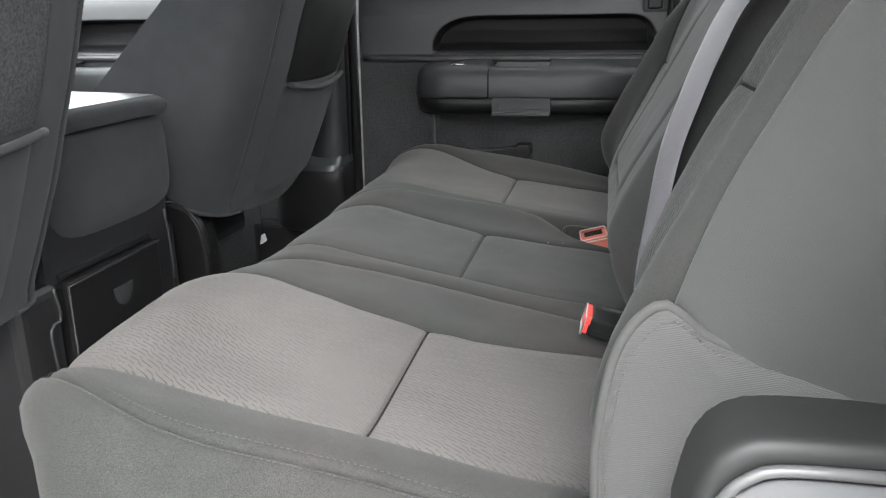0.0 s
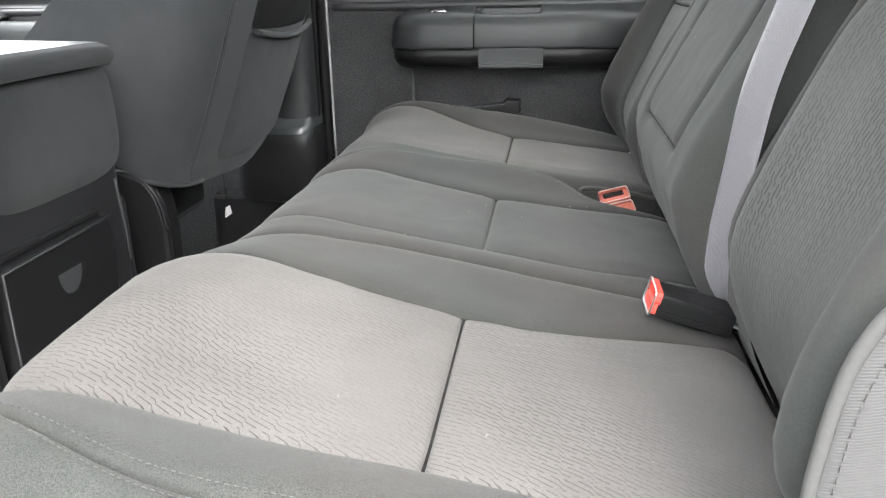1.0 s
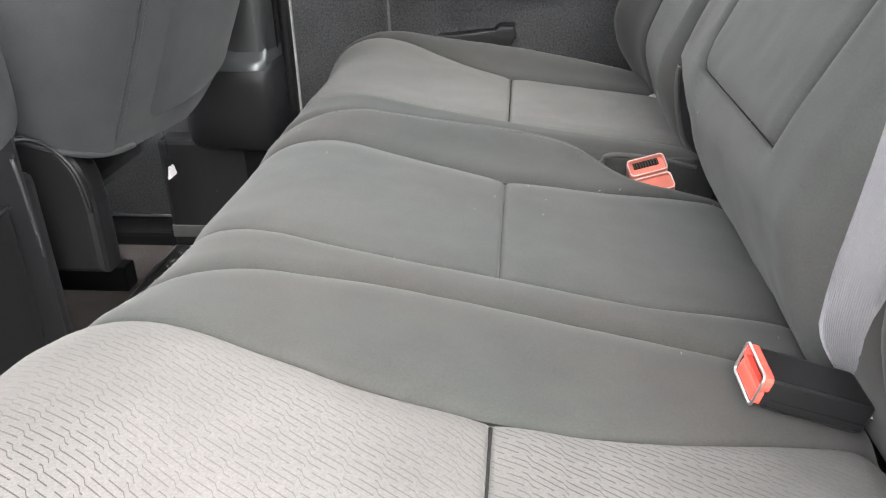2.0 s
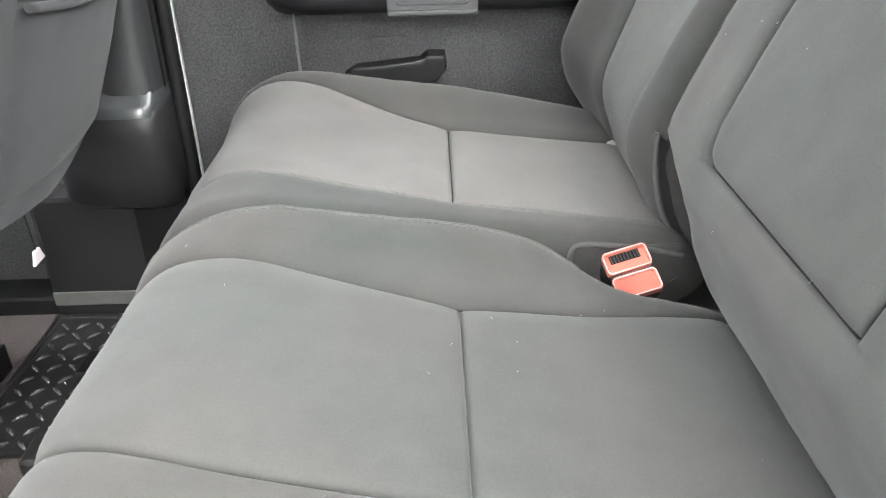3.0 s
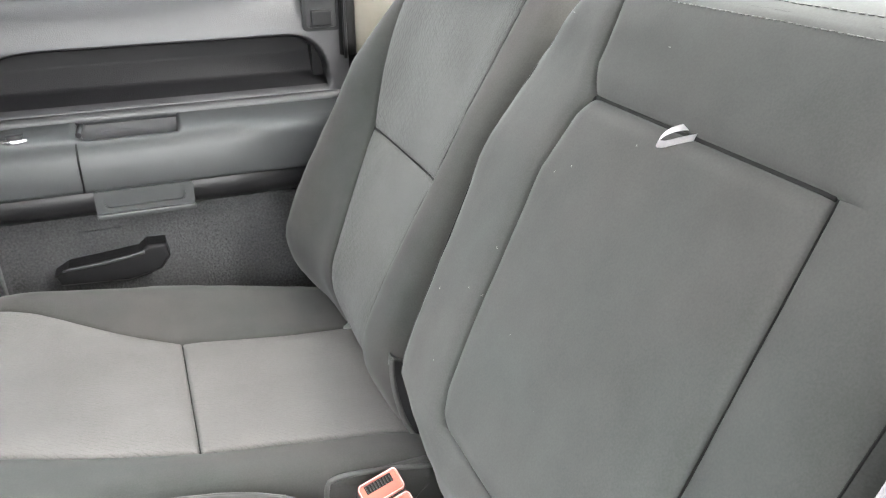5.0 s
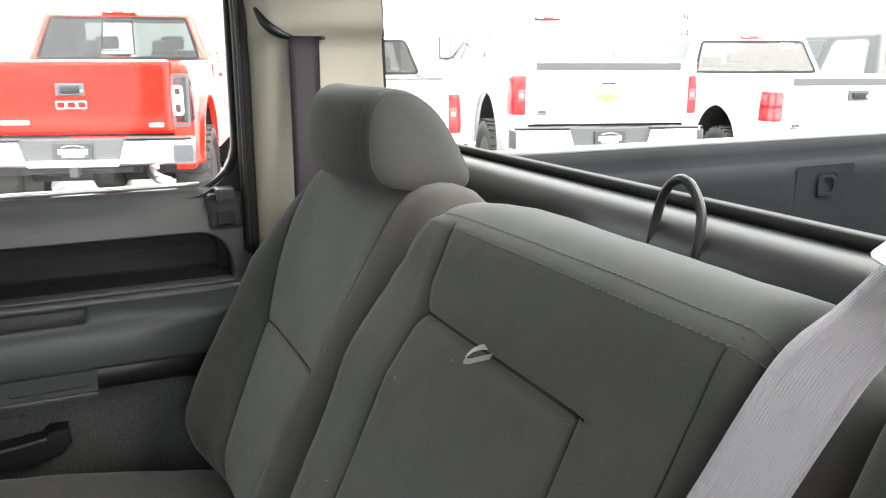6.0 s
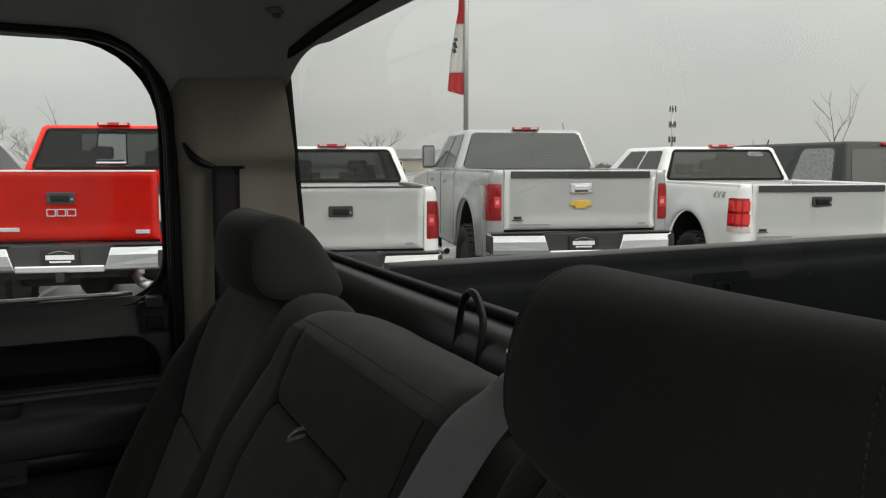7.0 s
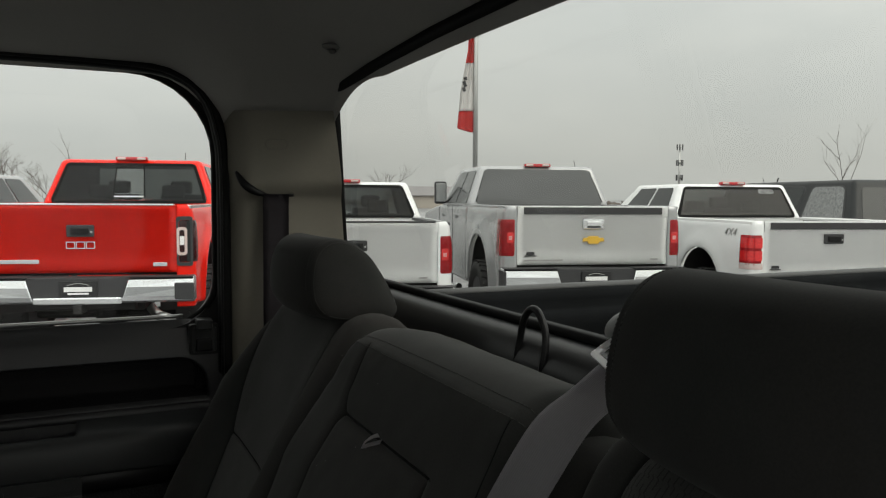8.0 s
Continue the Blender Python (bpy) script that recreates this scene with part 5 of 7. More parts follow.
def twin_buckle(at, turned, label):
    """A buckle seen on its mouth: a tray with a slot above, the release button in its own tray below."""
    t = new("belt_buckle")
    t.empty_display_size = 0.03
    t.matrix_basis = pose(*at, *turned) @ Matrix.Diagonal((1.0, 1.15, 1.0, 1))
    tagged(t, label, "belt buckle", "belt buckles")
    part("shell", box(-0.0215, 0.0215, -0.021, 0.0215, -0.060, -0.006, 0.005, 3), GLOSS, t)
    for name, y0, y1, tint in (("mouth", 0.0015, 0.0215, "red mouth of the buckle"), ("button", -0.021, -0.0015, "pale red release button")):
        rim = ring_plate(rounded_loop(-0.0195, 0.0195, y0 + 0.0016, y1 - 0.0016, (0.003,) * 4, 4), rounded_loop(-0.0215, 0.0215, y0, y1, (0.004,) * 4, 4), "z", -0.008, 0.001)
        tray = part(name, rim, PALE_RED, t, tint)
        part("rim", tube([(x, y, 0.0008) for x, y in rounded_loop(-0.0208, 0.0208, y0 + 0.0007, y1 - 0.0007, (0.004,) * 4, 4)], 0.0006, 6, closed=True), STEEL, tray, "thin steel edge")
        part("face", box(-0.0198, 0.0198, y0 + 0.0012, y1 - 0.0012, -0.009, -0.005 if name == "mouth" else -0.003, 0.0008), PALE_RED, tray)
        if name == "mouth":
            part("slot", box(-0.0145, 0.0145, y1 - 0.0095, y1 - 0.0020, -0.0056, -0.0042, 0.0005), RUBBER, tray, "dark belt slot")
            for k in range(9):
                part("tooth", box(-0.0135 + 0.0032 * k, -0.0122 + 0.0032 * k, y1 - 0.0090, y1 - 0.0025, -0.0046, -0.0032), VINYL, tray)
    return t


twin_buckle((-0.108, 0.184, 0.388), (34, -13, 8), "black belt buckle with pale red button in the seat gap")


GUIDE = mat("smooth_grey_plastic", (0.20, 0.205, 0.20), 0.36, vary=0.06, grain=200, bump=0.06, bump_scale=700)


def centre_belt():
    t = thing("seat_belt", "grey webbing of the centre belt running down the backrest", "seat belt")
    left = [(0.172, -0.244, 0.926), (0.148, -0.238, 0.906), (0.118, -0.235, 0.884), (0.086, -0.228, 0.858), (0.042, -0.222, 0.790), (0.007, -0.219, 0.743), (-0.014, -0.216, 0.696), (-0.030, -0.214, 0.648), (-0.044, -0.212, 0.597), (-0.055, -0.212, 0.520), (-0.061, -0.212, 0.464), (-0.058, -0.212, 0.425), (-0.03, -0.212, 0.38)]
    turn = [(0.008, -0.036, 0.002), (0.012, -0.036, 0.0), (0.018, -0.036, -0.004), (0.026, -0.035, -0.003), (0.026, -0.034, 0.0)] + [(0.017, -0.041, 0.0)] * 8
    edge, other = smooth_line(left, 70), smooth_line([Vector(p) + Vector(d) for p, d in zip(left, turn)], 70)
    rows, uvs, run = [], [], 0.0
    for k, (p, q) in enumerate(zip(edge, other)):
        rows.append([p.lerp(q, j) + Vector((-0.7, -0.5, 0.5)) * 0.0016 * math.sin(math.pi * j) for j in np.linspace(0, 1, 7)])
        uvs.append([(0.047 * j, run) for j in np.linspace(0, 1, 7)])
        if k < 69:
            run += (edge[k + 1] - p).length
    bm = grid(rows, uvs)
    thicken(bm, 0.0014)
    part("webbing", bm, BELT, t)
    tongue = part("tongue", ring_plate(rounded_loop(-0.0086, 0.0086, -0.0064, 0.0064, (0.001,) * 4, 3), rounded_loop(-0.0140, 0.0140, -0.0126, 0.0126, (0.0035,) * 4, 3), "z", -0.0012, 0.0012), TONGUE, t, "bright steel belt tongue")
    tongue.matrix_basis = Matrix.Translation((0.1415, -0.2540, 0.9138)) @ Matrix(((0.74, 0.30, -0.60), (0.25, -0.95, -0.16), (0.62, -0.03, 0.78))).to_4x4() @ Matrix.Rotation(radians(27), 4, "Z")
    dome = []
    for i in range(13):
        a = math.pi / 2 * i / 12
        r, h = math.cos(a) ** 0.9, 0.020 * math.sin(a)
        dome.append([(0.036 * r * math.cos(w), 0.024 * r * math.sin(w) * abs(math.sin(w)) ** 0.5, h - 0.010 if i else -0.012) for w in np.linspace(0, 2 * math.pi, 48, endpoint=False)])
    cover = grid(dome, close_v=True)
    bmesh.ops.recalc_face_normals(cover, faces=cover.faces[:])
    ret = part("guide_cover", cover, GUIDE, t, "smooth grey belt guide hood on the seat top")
    ret.matrix_basis = pose(0.170, -0.262, 0.938, 0, -6, -50)
    part("guide_foot", box(0.166, 0.196, -0.286, -0.246, 0.84, 0.934, 0.005), SILL, t)
    return t


centre_belt()


def release_loop():
    t = thing("release_loop", "thin black cord loop standing up behind the backrest", "strap", (0.236, 0.012, 0))
    pts = smooth_line([(-0.012, -0.024, 0.80), (-0.006, -0.029, 0.845), (0.0, -0.026, 0.880), (0.0, -0.012, 0.903), (0.0, 0.004, 0.906), (0.0, 0.019, 0.893), (0.0, 0.028, 0.868), (-0.006, 0.028, 0.835), (-0.012, 0.023, 0.80)], 50)
    part("cord", tube(pts, 0.0042, 8), GLOSS, t)


release_loop()
tagged(part("belt_anchor", box(-0.064, -0.052, 0.515, 0.531, 0.380, 0.388, 0.002), STEEL), "small steel belt anchor between cushion and back", "bracket")


# ---- front seats ----
def front_seat(sg, label, slide):
    t = thing("front_seat", label, "car seat", (slide, 0, 0), group="front seats")
    F = [(-0.752, 0.385), (-0.748, 0.40), (-0.742, 0.42), (-0.70, 0.52), (-0.657, 0.635), (-0.632, 0.71), (-0.60, 0.82), (-0.585, 0.95), (-0.605, 1.03), (-0.65, 1.06), (-0.71, 1.05), (-0.75, 1.0)]
    lo, hi = (0.205, 0.66) if sg > 0 else (-0.66, -0.205)

    def crown(q, s):
        w = (abs(q) - 0.43) / 0.23
        return -0.030 * w * w
    b = Upholstery(F, lambda s: lo, lambda s: hi, r=0.035, depth=0.16, crown=crown, turn=1)
    cut = zseam(b, [(0.385, 0.20), (0.393, 0.14), (0.410, 0.075), (0.44, 0.03), (0.50, 0.0)])
    if sg > 0:
        b.right = lambda s: hi - cut(s)
    else:
        b.left = lambda s: lo + cut(s)
    thin = zseam(b, [(0.385, 0.16), (0.50, 0.165), (0.60, 0.135), (0.72, 0.095), (0.86, 0.060), (1.0, 0.045)])
    L, R = (lambda s: b.q_side(s, -1, thin(s))), (lambda s: b.q_side(s, 1, thin(s)))
    e1, e2 = (lambda s: b.left(s) + 0.035), (lambda s: b.right(s) - 0.035)
    face = [[b.at(L(v), v).lerp(b.at(R(v), v), w) for w in np.linspace(0, 1, 10)] for v in np.linspace(0, b.total, 40)]
    part("front_panel", grid(face), FRONT_CLOTH, t, "cloth front of the backrest")
    b.panel("side_panel", L, e1, 0, b.total, FRONT_CLOTH, t, 0.004, 0.012, "b", 22, 60)
    b.panel("rear_panel", e1, e2, 0, b.total, FRONT_CLOTH, t, 0.004, 0.012, "ab", 34, 60)
    b.panel("side_panel", e2, R, 0, b.total, FRONT_CLOTH, t, 0.004, 0.012, "a", 22, 60)
    inner_seam = e1 if sg > 0 else e2
    b.cord("seam_cord", inner_seam, 0.02, 0.6, 0.0013, CREASE, t, -0.003)
    for off in (-0.006, 0.006):
        b.stitches("stitching", lambda s: inner_seam(s) + off, 0.02, 0.55, t, 0.0006)
    p0, p1 = lo + 0.095, hi - 0.06
    if sg < 0:
        p0, p1 = lo + 0.06, hi - 0.095
    s0, s1 = b.s_of(z=0.41), b.s_of(z=0.615)
    b.panel("map_pocket", lambda s: p0, lambda s: p1, s0, s1, FRONT_CLOTH, t, 0.014, 0.03, "abs", 26, 30, "sagging map pocket", base=0.006)
    hem = [b.at(p0 + (p1 - p0) * k / 24, s1 + 0.006 - 0.010 * math.sin(math.pi * k / 24), 0.011) for k in range(25)]
    part("pocket_hem", tube(hem, 0.0048, 10, flat=1.0), FRONT_CLOTH, t, "rolled elastic pocket hem")
    b.panel("pocket_lining", lambda s: p0, lambda s: p1, s1 + 0.005, s1 + 0.22, RUBBER if sg > 0 else CARPET, t, 0.003, 0.02, "abst", 16, 20, "dark lining of the pocket", base=0.002)
    # plastic recliner cover on the inboard flank, and the seat cushion and rails
    yi = sg * 0.195
    arch = smooth_line([(-0.915, 0, 0.34), (-0.905, 0, 0.385), (-0.880, 0, 0.415), (-0.850, 0, 0.424), (-0.820, 0, 0.412), (-0.797, 0, 0.380), (-0.788, 0, 0.33)], 26)
    outline = [(-0.915, 0.235)] + [(p.x, p.z) for p in arch] + [(-0.790, 0.235)]
    part("recliner_cover", prism(outline, "y", yi, yi + sg * 0.05, 0.016, 4), GLOSS, t, "dark moulded recliner cover")
    rim = [(p.x * 0.994 - 0.006, yi - sg * 0.001, p.z - 0.004) for p in arch]
    hem = [b.at((L(0) + (e1(0) + 0.03 - L(0)) * k / 20) if sg > 0 else (R(0) + (e2(0) - 0.03 - R(0)) * k / 20), 0.003, 0.001) for k in range(21)]
    part("hem", tube(hem, 0.004, 8), FRONT_CLOTH, t, "rolled cloth hem above the cover")
    part("cover_rim", tube(rim, 0.003, 8), GLOSS, t)
    part("seat_pan", box(-1.36, -0.92, min(sg * 0.23, sg * 0.64), max(sg * 0.23, sg * 0.64), 0.24, 0.40, 0.04, 4), FRONT_CLOTH, t)
    for y in (0.30, 0.58):
        part("rail", box(-1.30, -0.98, sg * y - 0.02, sg * y + 0.02, 0.0, 0.05, 0.004), GLOSS, t)
        part("riser", box(-1.30, -1.08, sg * y - 0.012, sg * y + 0.012, 0.04, 0.21, 0.004), GLOSS, t)
    part("rail_cap", box(-0.80, -0.755, sg * 0.30 - 0.03, sg * 0.30 + 0.03, 0.0, 0.10, 0.012, 3), VINYL_DARK, t)
    if sg > 0:
        part("anchor_tag", prism([(0.426, 0.280), (0.454, 0.280), (0.447, 0.297), (0.434, 0.297)], "x", -0.797, -0.793, 0.001), WHITE_TAG, t, "small white paper tag")
        part("tag_string", tube([(-0.795, 0.440, 0.296), (-0.797, 0.441, 0.34), (-0.80, 0.44, 0.40)], 0.0008, 5), CREASE, t)
    return t


front_seat(1, "grey cloth passenger seat with a map pocket on its back", 0.0)
front_seat(-1, "grey cloth driver seat with a map pocket on its back", -0.035)


def centre_console():
    t = thing("centre_console", "folded middle seat over a black storage drawer", "console")
    lip = smooth_line([(-0.83, 0, 0.588), (-0.792, 0, 0.590), (-0.783, 0, 0.597), (-0.780, 0, 0.607), (-0.786, 0, 0.615), (-0.797, 0, 0.620)], 30)
    top = smooth_line([(-0.797, 0, 0.620), (-0.84, 0, 0.622), (-1.15, 0, 0.628)], 20)

    def across(line):
        return [[(p.x, y, p.z - 0.010 * (abs(y + 0.02) / 0.16) ** 6) for p in line] for y in np.linspace(-0.19, 0.098, 20)]
    part("armrest_lip", grid(across(lip)), FRONT_CLOTH, t, "dark padded front of the folded seat")
    part("armrest_top", grid(across(top)), PAD_LIT, t, "smooth armrest top with the daylight on it put into its colour")
    fab = smooth_line([(-0.815, 0, 0.594), (-0.800, 0, 0.575), (-0.795, 0, 0.52), (-0.800, 0, 0.46), (-0.83, 0, 0.425), (-0.87, 0, 0.41)], 24)
    rows = [[(p.x - 0.03 * (abs(y + 0.01) / 0.17) ** 4, y, p.z) for p in fab] for y in np.linspace(-0.19, 0.135, 24)]
    part("back_panel", grid(rows), FRONT_CLOTH, t, "grey cloth back of the folded seat")
    part("body", box(-1.30, -0.815, -0.185, 0.125, 0.10, 0.56, 0.01), VINYL_DARK, t)
    dr = part("drawer", box(-0.83, -0.797, -0.170, 0.058, 0.10, 0.392, 0.006), GLOSS, t, "black storage drawer with a finger hole")
    dr.rotation_euler = (0, 0, 0)
    part("drawer_edge", tube([(-0.796, -0.168, 0.12), (-0.796, -0.168, 0.388), (-0.796, 0.056, 0.392)], 0.0022, 6), VINYL, dr)
    cup = prism([(-0.050 + 0.024 * math.cos(a), 0.352 + 0.030 * math.sin(a)) for a in np.linspace(math.pi, 2 * math.pi, 14)], "x", -0.800, -0.7955)
    part("finger_hole", cup, PAD, dr, "pale half-round finger hole")
    # thin rails in a grey lighter than the housings beside them
    part("side_rail", tube(smooth_line([(-0.79, 0.072, 0.44), (-0.79, 0.078, 0.38), (-0.79, 0.082, 0.32)], 10), 0.0022, 6), PAD, t, "thin edge, lighter than the housing")
    part("side_rail", tube(smooth_line([(-0.79, -0.205, 0.40), (-0.79, -0.198, 0.355), (-0.79, -0.220, 0.345), (-0.79, -0.215, 0.26)], 14), 0.0022, 6), PAD, t, "thin edge, lighter than the housing")
    part("side_housing", box(-0.92, -0.82, 0.07, 0.15, 0.10, 0.40, 0.015, 3), VINYL_DARK, t)
    part("side_housing", box(-0.90, -0.80, -0.26, -0.18, 0.0, 0.40, 0.015, 3), VINYL_DARK, t)
    part("lid", box(-0.99, -0.81, -0.165, 0.06, 0.394, 0.404, 0.004), GLOSS, t)
    return t


centre_console()


# lighter copy of the mat rubber: light on the tread bars as colour
MAT_LIT = mat("lit_tread_rubber", (0.045, 0.046, 0.046), 0.35, vary=0.2, grain=80, spec=0.6)


def rubber_mat():
    t = thing("floor_mat", "black rubber floor mat with a raised diamond tread", "mat", (0, 0, 0))
    part("sheet", box(-0.955, -0.55, 0.385, 0.735, 0.002, 0.010, 0.003), MAT_RUBBER, t)
    rim = [(-0.955, 0.385), (-0.55, 0.385), (-0.55, 0.729), (-0.955, 0.729)]
    part("rim", tube([(x, y, 0.011) for x, y in rim], 0.006, 6, closed=True), MAT_RUBBER, t)
    bm = bmesh.new()
    for i in range(13):
        for j in range(11):
            x, y = -0.935 + 0.030 * i, 0.402 + 0.030 * j
            a = radians(45 if (i + j) % 2 else -45)
            d = Vector((math.cos(a), math.sin(a), 0)) * 0.011
            tube([Vector((x, y, 0.010)) - d, Vector((x, y, 0.0125)), Vector((x, y, 0.010)) + d], [0.0015, 0.0035, 0.0015], 6, bm=bm)
    tread = part("tread", bm, MAT_LIT, t, "raised tread bars")
    tread["kind"] = "stuff"


rubber_mat()


# lint and crumbs on the cushions
def lint():
    rng = random.Random(5)
    bm = bmesh.new()
    for _ in range(34):
        x, y = rng.uniform(-0.52, -0.06), rng.uniform(-0.58, 0.2)
        z = 0.415 - 0.14 * (x + 0.27) + 0.0075
        a, r = rng.uniform(0, 6.28), rng.uniform(0.0005, 0.0011)
        d = Vector((math.cos(a) * r, math.sin(a) * r, 0.0006))
        tube([Vector((x, y, z)) - d, Vector((x, y, z + 0.001)), Vector((x, y, z)) + d], 0.00018, 4, bm=bm)
    for _ in range(14):
        z = rng.uniform(0.50, 0.84)
        x, y = -0.078 + 0.53 * (z - 0.524) - 0.009, rng.uniform(-0.19, 0.22)
        a, r = rng.uniform(0, 6.28), rng.uniform(0.0005, 0.001)
        d = Vector((0.4 * math.sin(a) * r, math.cos(a) * r, math.sin(a) * r))
        tube([Vector((x, y, z)) - d, Vector((x - 0.001, y, z)), Vector((x, y, z)) + d], 0.00018, 4, bm=bm)
    tagged(part("lint", bm, LINT), "loose pale lint and crumbs on the seat cloth", "lint", kind="stuff")


lint()


# ---- outside: the truck's own bed, the lot and what stands on it ----
LINER_BED = mat("black_bed_liner", (0.0062, 0.0068, 0.0074), 0.7, spec=0.03, vary=0.25, grain=60, bump=0.5, bump_scale=200, stain=0.25, stain_scale=3)


# rail cap colour, several times lighter than the bed liner
RAIL = mat("grey_rail_plastic", (0.048, 0.049, 0.049), 0.5, vary=0.15, grain=40, spec=0.4)


def truck_bed():
    t = thing("truck_bed", "black lined cargo bed behind the rear window", "truck bed")
    for sg in (1, -1):
        rows = []
        prof = smooth_line([(0, 0.88, 0.70), (0, 0.885, 0.78), (0, 0.872, 0.812), (0, 0.845, 0.820), (0, 0.812, 0.815), (0, 0.800, 0.800), (0, 0.800, 0.775), (0, 0.772, 0.765), (0, 0.765, 0.70), (0, 0.762, 0.50), (0, 0.745, 0.32), (0, 0.70, 0.25)], 40)
        for x in np.linspace(0.47, 2.42, 40):
            rows.append([(x, sg * p.y, p.z) for p in prof])
        part("side_wall", grid(rows, flip=sg > 0), LINER_BED, t)
        part("rail_cap", tube([(x, sg * 0.845, 0.819) for x in np.linspace(0.47, 2.42, 12)], 0.020, 8, flat=0.5), RAIL, t, "dark grey plastic rail cap")
        part("tie_pocket", ring_plate(rounded_loop(1.315, 1.395, 0.690, 0.745, (0.015,) * 4, 4), rounded_loop(1.26, 1.45, 0.655, 0.765, (0.012,) * 4, 4), "y", sg * 0.7640, sg * 0.775), LINER_BED, t)
        part("pocket_hook", ring_plate(rounded_loop(1.335, 1.375, 0.700, 0.735, (0.012,) * 4, 4), rounded_loop(1.325, 1.385, 0.692, 0.743, (0.014,) * 4, 4), "y", sg * 0.757, sg * 0.7605), LINER_BED, t)
        part("outer_side", box(0.46, 2.45, min(sg * 0.89, sg * 0.97), max(sg * 0.89, sg * 0.97), 0.05, 0.80, 0.03, 3), BODY_WHITE, t)
    part("front_wall", box(0.455, 0.49, -0.86, 0.86, 0.24, 0.775, 0.01), LINER_BED, t)
    part("bed_floor", box(0.47, 2.42, -0.76, 0.76, 0.22, 0.25, 0.004), LINER_BED, t)
    for k in range(14):
        y = -0.65 + 0.1 * k
        part("floor_rib", box(0.52, 2.38, y - 0.02, y + 0.02, 0.25, 0.264, 0.005), LINER_BED, t)
    part("tailgate", box(2.42, 2.48, -0.80, 0.80, 0.24, 0.80, 0.015, 3), LINER_BED, t)
    return t


truck_bed()
shell("cab_skirt", "painted lower body of the truck below the cab", box(-2.0, 0.40, 0.90, 0.96, -0.20, 0.60, 0.02), BODY_WHITE, "body")

LOT = lot_material()
ground_rows = [[(x, y, GROUND) for y in (-3000, -60, -12, 0, 12, 30, 60, 3000)] for x in (-3000, -60, -12, 0, 12, 30, 60, 3000)]
shell("ground", "wet grey asphalt lot dusted with old snow", grid(ground_rows, flip=True), LOT, "ground")
STRIPE = mat("worn_white_paint", (0.55, 0.55, 0.54), 0.7, vary=0.3, grain=25)
HEAD = Vector((0.2706, 0.9627, 0))
SIDE = Vector((0.9627, -0.2706, 0))
for k in range(-2, 5):
    c = Vector((-0.17, 6.75, 0)) + SIDE * (2.42 * k + 1.21) + HEAD * 2.6
    ob = shell("bay_line", "worn white parking bay line", box(-0.05, 0.05, -2.6, 2.6, -0.001, 0.003), STRIPE, "road marking")
    ob.matrix_basis = pose(c.x, c.y, GROUND + 0.004, 0, 0, -15.7)

PAINTS = {
    "red": mat("glossy_red_paint", (0.80, 0.013, 0.005), 0.22, vary=0.05, spec=0.2, coat=0.2, stain=0.06),
    "white": mat("white_truck_paint", (0.84, 0.845, 0.845), 0.28, vary=0.03, coat=0.6, stain=0.04),
    "silver": mat("silver_truck_paint", (0.38, 0.385, 0.39), 0.26, metal=0.4, vary=0.05, coat=0.5, stain=0.05),
    # lit copy of the silver: light on the tailgate is put into the colour
    "pale": mat("lit_silver_tailgate_paint", (0.80, 0.805, 0.80), 0.30, metal=0.05, vary=0.04, coat=0.5, stain=0.04),
    "grey": mat("dark_grey_paint", (0.016, 0.018, 0.019), 0.45, metal=0.0, spec=0.3, vary=0.08, coat=0.1, stain=0.15),
}
TINT = mat("tinted_glass", (0.018, 0.021, 0.021), 0.12, vary=0.3, grain=2, spec=0.35)
TINT_CAB = glass("dark_cab_glass", (0.17, 0.19, 0.182), 0.0, 0.8)
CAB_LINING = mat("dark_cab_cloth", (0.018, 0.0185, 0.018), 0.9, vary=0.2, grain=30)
# opaque pane: the grey of the reflection is put into its base colour
TINT_GREY = mat("reflection_grey_glass", (0.085, 0.088, 0.09), 0.5, vary=0.15, grain=2, spec=0.4)
MIRROR = mat("dull_mirror_glass", (0.42, 0.43, 0.43), 0.25, metal=0.8, vary=0.1)
CLEAR_SLIDER = glass("clear_sliding_glass", (0.55, 0.58, 0.57), 0.0, 0.8)
FROST = mat("frosted_glass", (0.20, 0.205, 0.205), 0.5, vary=0.98, grain=28, bump=0.3, bump_scale=90)
LENS = mat("red_lamp_lens", (0.50, 0.012, 0.018), 0.12, vary=0.25, grain=30, coat=0.8)
LENS_CORE = mat("bright_red_lamp_core", (0.72, 0.022, 0.024), 0.18, vary=0.5, grain=60, coat=0.8)
LENS_PINK = mat("pink_lamp_lens", (0.66, 0.26, 0.25), 0.2, vary=0.2, grain=60, coat=0.7)
LENS_DARK = mat("smoked_lamp_lens", (0.045, 0.006, 0.007), 0.12, vary=0.25, grain=30, coat=0.8)
LENS_PALE = mat("pale_lamp_lens", (0.62, 0.50, 0.47), 0.2, vary=0.15, grain=30, coat=0.6)
TYRE = mat("tyre_rubber", (0.022, 0.022, 0.022), 0.85, vary=0.3, grain=30)
BLACK_TRIM = mat("black_truck_trim", (0.03, 0.03, 0.032), 0.5, vary=0.15, grain=60)
UNDER = mat("dirty_underbody", (0.014, 0.0135, 0.013), 0.8, vary=0.5, grain=20)
GOLD = mat("gold_badge", (0.75, 0.46, 0.06), 0.35, metal=0.3, vary=0.05)
BUMPER = mat("chrome_bumper", (0.80, 0.81, 0.82), 0.16, metal=1.0, vary=0.04, stain=0.08)
PLATE = mat("black_dealer_plate", (0.012, 0.012, 0.013), 0.4, vary=0.1)
BAR = mat("white_print_bar", (0.80, 0.80, 0.80), 0.6, vary=0.03)


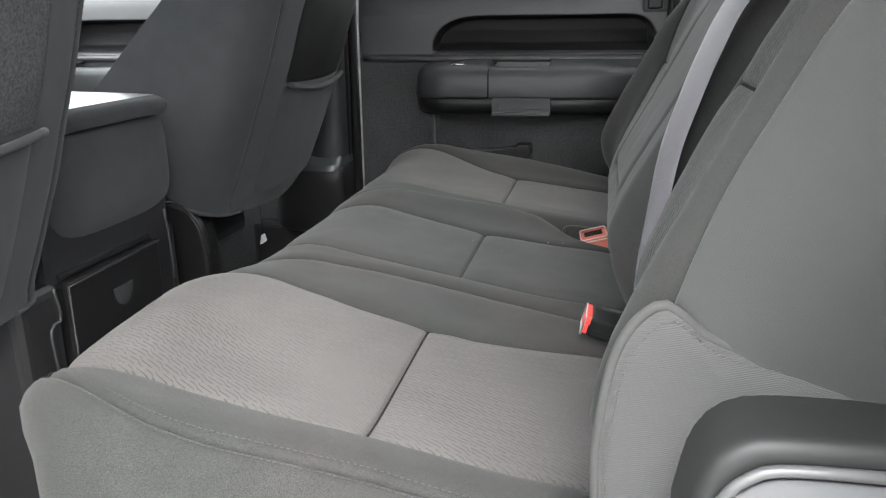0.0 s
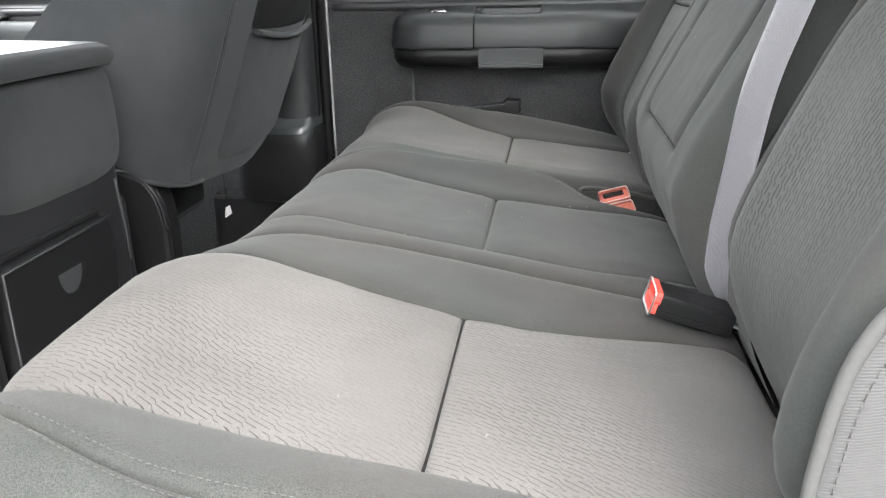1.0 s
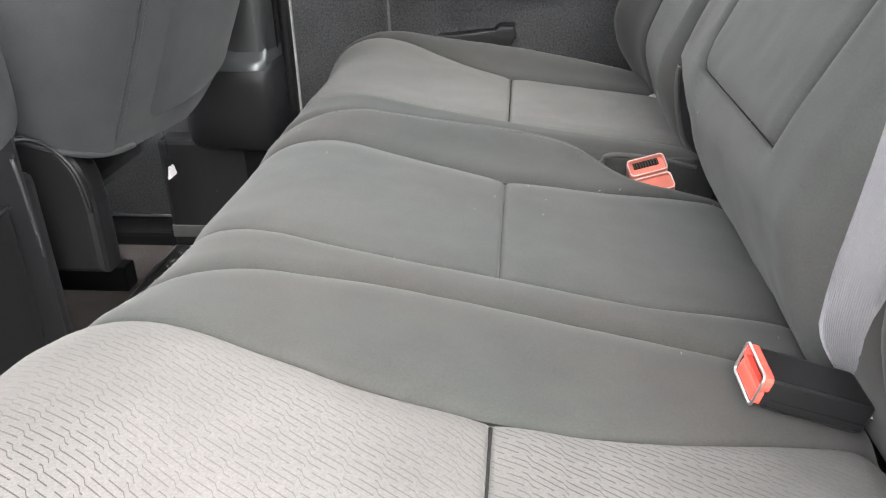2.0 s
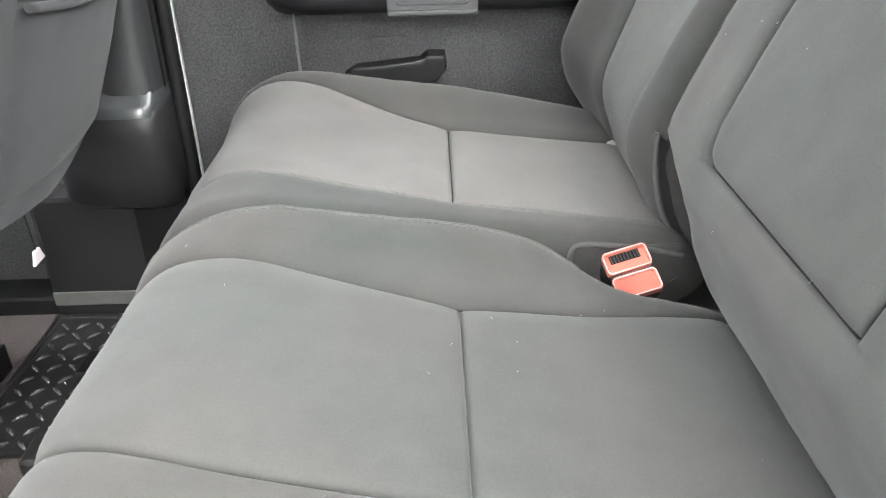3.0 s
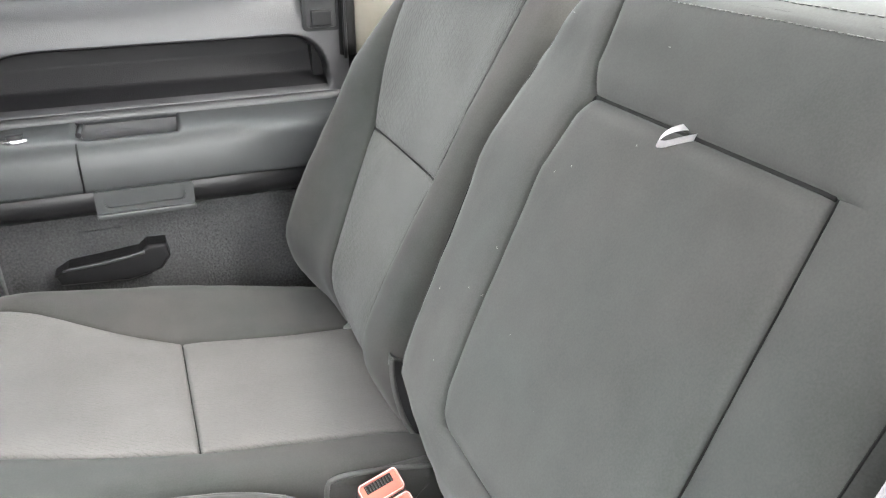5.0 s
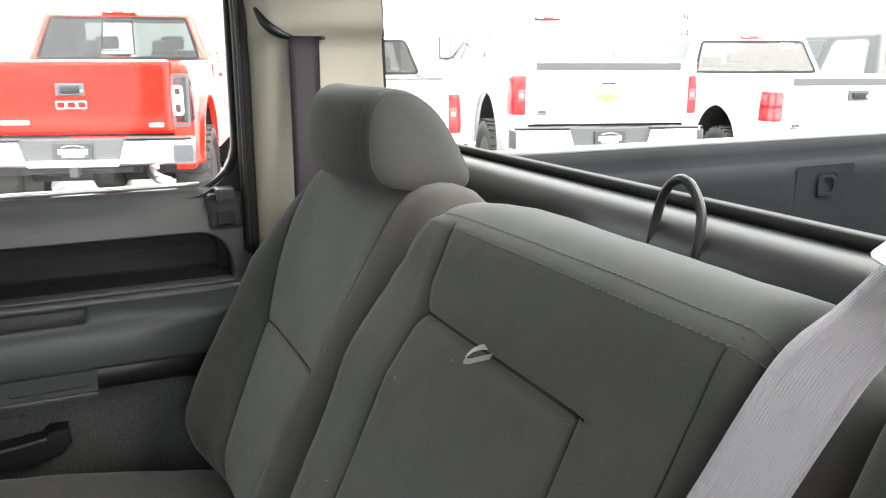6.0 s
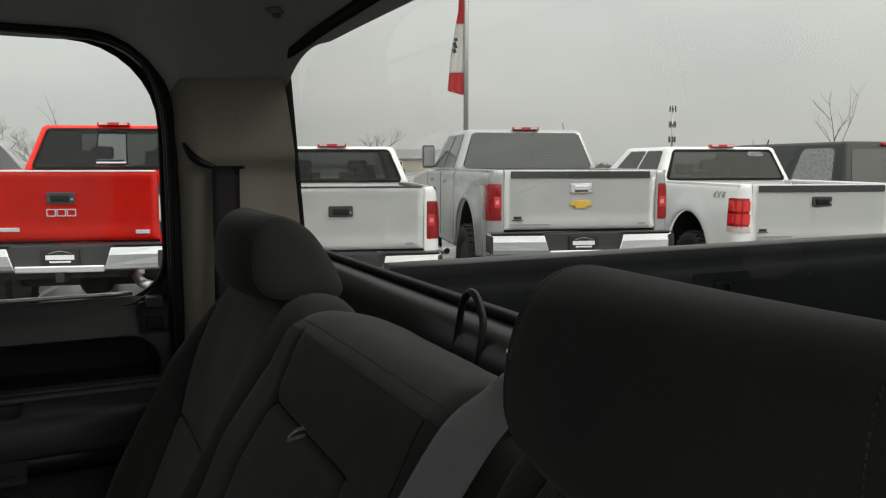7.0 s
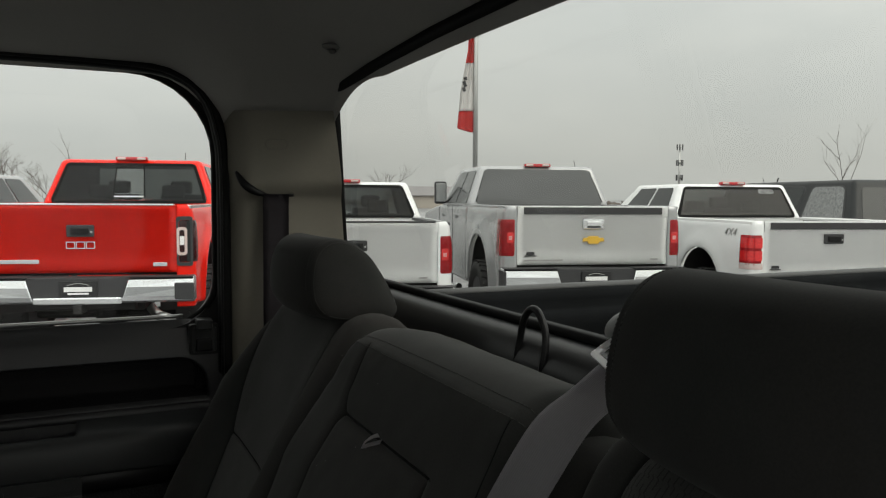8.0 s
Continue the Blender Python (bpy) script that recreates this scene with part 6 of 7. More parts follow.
def hull(lower, upper, z0, z1, bevel, hollow=False):
    """A greenhouse: lower and upper rectangles (x half-width, y0, y1); hollow leaves its rear and front faces open."""
    bm = bmesh.new()
    (wa, a0, a1), (wb, b0, b1) = lower, upper
    lo = [bm.verts.new(p) for p in ((-wa, a0, z0), (wa, a0, z0), (wa, a1, z0), (-wa, a1, z0))]
    hi = [bm.verts.new(p) for p in ((-wb, b0, z1), (wb, b0, z1), (wb, b1, z1), (-wb, b1, z1))]
    bm.faces.new(lo[::-1])
    bm.faces.new(hi)
    for k in range(4):
        bm.faces.new((lo[k], lo[(k + 1) % 4], hi[(k + 1) % 4], hi[k]))
    bmesh.ops.recalc_face_normals(bm, faces=bm.faces)
    bmesh.ops.bevel(bm, geom=bm.edges[:], offset=bevel, segments=4, profile=0.6, affect="EDGES")
    for f in bm.faces:
        f.smooth = True
    if hollow:
        ends = [max((f for f in bm.faces if sg * f.normal.y > 0.3), key=lambda f: f.calc_area()) for sg in (-1, 1)]
        bmesh.ops.delete(bm, geom=ends, context="FACES_ONLY")
    return bm


def on_quad(corners, u0, u1, v0, v1, out, r=0.04, per=4, band=0.0):
    """A rounded pane lying on a four-cornered face (bottom left, bottom right, top right, top left), a little proud of it; with a band, only its border."""
    a, b, c, d = [Vector(p) for p in corners]
    n = (b - a).cross(d - a).normalized()
    w, h = (b - a).length, (d - a).length

    def put(x, y, o):
        return a.lerp(b, x / w).lerp(d.lerp(c, x / w), y / h) + n * o
    loop = rounded_loop(u0 * w, u1 * w, v0 * h, v1 * h, (r,) * 4, per)
    mx, my = (u0 + u1) / 2 * w, (v0 + v1) / 2 * h
    bm = bmesh.new()
    if band:
        hole = rounded_loop(u0 * w + band, u1 * w - band, v0 * h + band, v1 * h - band, (max(0.004, r - band),) * 4, per)
        rings = [[bm.verts.new(put(x, y, o)) for x, y in lp] for lp, o in ((loop, out - 0.006), (loop, out), (hole, out), (hole, out - 0.006))]
        for lo, hi in zip(rings, rings[1:]):
            for k in range(len(loop)):
                bm.faces.new((lo[k], lo[(k + 1) % len(loop)], hi[(k + 1) % len(loop)], hi[k]))
        return bm
    rings = [[bm.verts.new(put(mx + (x - mx) * k, my + (y - my) * k, o)) for x, y in loop] for k, o in ((1.0, out - 0.006), (1.0, out), (0.6, out))]
    for lo, hi in zip(rings, rings[1:]):
        for k in range(len(loop)):
            bm.faces.new((lo[k], lo[(k + 1) % len(loop)], hi[(k + 1) % len(loop)], hi[k]))
    mid = bm.verts.new(put(mx, my, out))
    for k in range(len(loop)):
        bm.faces.new((rings[2][k], rings[2][(k + 1) % len(loop)], mid))
    return bm


def wheel(parent, x, y, r, width, rim_mat):
    t = new("wheel")
    t.empty_display_size = 0.1
    t.parent = parent
    t.matrix_basis = pose(x, y, r)
    h = width / 2
    part("tyre", disc_stack([(-h * 0.8, r * 0.62), (-h, r * 0.75), (-h * 0.96, r * 0.93), (-h * 0.8, r * 0.985), (h * 0.8, r * 0.985), (h * 0.96, r * 0.93), (h, r * 0.75), (h * 0.8, r * 0.62)], (0, 0, 0), "x", 40), TYRE, t)
    lugs = bmesh.new()
    for k in range(30):
        a = 2 * math.pi * k / 30
        for s, off in ((-1, 0), (1, 0.1)):
            m = Matrix.Rotation(a + off, 4, "X") @ Matrix.Translation((s * h * 0.52, 0, r * 0.985)) @ Matrix.Rotation(s * 0.35, 4, "Z") @ Matrix.Diagonal((h * 0.85, r * 0.10, r * 0.06, 1))
            bmesh.ops.create_cube(lugs, size=1, matrix=m)
    part("tread", lugs, TYRE, t)
    rim = disc_stack([(-h * 0.85, r * 0.60), (-h * 0.55, r * 0.56), (-h * 0.45, r * 0.25), (-h * 0.6, r * 0.12), (-h * 0.62, 0.01)], (0, 0, 0), "x", 24)
    disc_stack([(h * 0.85, r * 0.60), (h * 0.55, r * 0.56), (h * 0.45, r * 0.25), (h * 0.6, r * 0.12), (h * 0.62, 0.01)], (0, 0, 0), "x", 24, rim)
    part("rim", rim, rim_mat, t)
    return t


def pickup(label, at, paint, gate_paint, dz=0.0, lamp="wide", strip=False, chrome_handle=False, badge=None, slider=False,
           lift=0.0, plate=True, glass_mat=None, flare=False, step=False, lettering=False, bumper_mat=None, frost=False):
    """A parked crew-cab pickup; its own y axis points to its nose, the tailgate's outer face at y = 0."""
    t = thing("pickup_truck", label, "pickup truck", (at[0], at[1], GROUND), -15.7, group="parked trucks")
    glass_mat = glass_mat or TINT_CAB
    bumper_mat = bumper_mat or BUMPER
    zt, zb = 1.56 + dz, 0.965 + dz
    wr = 0.42 + lift
    ax, ar = 1.06, 0.50 + lift
    az = (zb + zt) / 2 - 0.03 - ar
    # bed sides: a skin that turns the rear corner and leaves the wheel arch open
    floor_z, turn_r, wide = 0.66 + dz, 0.085, 0.945
    run = (wide - 0.80 - turn_r) + turn_r * math.pi / 2

    def skin(sg, d, z, out=0.0):
        """A point of the bed side: d runs from the tailgate round the corner and on to the cab."""
        flat = wide - 0.80 - turn_r
        if d < flat:
            x, y, nx, ny = 0.80 + d, 0.0, 0.0, -1.0
        elif d < run:
            w = (d - flat) / turn_r
            x, y, nx, ny = wide - turn_r + turn_r * math.sin(w), turn_r * (1 - math.cos(w)), math.sin(w), -math.cos(w)
        else:
            x, y, nx, ny = wide, turn_r + d - run, 1.0, 0.0
        k = (z - floor_z) / (zt - floor_z)
        far = (math.hypot(y - ax, z - az) if z > az else abs(y - ax)) - ar
        swell = (0.034 if flare else 0.022) * math.exp(-((far - 0.03) / 0.11) ** 2) - 0.030 * max(0.0, k - 0.55) ** 2 / 0.2 - 0.020 * max(0.0, 0.35 - k)
        top = 0.030 * max(0.0, (k - 0.95) / 0.05) ** 2
        return Vector((sg * (x + nx * (swell * nx + out) - top * nx), y + ny * out + top * (1 - nx) * 0.6, z))
    for sg in (-1, 1):
        ds = list(np.linspace(0, run, 9)) + list(np.linspace(run, 1.86 + run - turn_r, 70)[1:])
        zs = list(np.linspace(floor_z, zt - 0.04, 26)) + [zt - 0.025, zt - 0.012, zt - 0.004, zt]
        bm = grid([[skin(sg, d, z) for d in ds] for z in zs], flip=sg < 0)
        hole = [f for f in bm.faces if all((math.hypot(v.co.y - ax, v.co.z - az) if v.co.z > az else abs(v.co.y - ax)) < ar for v in f.verts)]
        bmesh.ops.delete(bm, geom=hole, context="FACES")
        for v in bm.verts:
            r = math.hypot(v.co.y - ax, v.co.z - az)
            if v.co.z > az and r < ar:
                v.co.y, v.co.z = ax + (v.co.y - ax) * ar / r, az + (v.co.z - az) * ar / r
            elif v.co.z <= az and abs(v.co.y - ax) < ar:
                v.co.y = ax + math.copysign(ar, v.co.y - ax)
        thicken(bm, 0.010)
        part("bed_side", bm, paint, t)
        part("bed_rail", box(min(sg * 0.78, sg * 0.925), max(sg * 0.78, sg * 0.925), 0.02, 1.86, zt - 0.03, zt + 0.002, 0.006), BUMPER if lamp == "led" else paint if strip else BLACK_TRIM, t)
        arc = [(ax + ar, floor_z - 0.1)] + [(ax + ar * math.cos(w), az + ar * math.sin(w)) for w in np.linspace(0.0, math.pi, 24)] + [(ax - ar, floor_z - 0.1)]
        part("arch_liner", grid([[(sg * x, y, z) for y, z in arc] for x in (0.58, 0.75, 0.935)], flip=sg > 0), UNDER, t)
        part("arch_wall", prism([(y, z) for y, z in arc], "x", sg * 0.56, sg * 0.58), UNDER, t)
        # tail lamp lying in the corner of the skin
        l0, l1 = (zb + 0.07, zt - 0.11) if lamp != "tall" else (zb + 0.085, zt - 0.12)
        reach = run + (0.13 if lamp == "tall" else 0.16 if lamp == "wide" else 0.11)
        bm = grid([[skin(sg, d, z, 0.004 + 0.014 * min(1.0, 8 * min(i, 20 - i) / 20, 8 * min(j, 14 - j) / 14)) for j, d in enumerate(np.linspace(0.008, reach, 15))] for i, z in enumerate(np.linspace(l0, l1, 21))], flip=sg < 0)
        thicken(bm, 0.006)
        lm = part("tail_lamp", bm, LENS_DARK if lamp == "led" else LENS, t, "red tail lamp")
        mid = (l0 + l1) / 2
        if lamp == "led":
            part("lamp_frame", ring_plate(rounded_loop(sg * 0.872 - 0.050, sg * 0.872 + 0.050, l0 + 0.02, l1 - 0.02, (0.02,) * 4, 3), rounded_loop(sg * 0.872 - 0.069, sg * 0.872 + 0.069, l0 - 0.012, l1 + 0.012, (0.02,) * 4, 3), "y", -0.02, 0.0), BLACK_TRIM, lm)
            cx = sg * 0.850
            part("lamp_bars", ring_plate(rounded_loop(cx - 0.022, cx + 0.022, mid - 0.10, mid + 0.10, (0.015,) * 4, 3), rounded_loop(cx - 0.045, cx + 0.045, mid - 0.125, mid + 0.125, (0.03,) * 4, 3), "y", -0.026, -0.012), LENS_PALE, lm)
            part("reverse_lens", box(cx - 0.02, cx + 0.02, -0.022, -0.010, mid - 0.035, mid + 0.045, 0.006), BAR, lm)
            part("smoked_lens", box(sg * 0.912 - 0.022, sg * 0.912 + 0.022, -0.018, -0.011, l0 + 0.03, l1 - 0.03, 0.004), TINT, lm)
        elif lamp == "tall":
            bm = grid([[skin(sg, d, z, 0.0195) for d in np.linspace(0.014, reach - 0.03, 9)] for z in np.linspace(l0 + 0.012, l0 + 0.075, 5)], flip=sg < 0)
            part("reverse_lens", bm, LENS_PALE, lm, "pale reversing lens")
            for k in (0, 1):
                z0 = l0 + 0.10 + 0.135 * k
                bm = grid([[skin(sg, d, z, 0.0193) for d in np.linspace(0.020, reach - 0.05, 9)] for z in np.linspace(z0, z0 + 0.105, 6)], flip=sg < 0)
                part("lamp_chamber", bm, LENS_CORE, lm, "bright red lamp chamber")
        else:
            part("reverse_lens", box(sg * 0.872 - 0.035, sg * 0.872 + 0.035, -0.020, -0.012, mid - 0.055, mid + 0.055, 0.006), LENS_CORE, lm)
            part("lamp_core", box(sg * 0.872 - 0.018, sg * 0.872 + 0.018, -0.023, -0.018, mid - 0.020, mid + 0.020, 0.004), LENS_PINK, lm)
    # tailgate with its pressed crease, handle and badges
    gate_prof = smooth_line([(0, 0.02, zb), (0, 0.0, zb + 0.012), (0, -0.004, zb + 0.06), (0, 0.006, zb + 0.16), (0, 0.0, zb + 0.32), (0, -0.008, zt - 0.12), (0, -0.016, zt - 0.05), (0, -0.012, zt - 0.008), (0, 0.012, zt + 0.004), (0, 0.06, zt + 0.004)], 40)
    rows = [[(x, p.y, p.z) for p in gate_prof] for x in np.linspace(-0.798, 0.798, 24)]
    bm = grid(rows)
    thicken(bm, 0.03)
    gate = part("tailgate", bm, gate_paint, t)
    part("gate_gap", box(-0.80, 0.80, 0.03, 0.05, zb - 0.02, zt - 0.02), RUBBER, t)
    if strip:
        part("gate_spoiler", box(-0.735, 0.735, -0.021, 0.0, zt - 0.080, zt - 0.010, 0.005, 3), BLACK_TRIM, gate, "black plastic cap along the tailgate top")
        hz = zt - 0.18
    else:
        part("gate_spoiler", box(-0.78, 0.78, -0.016, 0.06, zt - 0.004, zt + 0.012, 0.005, 2), BUMPER if lamp == "led" else BLACK_TRIM, gate)
        hz = zt - 0.225
    part("handle_bezel", box(-0.115, 0.115, -0.022, 0.0, hz - 0.052, hz + 0.052, 0.014, 3), BUMPER if chrome_handle else BLACK_TRIM, gate, "tailgate handle")
    part("handle_lever", box(-0.075, 0.075, -0.036, -0.018, hz - 0.022, hz + 0.028, 0.008, 2), BUMPER if chrome_handle else GLOSS, gate)
    part("handle_shade", box(-0.07, 0.07, -0.0235, -0.020, hz - 0.036, hz - 0.022), GLOSS, gate)
    part("lock_cylinder", disc_stack([(-0.026, 0.010), (-0.020, 0.011)], (0.093, 0, hz - 0.01), "y", 12), STEEL, gate)
    if badge == "gold":
        bx = [(-0.115, -0.012), (-0.062, -0.012), (-0.052, -0.036), (0.052, -0.036), (0.070, -0.012), (0.118, -0.012), (0.108, 0.026), (0.062, 0.026), (0.052, 0.042), (-0.052, 0.042), (-0.066, 0.026), (-0.105, 0.026)]
        part("badge", prism([(x, hz - 0.165 + z) for x, z in bx], "y", -0.014, 0.0, 0.003), GOLD, gate, "plain gold badge")
    elif badge == "bars":
        for k in (-1, 0, 1):
            part("badge", ring_plate(rounded_loop(k * 0.082 - 0.030, k * 0.082 + 0.030, hz - 0.149, hz - 0.101, (0.006,) * 4, 2), rounded_loop(k * 0.082 - 0.038, k * 0.082 + 0.038, hz - 0.157, hz - 0.093, (0.008,) * 4, 2), "y", -0.012, 0.0), BUMPER, gate, "chrome badge block")
    if lettering:
        for x0_, x1_, z_ in ((-0.70, -0.34, zb + 0.085), (0.60, 0.72, zb + 0.055)):
            part("name_bar", box(x0_, x1_, -0.014, 0.002, z_, z_ + 0.035, 0.003), BUMPER, gate, "chrome name bar")
    else:
        part("name_bar", box(-0.72, -0.60, -0.012, 0.002, zb + 0.09, zb + 0.10, 0.001), BLACK_TRIM, gate)
        part("name_bar", box(-0.70, -0.62, -0.012, 0.002, zb + 0.105, zb + 0.135, 0.001), BLACK_TRIM, gate)
        part("name_bar", box(-0.73, -0.32, -0.010, 0.002, zb + 0.045, zb + 0.058, 0.001), STEEL, gate)
        part("name_bar", box(0.62, 0.70, -0.010, 0.002, zb + 0.045, zb + 0.062, 0.001), STEEL, gate)
    # bumper with a stepped middle and plate
    bz0, bz1 = 0.71 + dz, 0.935 + dz
    for sg in (-1, 1):
        mid_b = (bz0 + bz1) / 2
        o = [(0.03, bz0 + 0.01), (-0.10, bz0), (-0.140, bz0 + 0.022), (-0.151, bz0 + 0.06), (-0.150, mid_b + 0.03), (-0.138, bz1 - 0.02), (-0.115, bz1), (0.03, bz1)]
        bm = prism(o, "x", sg * 0.35, sg * 0.955, 0.012, 3)
        for v in bm.verts:
            if abs(v.co.x) < 0.5:
                v.co.x += sg * 0.07 * (v.co.z - bz0) / (bz1 - bz0)
            elif abs(v.co.x) > 0.92:
                v.co.y += 0.05
        part("bumper_end", bm, bumper_mat, t, "chrome bumper end")
        part("bumper_corner", box(min(sg * 0.80, sg * 0.960), max(sg * 0.80, sg * 0.960), -0.157, -0.10, bz0 + 0.03, bz1 - 0.05, 0.01) if lamp == "led" else box(min(sg * 0.937, sg * 0.962), max(sg * 0.937, sg * 0.962), -0.14, 0.10, bz0 + 0.03, bz1 - 0.02, 0.01), BLACK_TRIM, t)
        part("step_pad", box(min(sg * 0.40, sg * 0.95), max(sg * 0.40, sg * 0.95), -0.14, 0.02, bz1, bz1 + 0.010, 0.004), BLACK_TRIM, t)
    part("bumper_recess", box(-0.42, 0.42, -0.10, 0.03, bz0 + 0.01, bz1 + 0.004, 0.012), BLACK_TRIM, t)
    part("bumper_bar", box(-0.36, 0.36, -0.148, -0.06, bz0 - 0.004, bz0 + 0.055, 0.014, 3), bumper_mat, t)
    if plate:
        pl = part("plate", box(-0.155, 0.155, -0.118, -0.102, bz0 + 0.055, bz0 + 0.195, 0.004), PLATE, t, "black dealer plate with white bars")
        part("plate_bar", box(-0.115, 0.115, -0.121, -0.1185, bz0 + 0.105, bz0 + 0.145), BAR, pl)
        part("plate_bar", box(-0.085, 0.085, -0.121, -0.1185, bz0 + 0.080, bz0 + 0.095), BAR, pl)
        part("plate_arc", tube(smooth_line([(-0.09, -0.119, bz0 + 0.16), (0.0, -0.119, bz0 + 0.178), (0.09, -0.119, bz0 + 0.16)], 10), 0.003, 5), STEEL, pl)
    part("hitch", box(-0.035, 0.035, -0.16, 0.05, bz0 - 0.085, bz0 - 0.01, 0.006), UNDER, t)
    part("hitch_beam", box(-0.45, 0.45, -0.02, 0.08, bz0 - 0.07, bz0, 0.02), UNDER, t)
    ax_z = wr
    part("axle", tube([(-0.75, ax, ax_z), (0.75, ax, ax_z)], 0.05, 10), UNDER, t)
    part("differential", disc_stack([(-0.14, 0.06), (-0.08, 0.15), (0.06, 0.16), (0.14, 0.05)], (0.0, ax, ax_z), "y", 20), UNDER, t)
    part("chassis", box(-0.5, 0.5, 0.1, 5.3, 0.62 + dz, 0.76 + dz, 0.02), UNDER, t)
    part("exhaust", tube([(0.50, 0.4, 0.60 + dz), (0.62, 0.05, 0.58 + dz), (0.74, -0.10, 0.565 + dz)], 0.045, 12), STEEL, t, "steel exhaust tip")
    part("shock", tube([(-0.45, ax, ax_z + 0.05), (-0.38, ax + 0.2, zb)], 0.03, 8), UNDER, t)
    # cab
    belt, roof = zt - 0.02, zt + 0.43 + (0.06 if lift else 0.0)
    part("cab_lower", prism([(1.90, 0.60 + dz), (1.90, belt), (3.95, belt), (4.35, belt - 0.02), (5.45, belt - 0.12), (5.62, belt - 0.30), (5.62, 0.65 + dz), (5.15, 0.62 + dz), (4.95, 0.98 + dz), (4.45, 0.98 + dz), (4.25, 0.60 + dz)], "x", -0.945, 0.945, 0.05, 3), paint, t)
    part("cab_upper", hull((0.925, 1.90, 4.05), (0.745, 2.06, 3.35), belt - 0.01, roof, 0.07, True), paint, t)
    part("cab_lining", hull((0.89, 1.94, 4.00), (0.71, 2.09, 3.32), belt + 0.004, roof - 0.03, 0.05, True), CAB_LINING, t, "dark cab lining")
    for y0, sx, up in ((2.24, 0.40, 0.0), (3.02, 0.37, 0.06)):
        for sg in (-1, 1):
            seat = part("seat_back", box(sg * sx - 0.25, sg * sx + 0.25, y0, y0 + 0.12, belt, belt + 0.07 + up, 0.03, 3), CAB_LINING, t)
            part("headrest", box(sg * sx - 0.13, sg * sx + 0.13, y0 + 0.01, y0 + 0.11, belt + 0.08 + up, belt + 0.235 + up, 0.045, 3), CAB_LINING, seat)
    # panes
    rear = [(-0.925, 1.90, belt), (0.925, 1.90, belt), (0.745, 2.06, roof), (-0.745, 2.06, roof)]
    if glass_mat is not TINT_GREY:
        part("pane_border", on_quad(rear, 0.050, 0.950, 0.04, 0.92, 0.007, 0.05, band=0.034), RUBBER, t, "black border of the rear window")
    if slider:
        for a0, a1 in ((0.052, 0.40), (0.585, 0.948)):
            part("rear_pane", on_quad(rear, a0, a1, 0.045, 0.915, 0.004, 0.03), glass_mat, t, "dark rear window")
        part("slider_pane", on_quad(rear, 0.40, 0.585, 0.045, 0.915, 0.004, 0.01), CLEAR_SLIDER, t, "clear sliding pane")
        part("slider_frame", on_quad(rear, 0.395, 0.59, 0.15, 0.84, 0.010, 0.02, band=0.016), RUBBER, t)
        part("slider_edge", on_quad(rear, 0.405, 0.58, 0.17, 0.20, 0.012, 0.004), BAR, t)
    else:
        part("rear_pane", on_quad(rear, 0.052, 0.948, 0.045, 0.915, 0.004, 0.05), glass_mat, t, "dark rear window")
    front = [(0.925, 4.05, belt), (-0.925, 4.05, belt), (-0.745, 3.35, roof), (0.745, 3.35, roof)]
    part("windscreen", on_quad(front, 0.04, 0.96, 0.05, 0.93, 0.004, 0.05), PANE, t)
    if frost:
        part("snow_patch", on_quad(rear, 0.72, 0.86, 0.72, 0.85, 0.012, 0.03), FROST, t)
    third = part("brake_lamp", box(-0.17, 0.17, 2.03, 2.10, roof - 0.010, roof + 0.030, 0.012, 3), LENS, t, "high red brake lamp")
    for sg in (-1, 1):
        part("cargo_lens", box(sg * 0.105 - 0.045, sg * 0.105 + 0.045, 2.022, 2.04, roof - 0.002, roof + 0.024, 0.006), LENS_PALE, third)
        side = [(sg * 0.925, 1.90, belt), (sg * 0.925, 4.05, belt), (sg * 0.745, 3.35, roof), (sg * 0.745, 2.06, roof)]
        if sg < 0:
            side = [side[1], side[0], side[3], side[2]]
        u = lambda a: a if sg > 0 else 1 - a  # noqa: E731
        for a0, a1 in ((0.08, 0.40), (0.44, 0.80)):
            part("side_pane", on_quad(side, min(u(a0), u(a1)), max(u(a0), u(a1)), 0.07, 0.88, 0.006, 0.04), TINT, t)
        mw, mh = (0.085, 0.34) if step else (0.07, 0.17)
        m0 = part("mirror", box(sg * 1.00 - mw, sg * 1.00 + mw, 3.50, 3.62, belt + 0.02, belt + mh, 0.035, 3), BLACK_TRIM, t, "black door mirror")
        part("mirror_glass", box(sg * 1.00 - mw * 0.8, sg * 1.00 + mw * 0.8, 3.494, 3.502, belt + 0.05, belt + mh - 0.03, 0.003), MIRROR, m0)
        part("mirror_arm", box(min(sg * 0.93, sg * 1.0), max(sg * 0.93, sg * 1.0), 3.54, 3.59, belt + 0.06, belt + 0.10, 0.01), BLACK_TRIM, m0)
        for yy in (2.55, 3.55):
            part("door_handle", box(min(sg * 0.94, sg * 0.97), max(sg * 0.94, sg * 0.97), yy, yy + 0.16, belt - 0.16, belt - 0.12, 0.008), paint, t)
        for yy in (2.86, 3.98):
            part("door_gap", box(min(sg * 0.935, sg * 0.948), max(sg * 0.935, sg * 0.948), yy - 0.004, yy + 0.004, 0.68 + dz, belt - 0.03), RUBBER, t)
        if step:
            part("step_bar", tube([(sg * 1.03, 1.9, 0.55 + dz), (sg * 1.05, 2.1, 0.52 + dz), (sg * 1.05, 3.9, 0.52 + dz), (sg * 1.03, 4.1, 0.55 + dz)], 0.04, 8), BUMPER, t, "chrome side step")
        for yy in (ax, 4.70):
            wheel(t, sg * (0.84 if flare else 0.79), yy, wr, 0.28 + lift, CHROME if not lift else BLACK_TRIM)
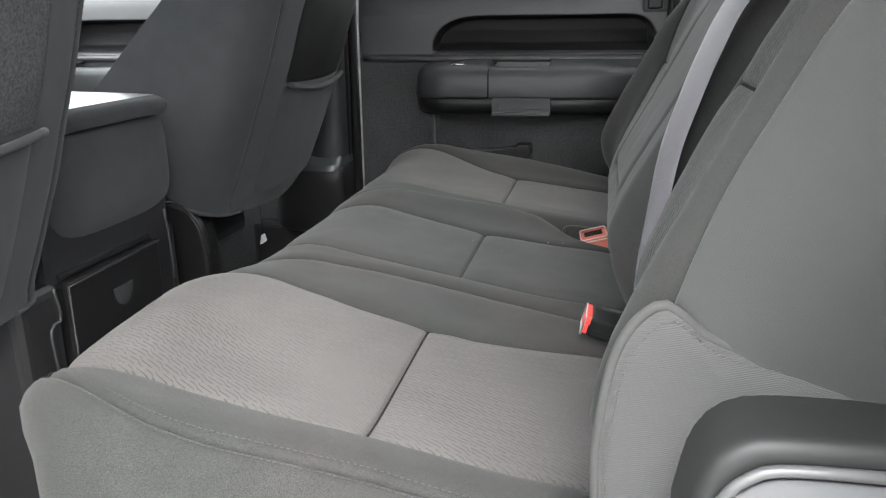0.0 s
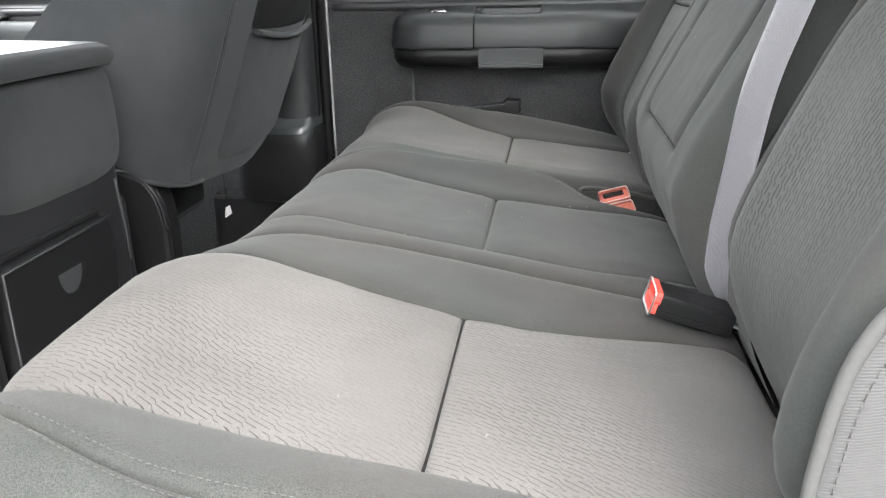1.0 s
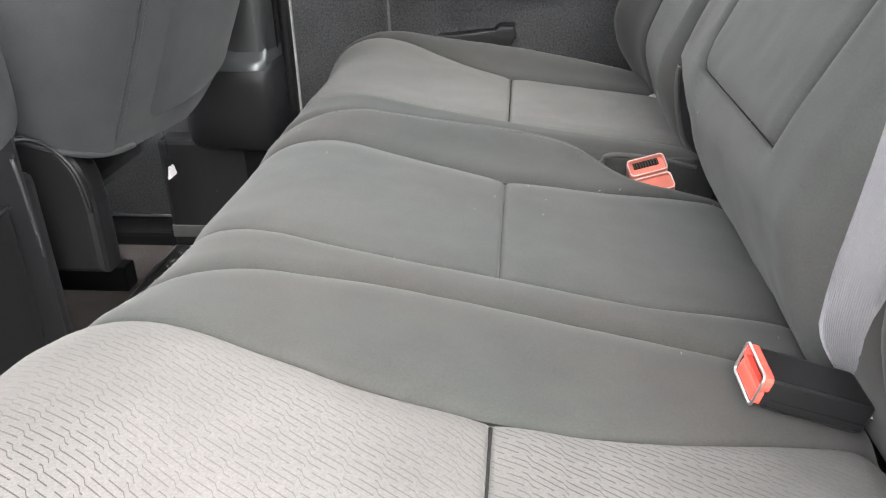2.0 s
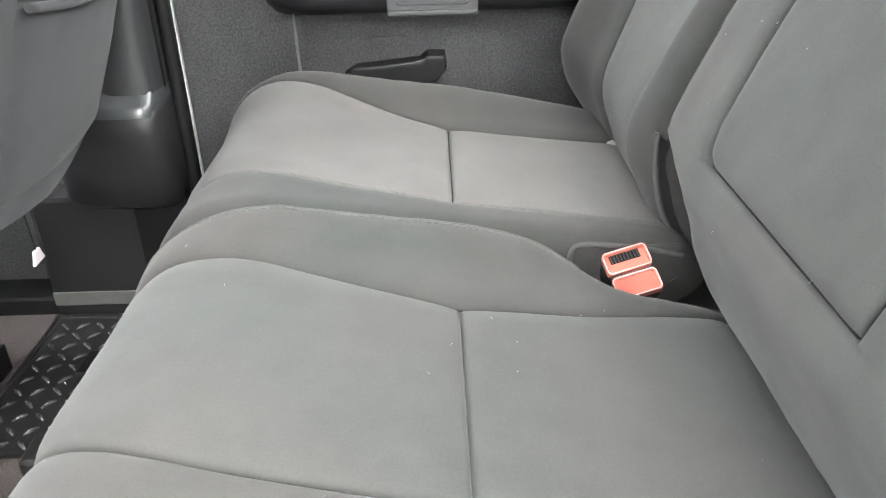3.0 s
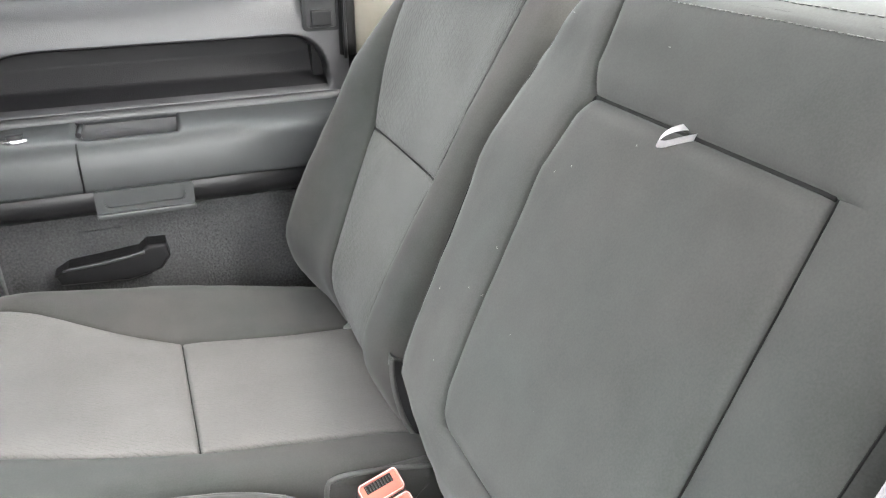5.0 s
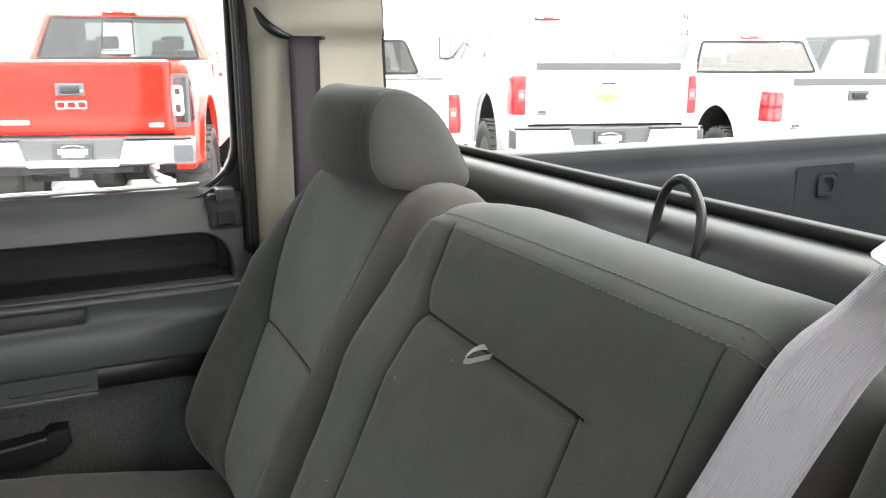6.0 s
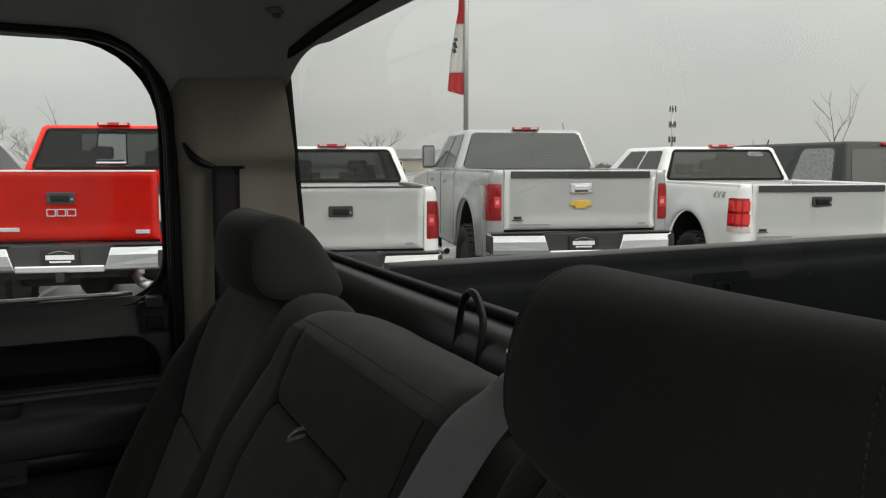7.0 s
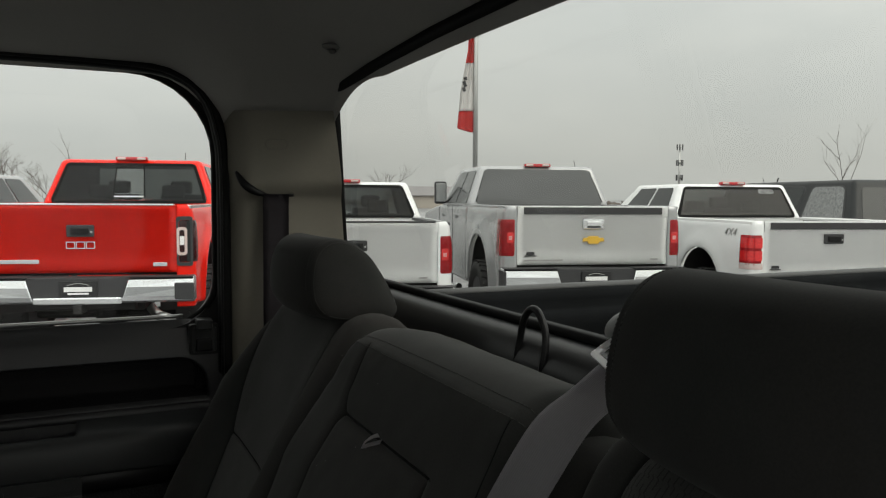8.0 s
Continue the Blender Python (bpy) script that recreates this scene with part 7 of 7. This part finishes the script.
    part("aerial", tube([(0.55, 2.2, roof + 0.01), (0.55, 2.25, roof + 0.09)], 0.004, 5), BLACK_TRIM, t)
    return t


pickup("glossy red pickup with chrome rear bumper parked in the lot", (-0.17, 6.80), PAINTS["red"], PAINTS["red"], 0.0, "led", badge="bars", slider=True, lift=0.05, flare=True, lettering=True)
pickup("white pickup with black tailgate handle parked beside a red one", (2.22, 6.45), PAINTS["white"], PAINTS["white"], -0.16, "wide")
pickup("lifted silver pickup with big tyres, its tailgate coloured as lit", (4.57, 5.87), PAINTS["silver"], PAINTS["pale"], 0.0, "wide", strip=True, chrome_handle=True, badge="gold", lift=0.05, glass_mat=TINT_GREY, step=True, flare=True)
offroad = pickup("white four-wheel-drive pickup with black tailgate cap", (7.03, 5.02), PAINTS["white"], PAINTS["white"], -0.15, "tall", strip=True, plate=False, frost=True)
letters("4X4", 0.13, 0.004, Matrix.Translation((-0.940, 0.42, 1.28)) @ Euler((radians(90), 0, radians(-90))).to_matrix().to_4x4(), STEEL, offroad, "drive_lettering", 0.26, 0.35)
pickup("pale grey pickup at the end of the row", (-2.40, 7.40), PAINTS["silver"], PAINTS["silver"], -0.10, "wide", plate=False)


def big_wagon():
    t = thing("large_suv", "dark grey large wagon with frosted rear side window", "car", (10.6, 6.55, GROUND), -15.7)
    part("body", prism([(0.0, 0.5), (-0.03, 0.8), (0.0, 1.24), (3.6, 1.24), (5.0, 1.12), (5.15, 0.9), (5.1, 0.45)], "x", -0.98, 0.98, 0.06, 3), PAINTS["grey"], t)
    part("roof_house", hull((0.96, 0.0, 4.2), (0.74, 0.30, 3.2), 1.23, 1.94, 0.07), PAINTS["grey"], t)
    rear = [(-0.96, 0.0, 1.23), (0.96, 0.0, 1.23), (0.74, 0.30, 1.94), (-0.74, 0.30, 1.94)]
    part("rear_pane", on_quad(rear, 0.08, 0.92, 0.08, 0.84, 0.006, 0.06), TINT, t)
    part("brake_lamp", box(-0.16, 0.16, 0.24, 0.33, 1.885, 1.925, 0.012), LENS, t)
    for sg in (-1, 1):
        side = [(sg * 0.96, 0.0, 1.23), (sg * 0.96, 4.2, 1.23), (sg * 0.74, 3.2, 1.94), (sg * 0.74, 0.30, 1.94)]
        if sg < 0:
            side = [side[1], side[0], side[3], side[2]]
        u = lambda a: a if sg > 0 else 1 - a  # noqa: E731
        for a0, a1, mm in ((0.06, 0.30, FROST), (0.36, 0.58, TINT), (0.62, 0.84, TINT)):
            part("side_pane", on_quad(side, min(u(a0), u(a1)), max(u(a0), u(a1)), 0.12, 0.86, 0.006, 0.14), mm, t)
            fr = on_quad(side, min(u(a0), u(a1)) - 0.01, max(u(a0), u(a1)) + 0.01, 0.09, 0.89, 0.003, 0.15)
            part("pane_frame", fr, BLACK_TRIM, t)
        part("tail_lamp", box(min(sg * 0.85, sg * 0.985), max(sg * 0.85, sg * 0.985), -0.03, 0.12, 0.85, 1.2, 0.02), LENS, t)
        for yy in (0.95, 4.1):
            wheel(t, sg * 0.86, yy, 0.40, 0.27, CHROME)
    part("aerial", tube([(-0.5, 2.6, 1.93), (-0.5, 2.55, 2.02)], 0.012, 6), BLACK_TRIM, t)
    part("bumper", box(-0.98, 0.98, -0.12, 0.05, 0.45, 0.72, 0.05, 3), PAINTS["grey"], t)


big_wagon()


# far things: flag pole, mast, trees, buildings
def flag_pole():
    t = thing("flag_pole", "tall grey pole with a limp red and white flag", "flag pole", (13.62, 25.9, GROUND))
    part("pole", tube([(0, 0, 0), (0, 0, 6), (0, 0, 14)], [0.10, 0.09, 0.07], 12), STEEL, t)
    red = mat("red_flag_cloth", (0.62, 0.035, 0.03), 0.8, vary=0.1)
    white = mat("white_flag_cloth", (0.80, 0.78, 0.76), 0.8, vary=0.05)
    Cam = Vector((-0.87, 0.48, 0))
    wide = table([(4.15, 0.10), (4.30, 0.62), (4.9, 0.56), (5.6, 0.50), (6.4, 0.36), (7.2, 0.22), (8.6, 0.16)])

    def cloth(z0, z1, name, m):
        rows = []
        for z in np.linspace(z0, z1, 24):
            rows.append([Vector((0, 0, z)) + Cam * (0.08 + wide(z) * j / 10) + Vector((0.48, 0.87, 0)) * 0.07 * math.sin(j * 1.5 + z * 1.3) for j in range(11)])
        bm = grid(rows)
        thicken(bm, 0.006)
        part(name, bm, m, t)
    cloth(4.15, 4.95, "lower_stripe", red)
    cloth(4.95, 6.75, "middle_stripe", white)
    cloth(6.75, 8.6, "upper_stripe", red)
    for z, w in ((5.75, 0.16), (5.95, 0.22), (6.15, 0.12)):
        p = Cam * (0.08 + wide(z) * 0.75) + Vector((0, 0, z)) - Vector((0.48, 0.87, 0)) * 0.09
        ob = part("print_bar", box(-w / 2, w / 2, -0.004, 0.004, -0.06, 0.06), PLATE, t)
        ob.matrix_basis = Matrix.Translation(p) @ Euler((0, radians(70), radians(-29))).to_matrix().to_4x4()


flag_pole()


def mast():
    t = thing("phone_mast", "slim cell mast with three rows of antennas", "mast", (89.0, 99.0, GROUND))
    part("pole", tube([(0, 0, 0), (0, 0, 10.6)], [0.22, 0.12], 8), STEEL, t)
    for z in (10.2, 7.7, 5.3):
        part("platform", disc_stack([(z - 0.03, 0.45), (z + 0.03, 0.45)], (0, 0, 0), "z", 12), STEEL, t)
        for k in range(6):
            a = k * math.pi / 3 + z
            part("antenna", box(-0.07 + 0.50 * math.cos(a), 0.07 + 0.50 * math.cos(a), 0.50 * math.sin(a) - 0.06, 0.50 * math.sin(a) + 0.06, z - 0.5, z + 0.45, 0.03), BLACK_TRIM, t)


mast()
BARK = mat("bare_bark", (0.11, 0.092, 0.080), 0.95, vary=0.3, grain=20)


def bare_tree(at, height, seed, label, spread=0.5, depth=5, trunk=0.5, thick=0.012, many=3):
    """A leafless tree: tapered trunk, limbs, and twigs by forking."""
    rng = random.Random(seed)
    t = thing("bare_tree", label, "tree", (at[0], at[1], GROUND), group="bare trees")
    wood, twigs = bmesh.new(), bmesh.new()

    def grow(p, d, length, r, level):
        bend = Vector((rng.uniform(-1, 1), rng.uniform(-1, 1), rng.uniform(-0.2, 0.5))) * 0.18
        mid = p + d * length * 0.5 + bend * length * 0.3
        end = p + (d + bend).normalized() * length
        tube([p, mid, end], [r, r * 0.82, r * 0.62], 6 if level < 2 else 4, bm=wood if level < 2 else twigs)
        if level >= depth:
            return
        kids = rng.choice((many - 1, many, many)) if level else many + 1
        for k in range(kids):
            a = rng.uniform(0, 2 * math.pi)
            side = Vector((math.cos(a), math.sin(a), rng.uniform(-0.1, 0.5)))
            nd = (d + side * spread * rng.uniform(0.6, 1.3)).normalized()
            start = p.lerp(end, rng.uniform(0.55, 1.0)) if k else end
            grow(start, nd, length * rng.uniform(0.55, 0.8), r * rng.uniform(0.45, 0.62), level + 1)
    grow(Vector((0, 0, 0)), Vector((0, 0, 1)), height * trunk, height * thick, 0)
    part("trunk", wood, BARK, t)
    part("twigs", twigs, BARK, t)


bare_tree((0.20, 38.0), 3.9, 3, "thin bare sapling behind the red truck", 0.40, 3, 0.50, 0.008, 2)
bare_tree((-2.75, 40.0), 5.9, 11, "dense bare tree at the edge of the lot", 0.70, 6, 0.26, 0.010, 3)
bare_tree((-1.3, 44.0), 5.0, 23, "dense bare tree at the edge of the lot", 0.75, 6, 0.26, 0.010, 3)
bare_tree((-4.2, 42.0), 5.9, 37, "dense bare tree at the edge of the lot", 0.75, 6, 0.26, 0.010, 3)
bare_tree((29.4, 21.7), 4.5, 8, "bare young tree behind the parked wagon", 0.62, 3, 0.46, 0.007, 3)
bare_tree((24.0, 62.0), 6.0, 41, "low bare tree near the house", 0.7, 5, 0.30, 0.012, 3)

SIDING = mat("tan_siding", (0.42, 0.38, 0.33), 0.8, vary=0.08, grain=10)
SHINGLE = mat("grey_shingle", (0.22, 0.21, 0.21), 0.9, vary=0.2, grain=30)


def house(at, w, d, h, ridge, rz, label):
    t = thing("house", label, "house", (at[0], at[1], GROUND), rz)
    part("wall", box(-w / 2, w / 2, -d / 2, d / 2, 0, h), SIDING, t)
    part("roof", prism([(-d / 2 - 0.4, h), (0, h + ridge), (d / 2 + 0.4, h), (d / 2 + 0.4, h + 0.15), (0, h + ridge + 0.15), (-d / 2 - 0.4, h + 0.15)], "x", -w / 2 - 0.3, w / 2 + 0.3), SHINGLE, t)
    for k in (-1, 1):
        win = part("window", box(k * w * 0.25 - 0.6, k * w * 0.25 + 0.6, -d / 2 - 0.05, -d / 2, h * 0.4, h * 0.8), TINT, t)
        part("window_frame", ring_plate(rounded_loop(k * w * 0.25 - 0.6, k * w * 0.25 + 0.6, h * 0.4, h * 0.8, (0.01,) * 4, 1), rounded_loop(k * w * 0.25 - 0.75, k * w * 0.25 + 0.75, h * 0.4 - 0.12, h * 0.8 + 0.12, (0.01,) * 4, 1), "y", -d / 2 - 0.09, -d / 2), BAR, win)


house((57.0, 127.0), 15, 10, 2.1, 1.6, -25, "tan house with a low grey roof across the road")


def far_woods():
    rng = random.Random(9)
    bm = bmesh.new()
    for k in range(900):
        a = radians(-60 + 150 * k / 900)
        r = 190 + rng.uniform(-15, 25)
        h = rng.uniform(0.6, 1.5)
        p = Vector((r * math.sin(a), r * math.cos(a), GROUND))
        tube([p, p + Vector((rng.uniform(-0.5, 0.5), 0, h * 0.6)), p + Vector((rng.uniform(-1, 1), 0, h))], [0.9, 0.7, 0.1], 5, bm=bm)
    tagged(part("far_woods", bm, BARK), "distant line of bare winter woods", "woods", kind="stuff")


far_woods()
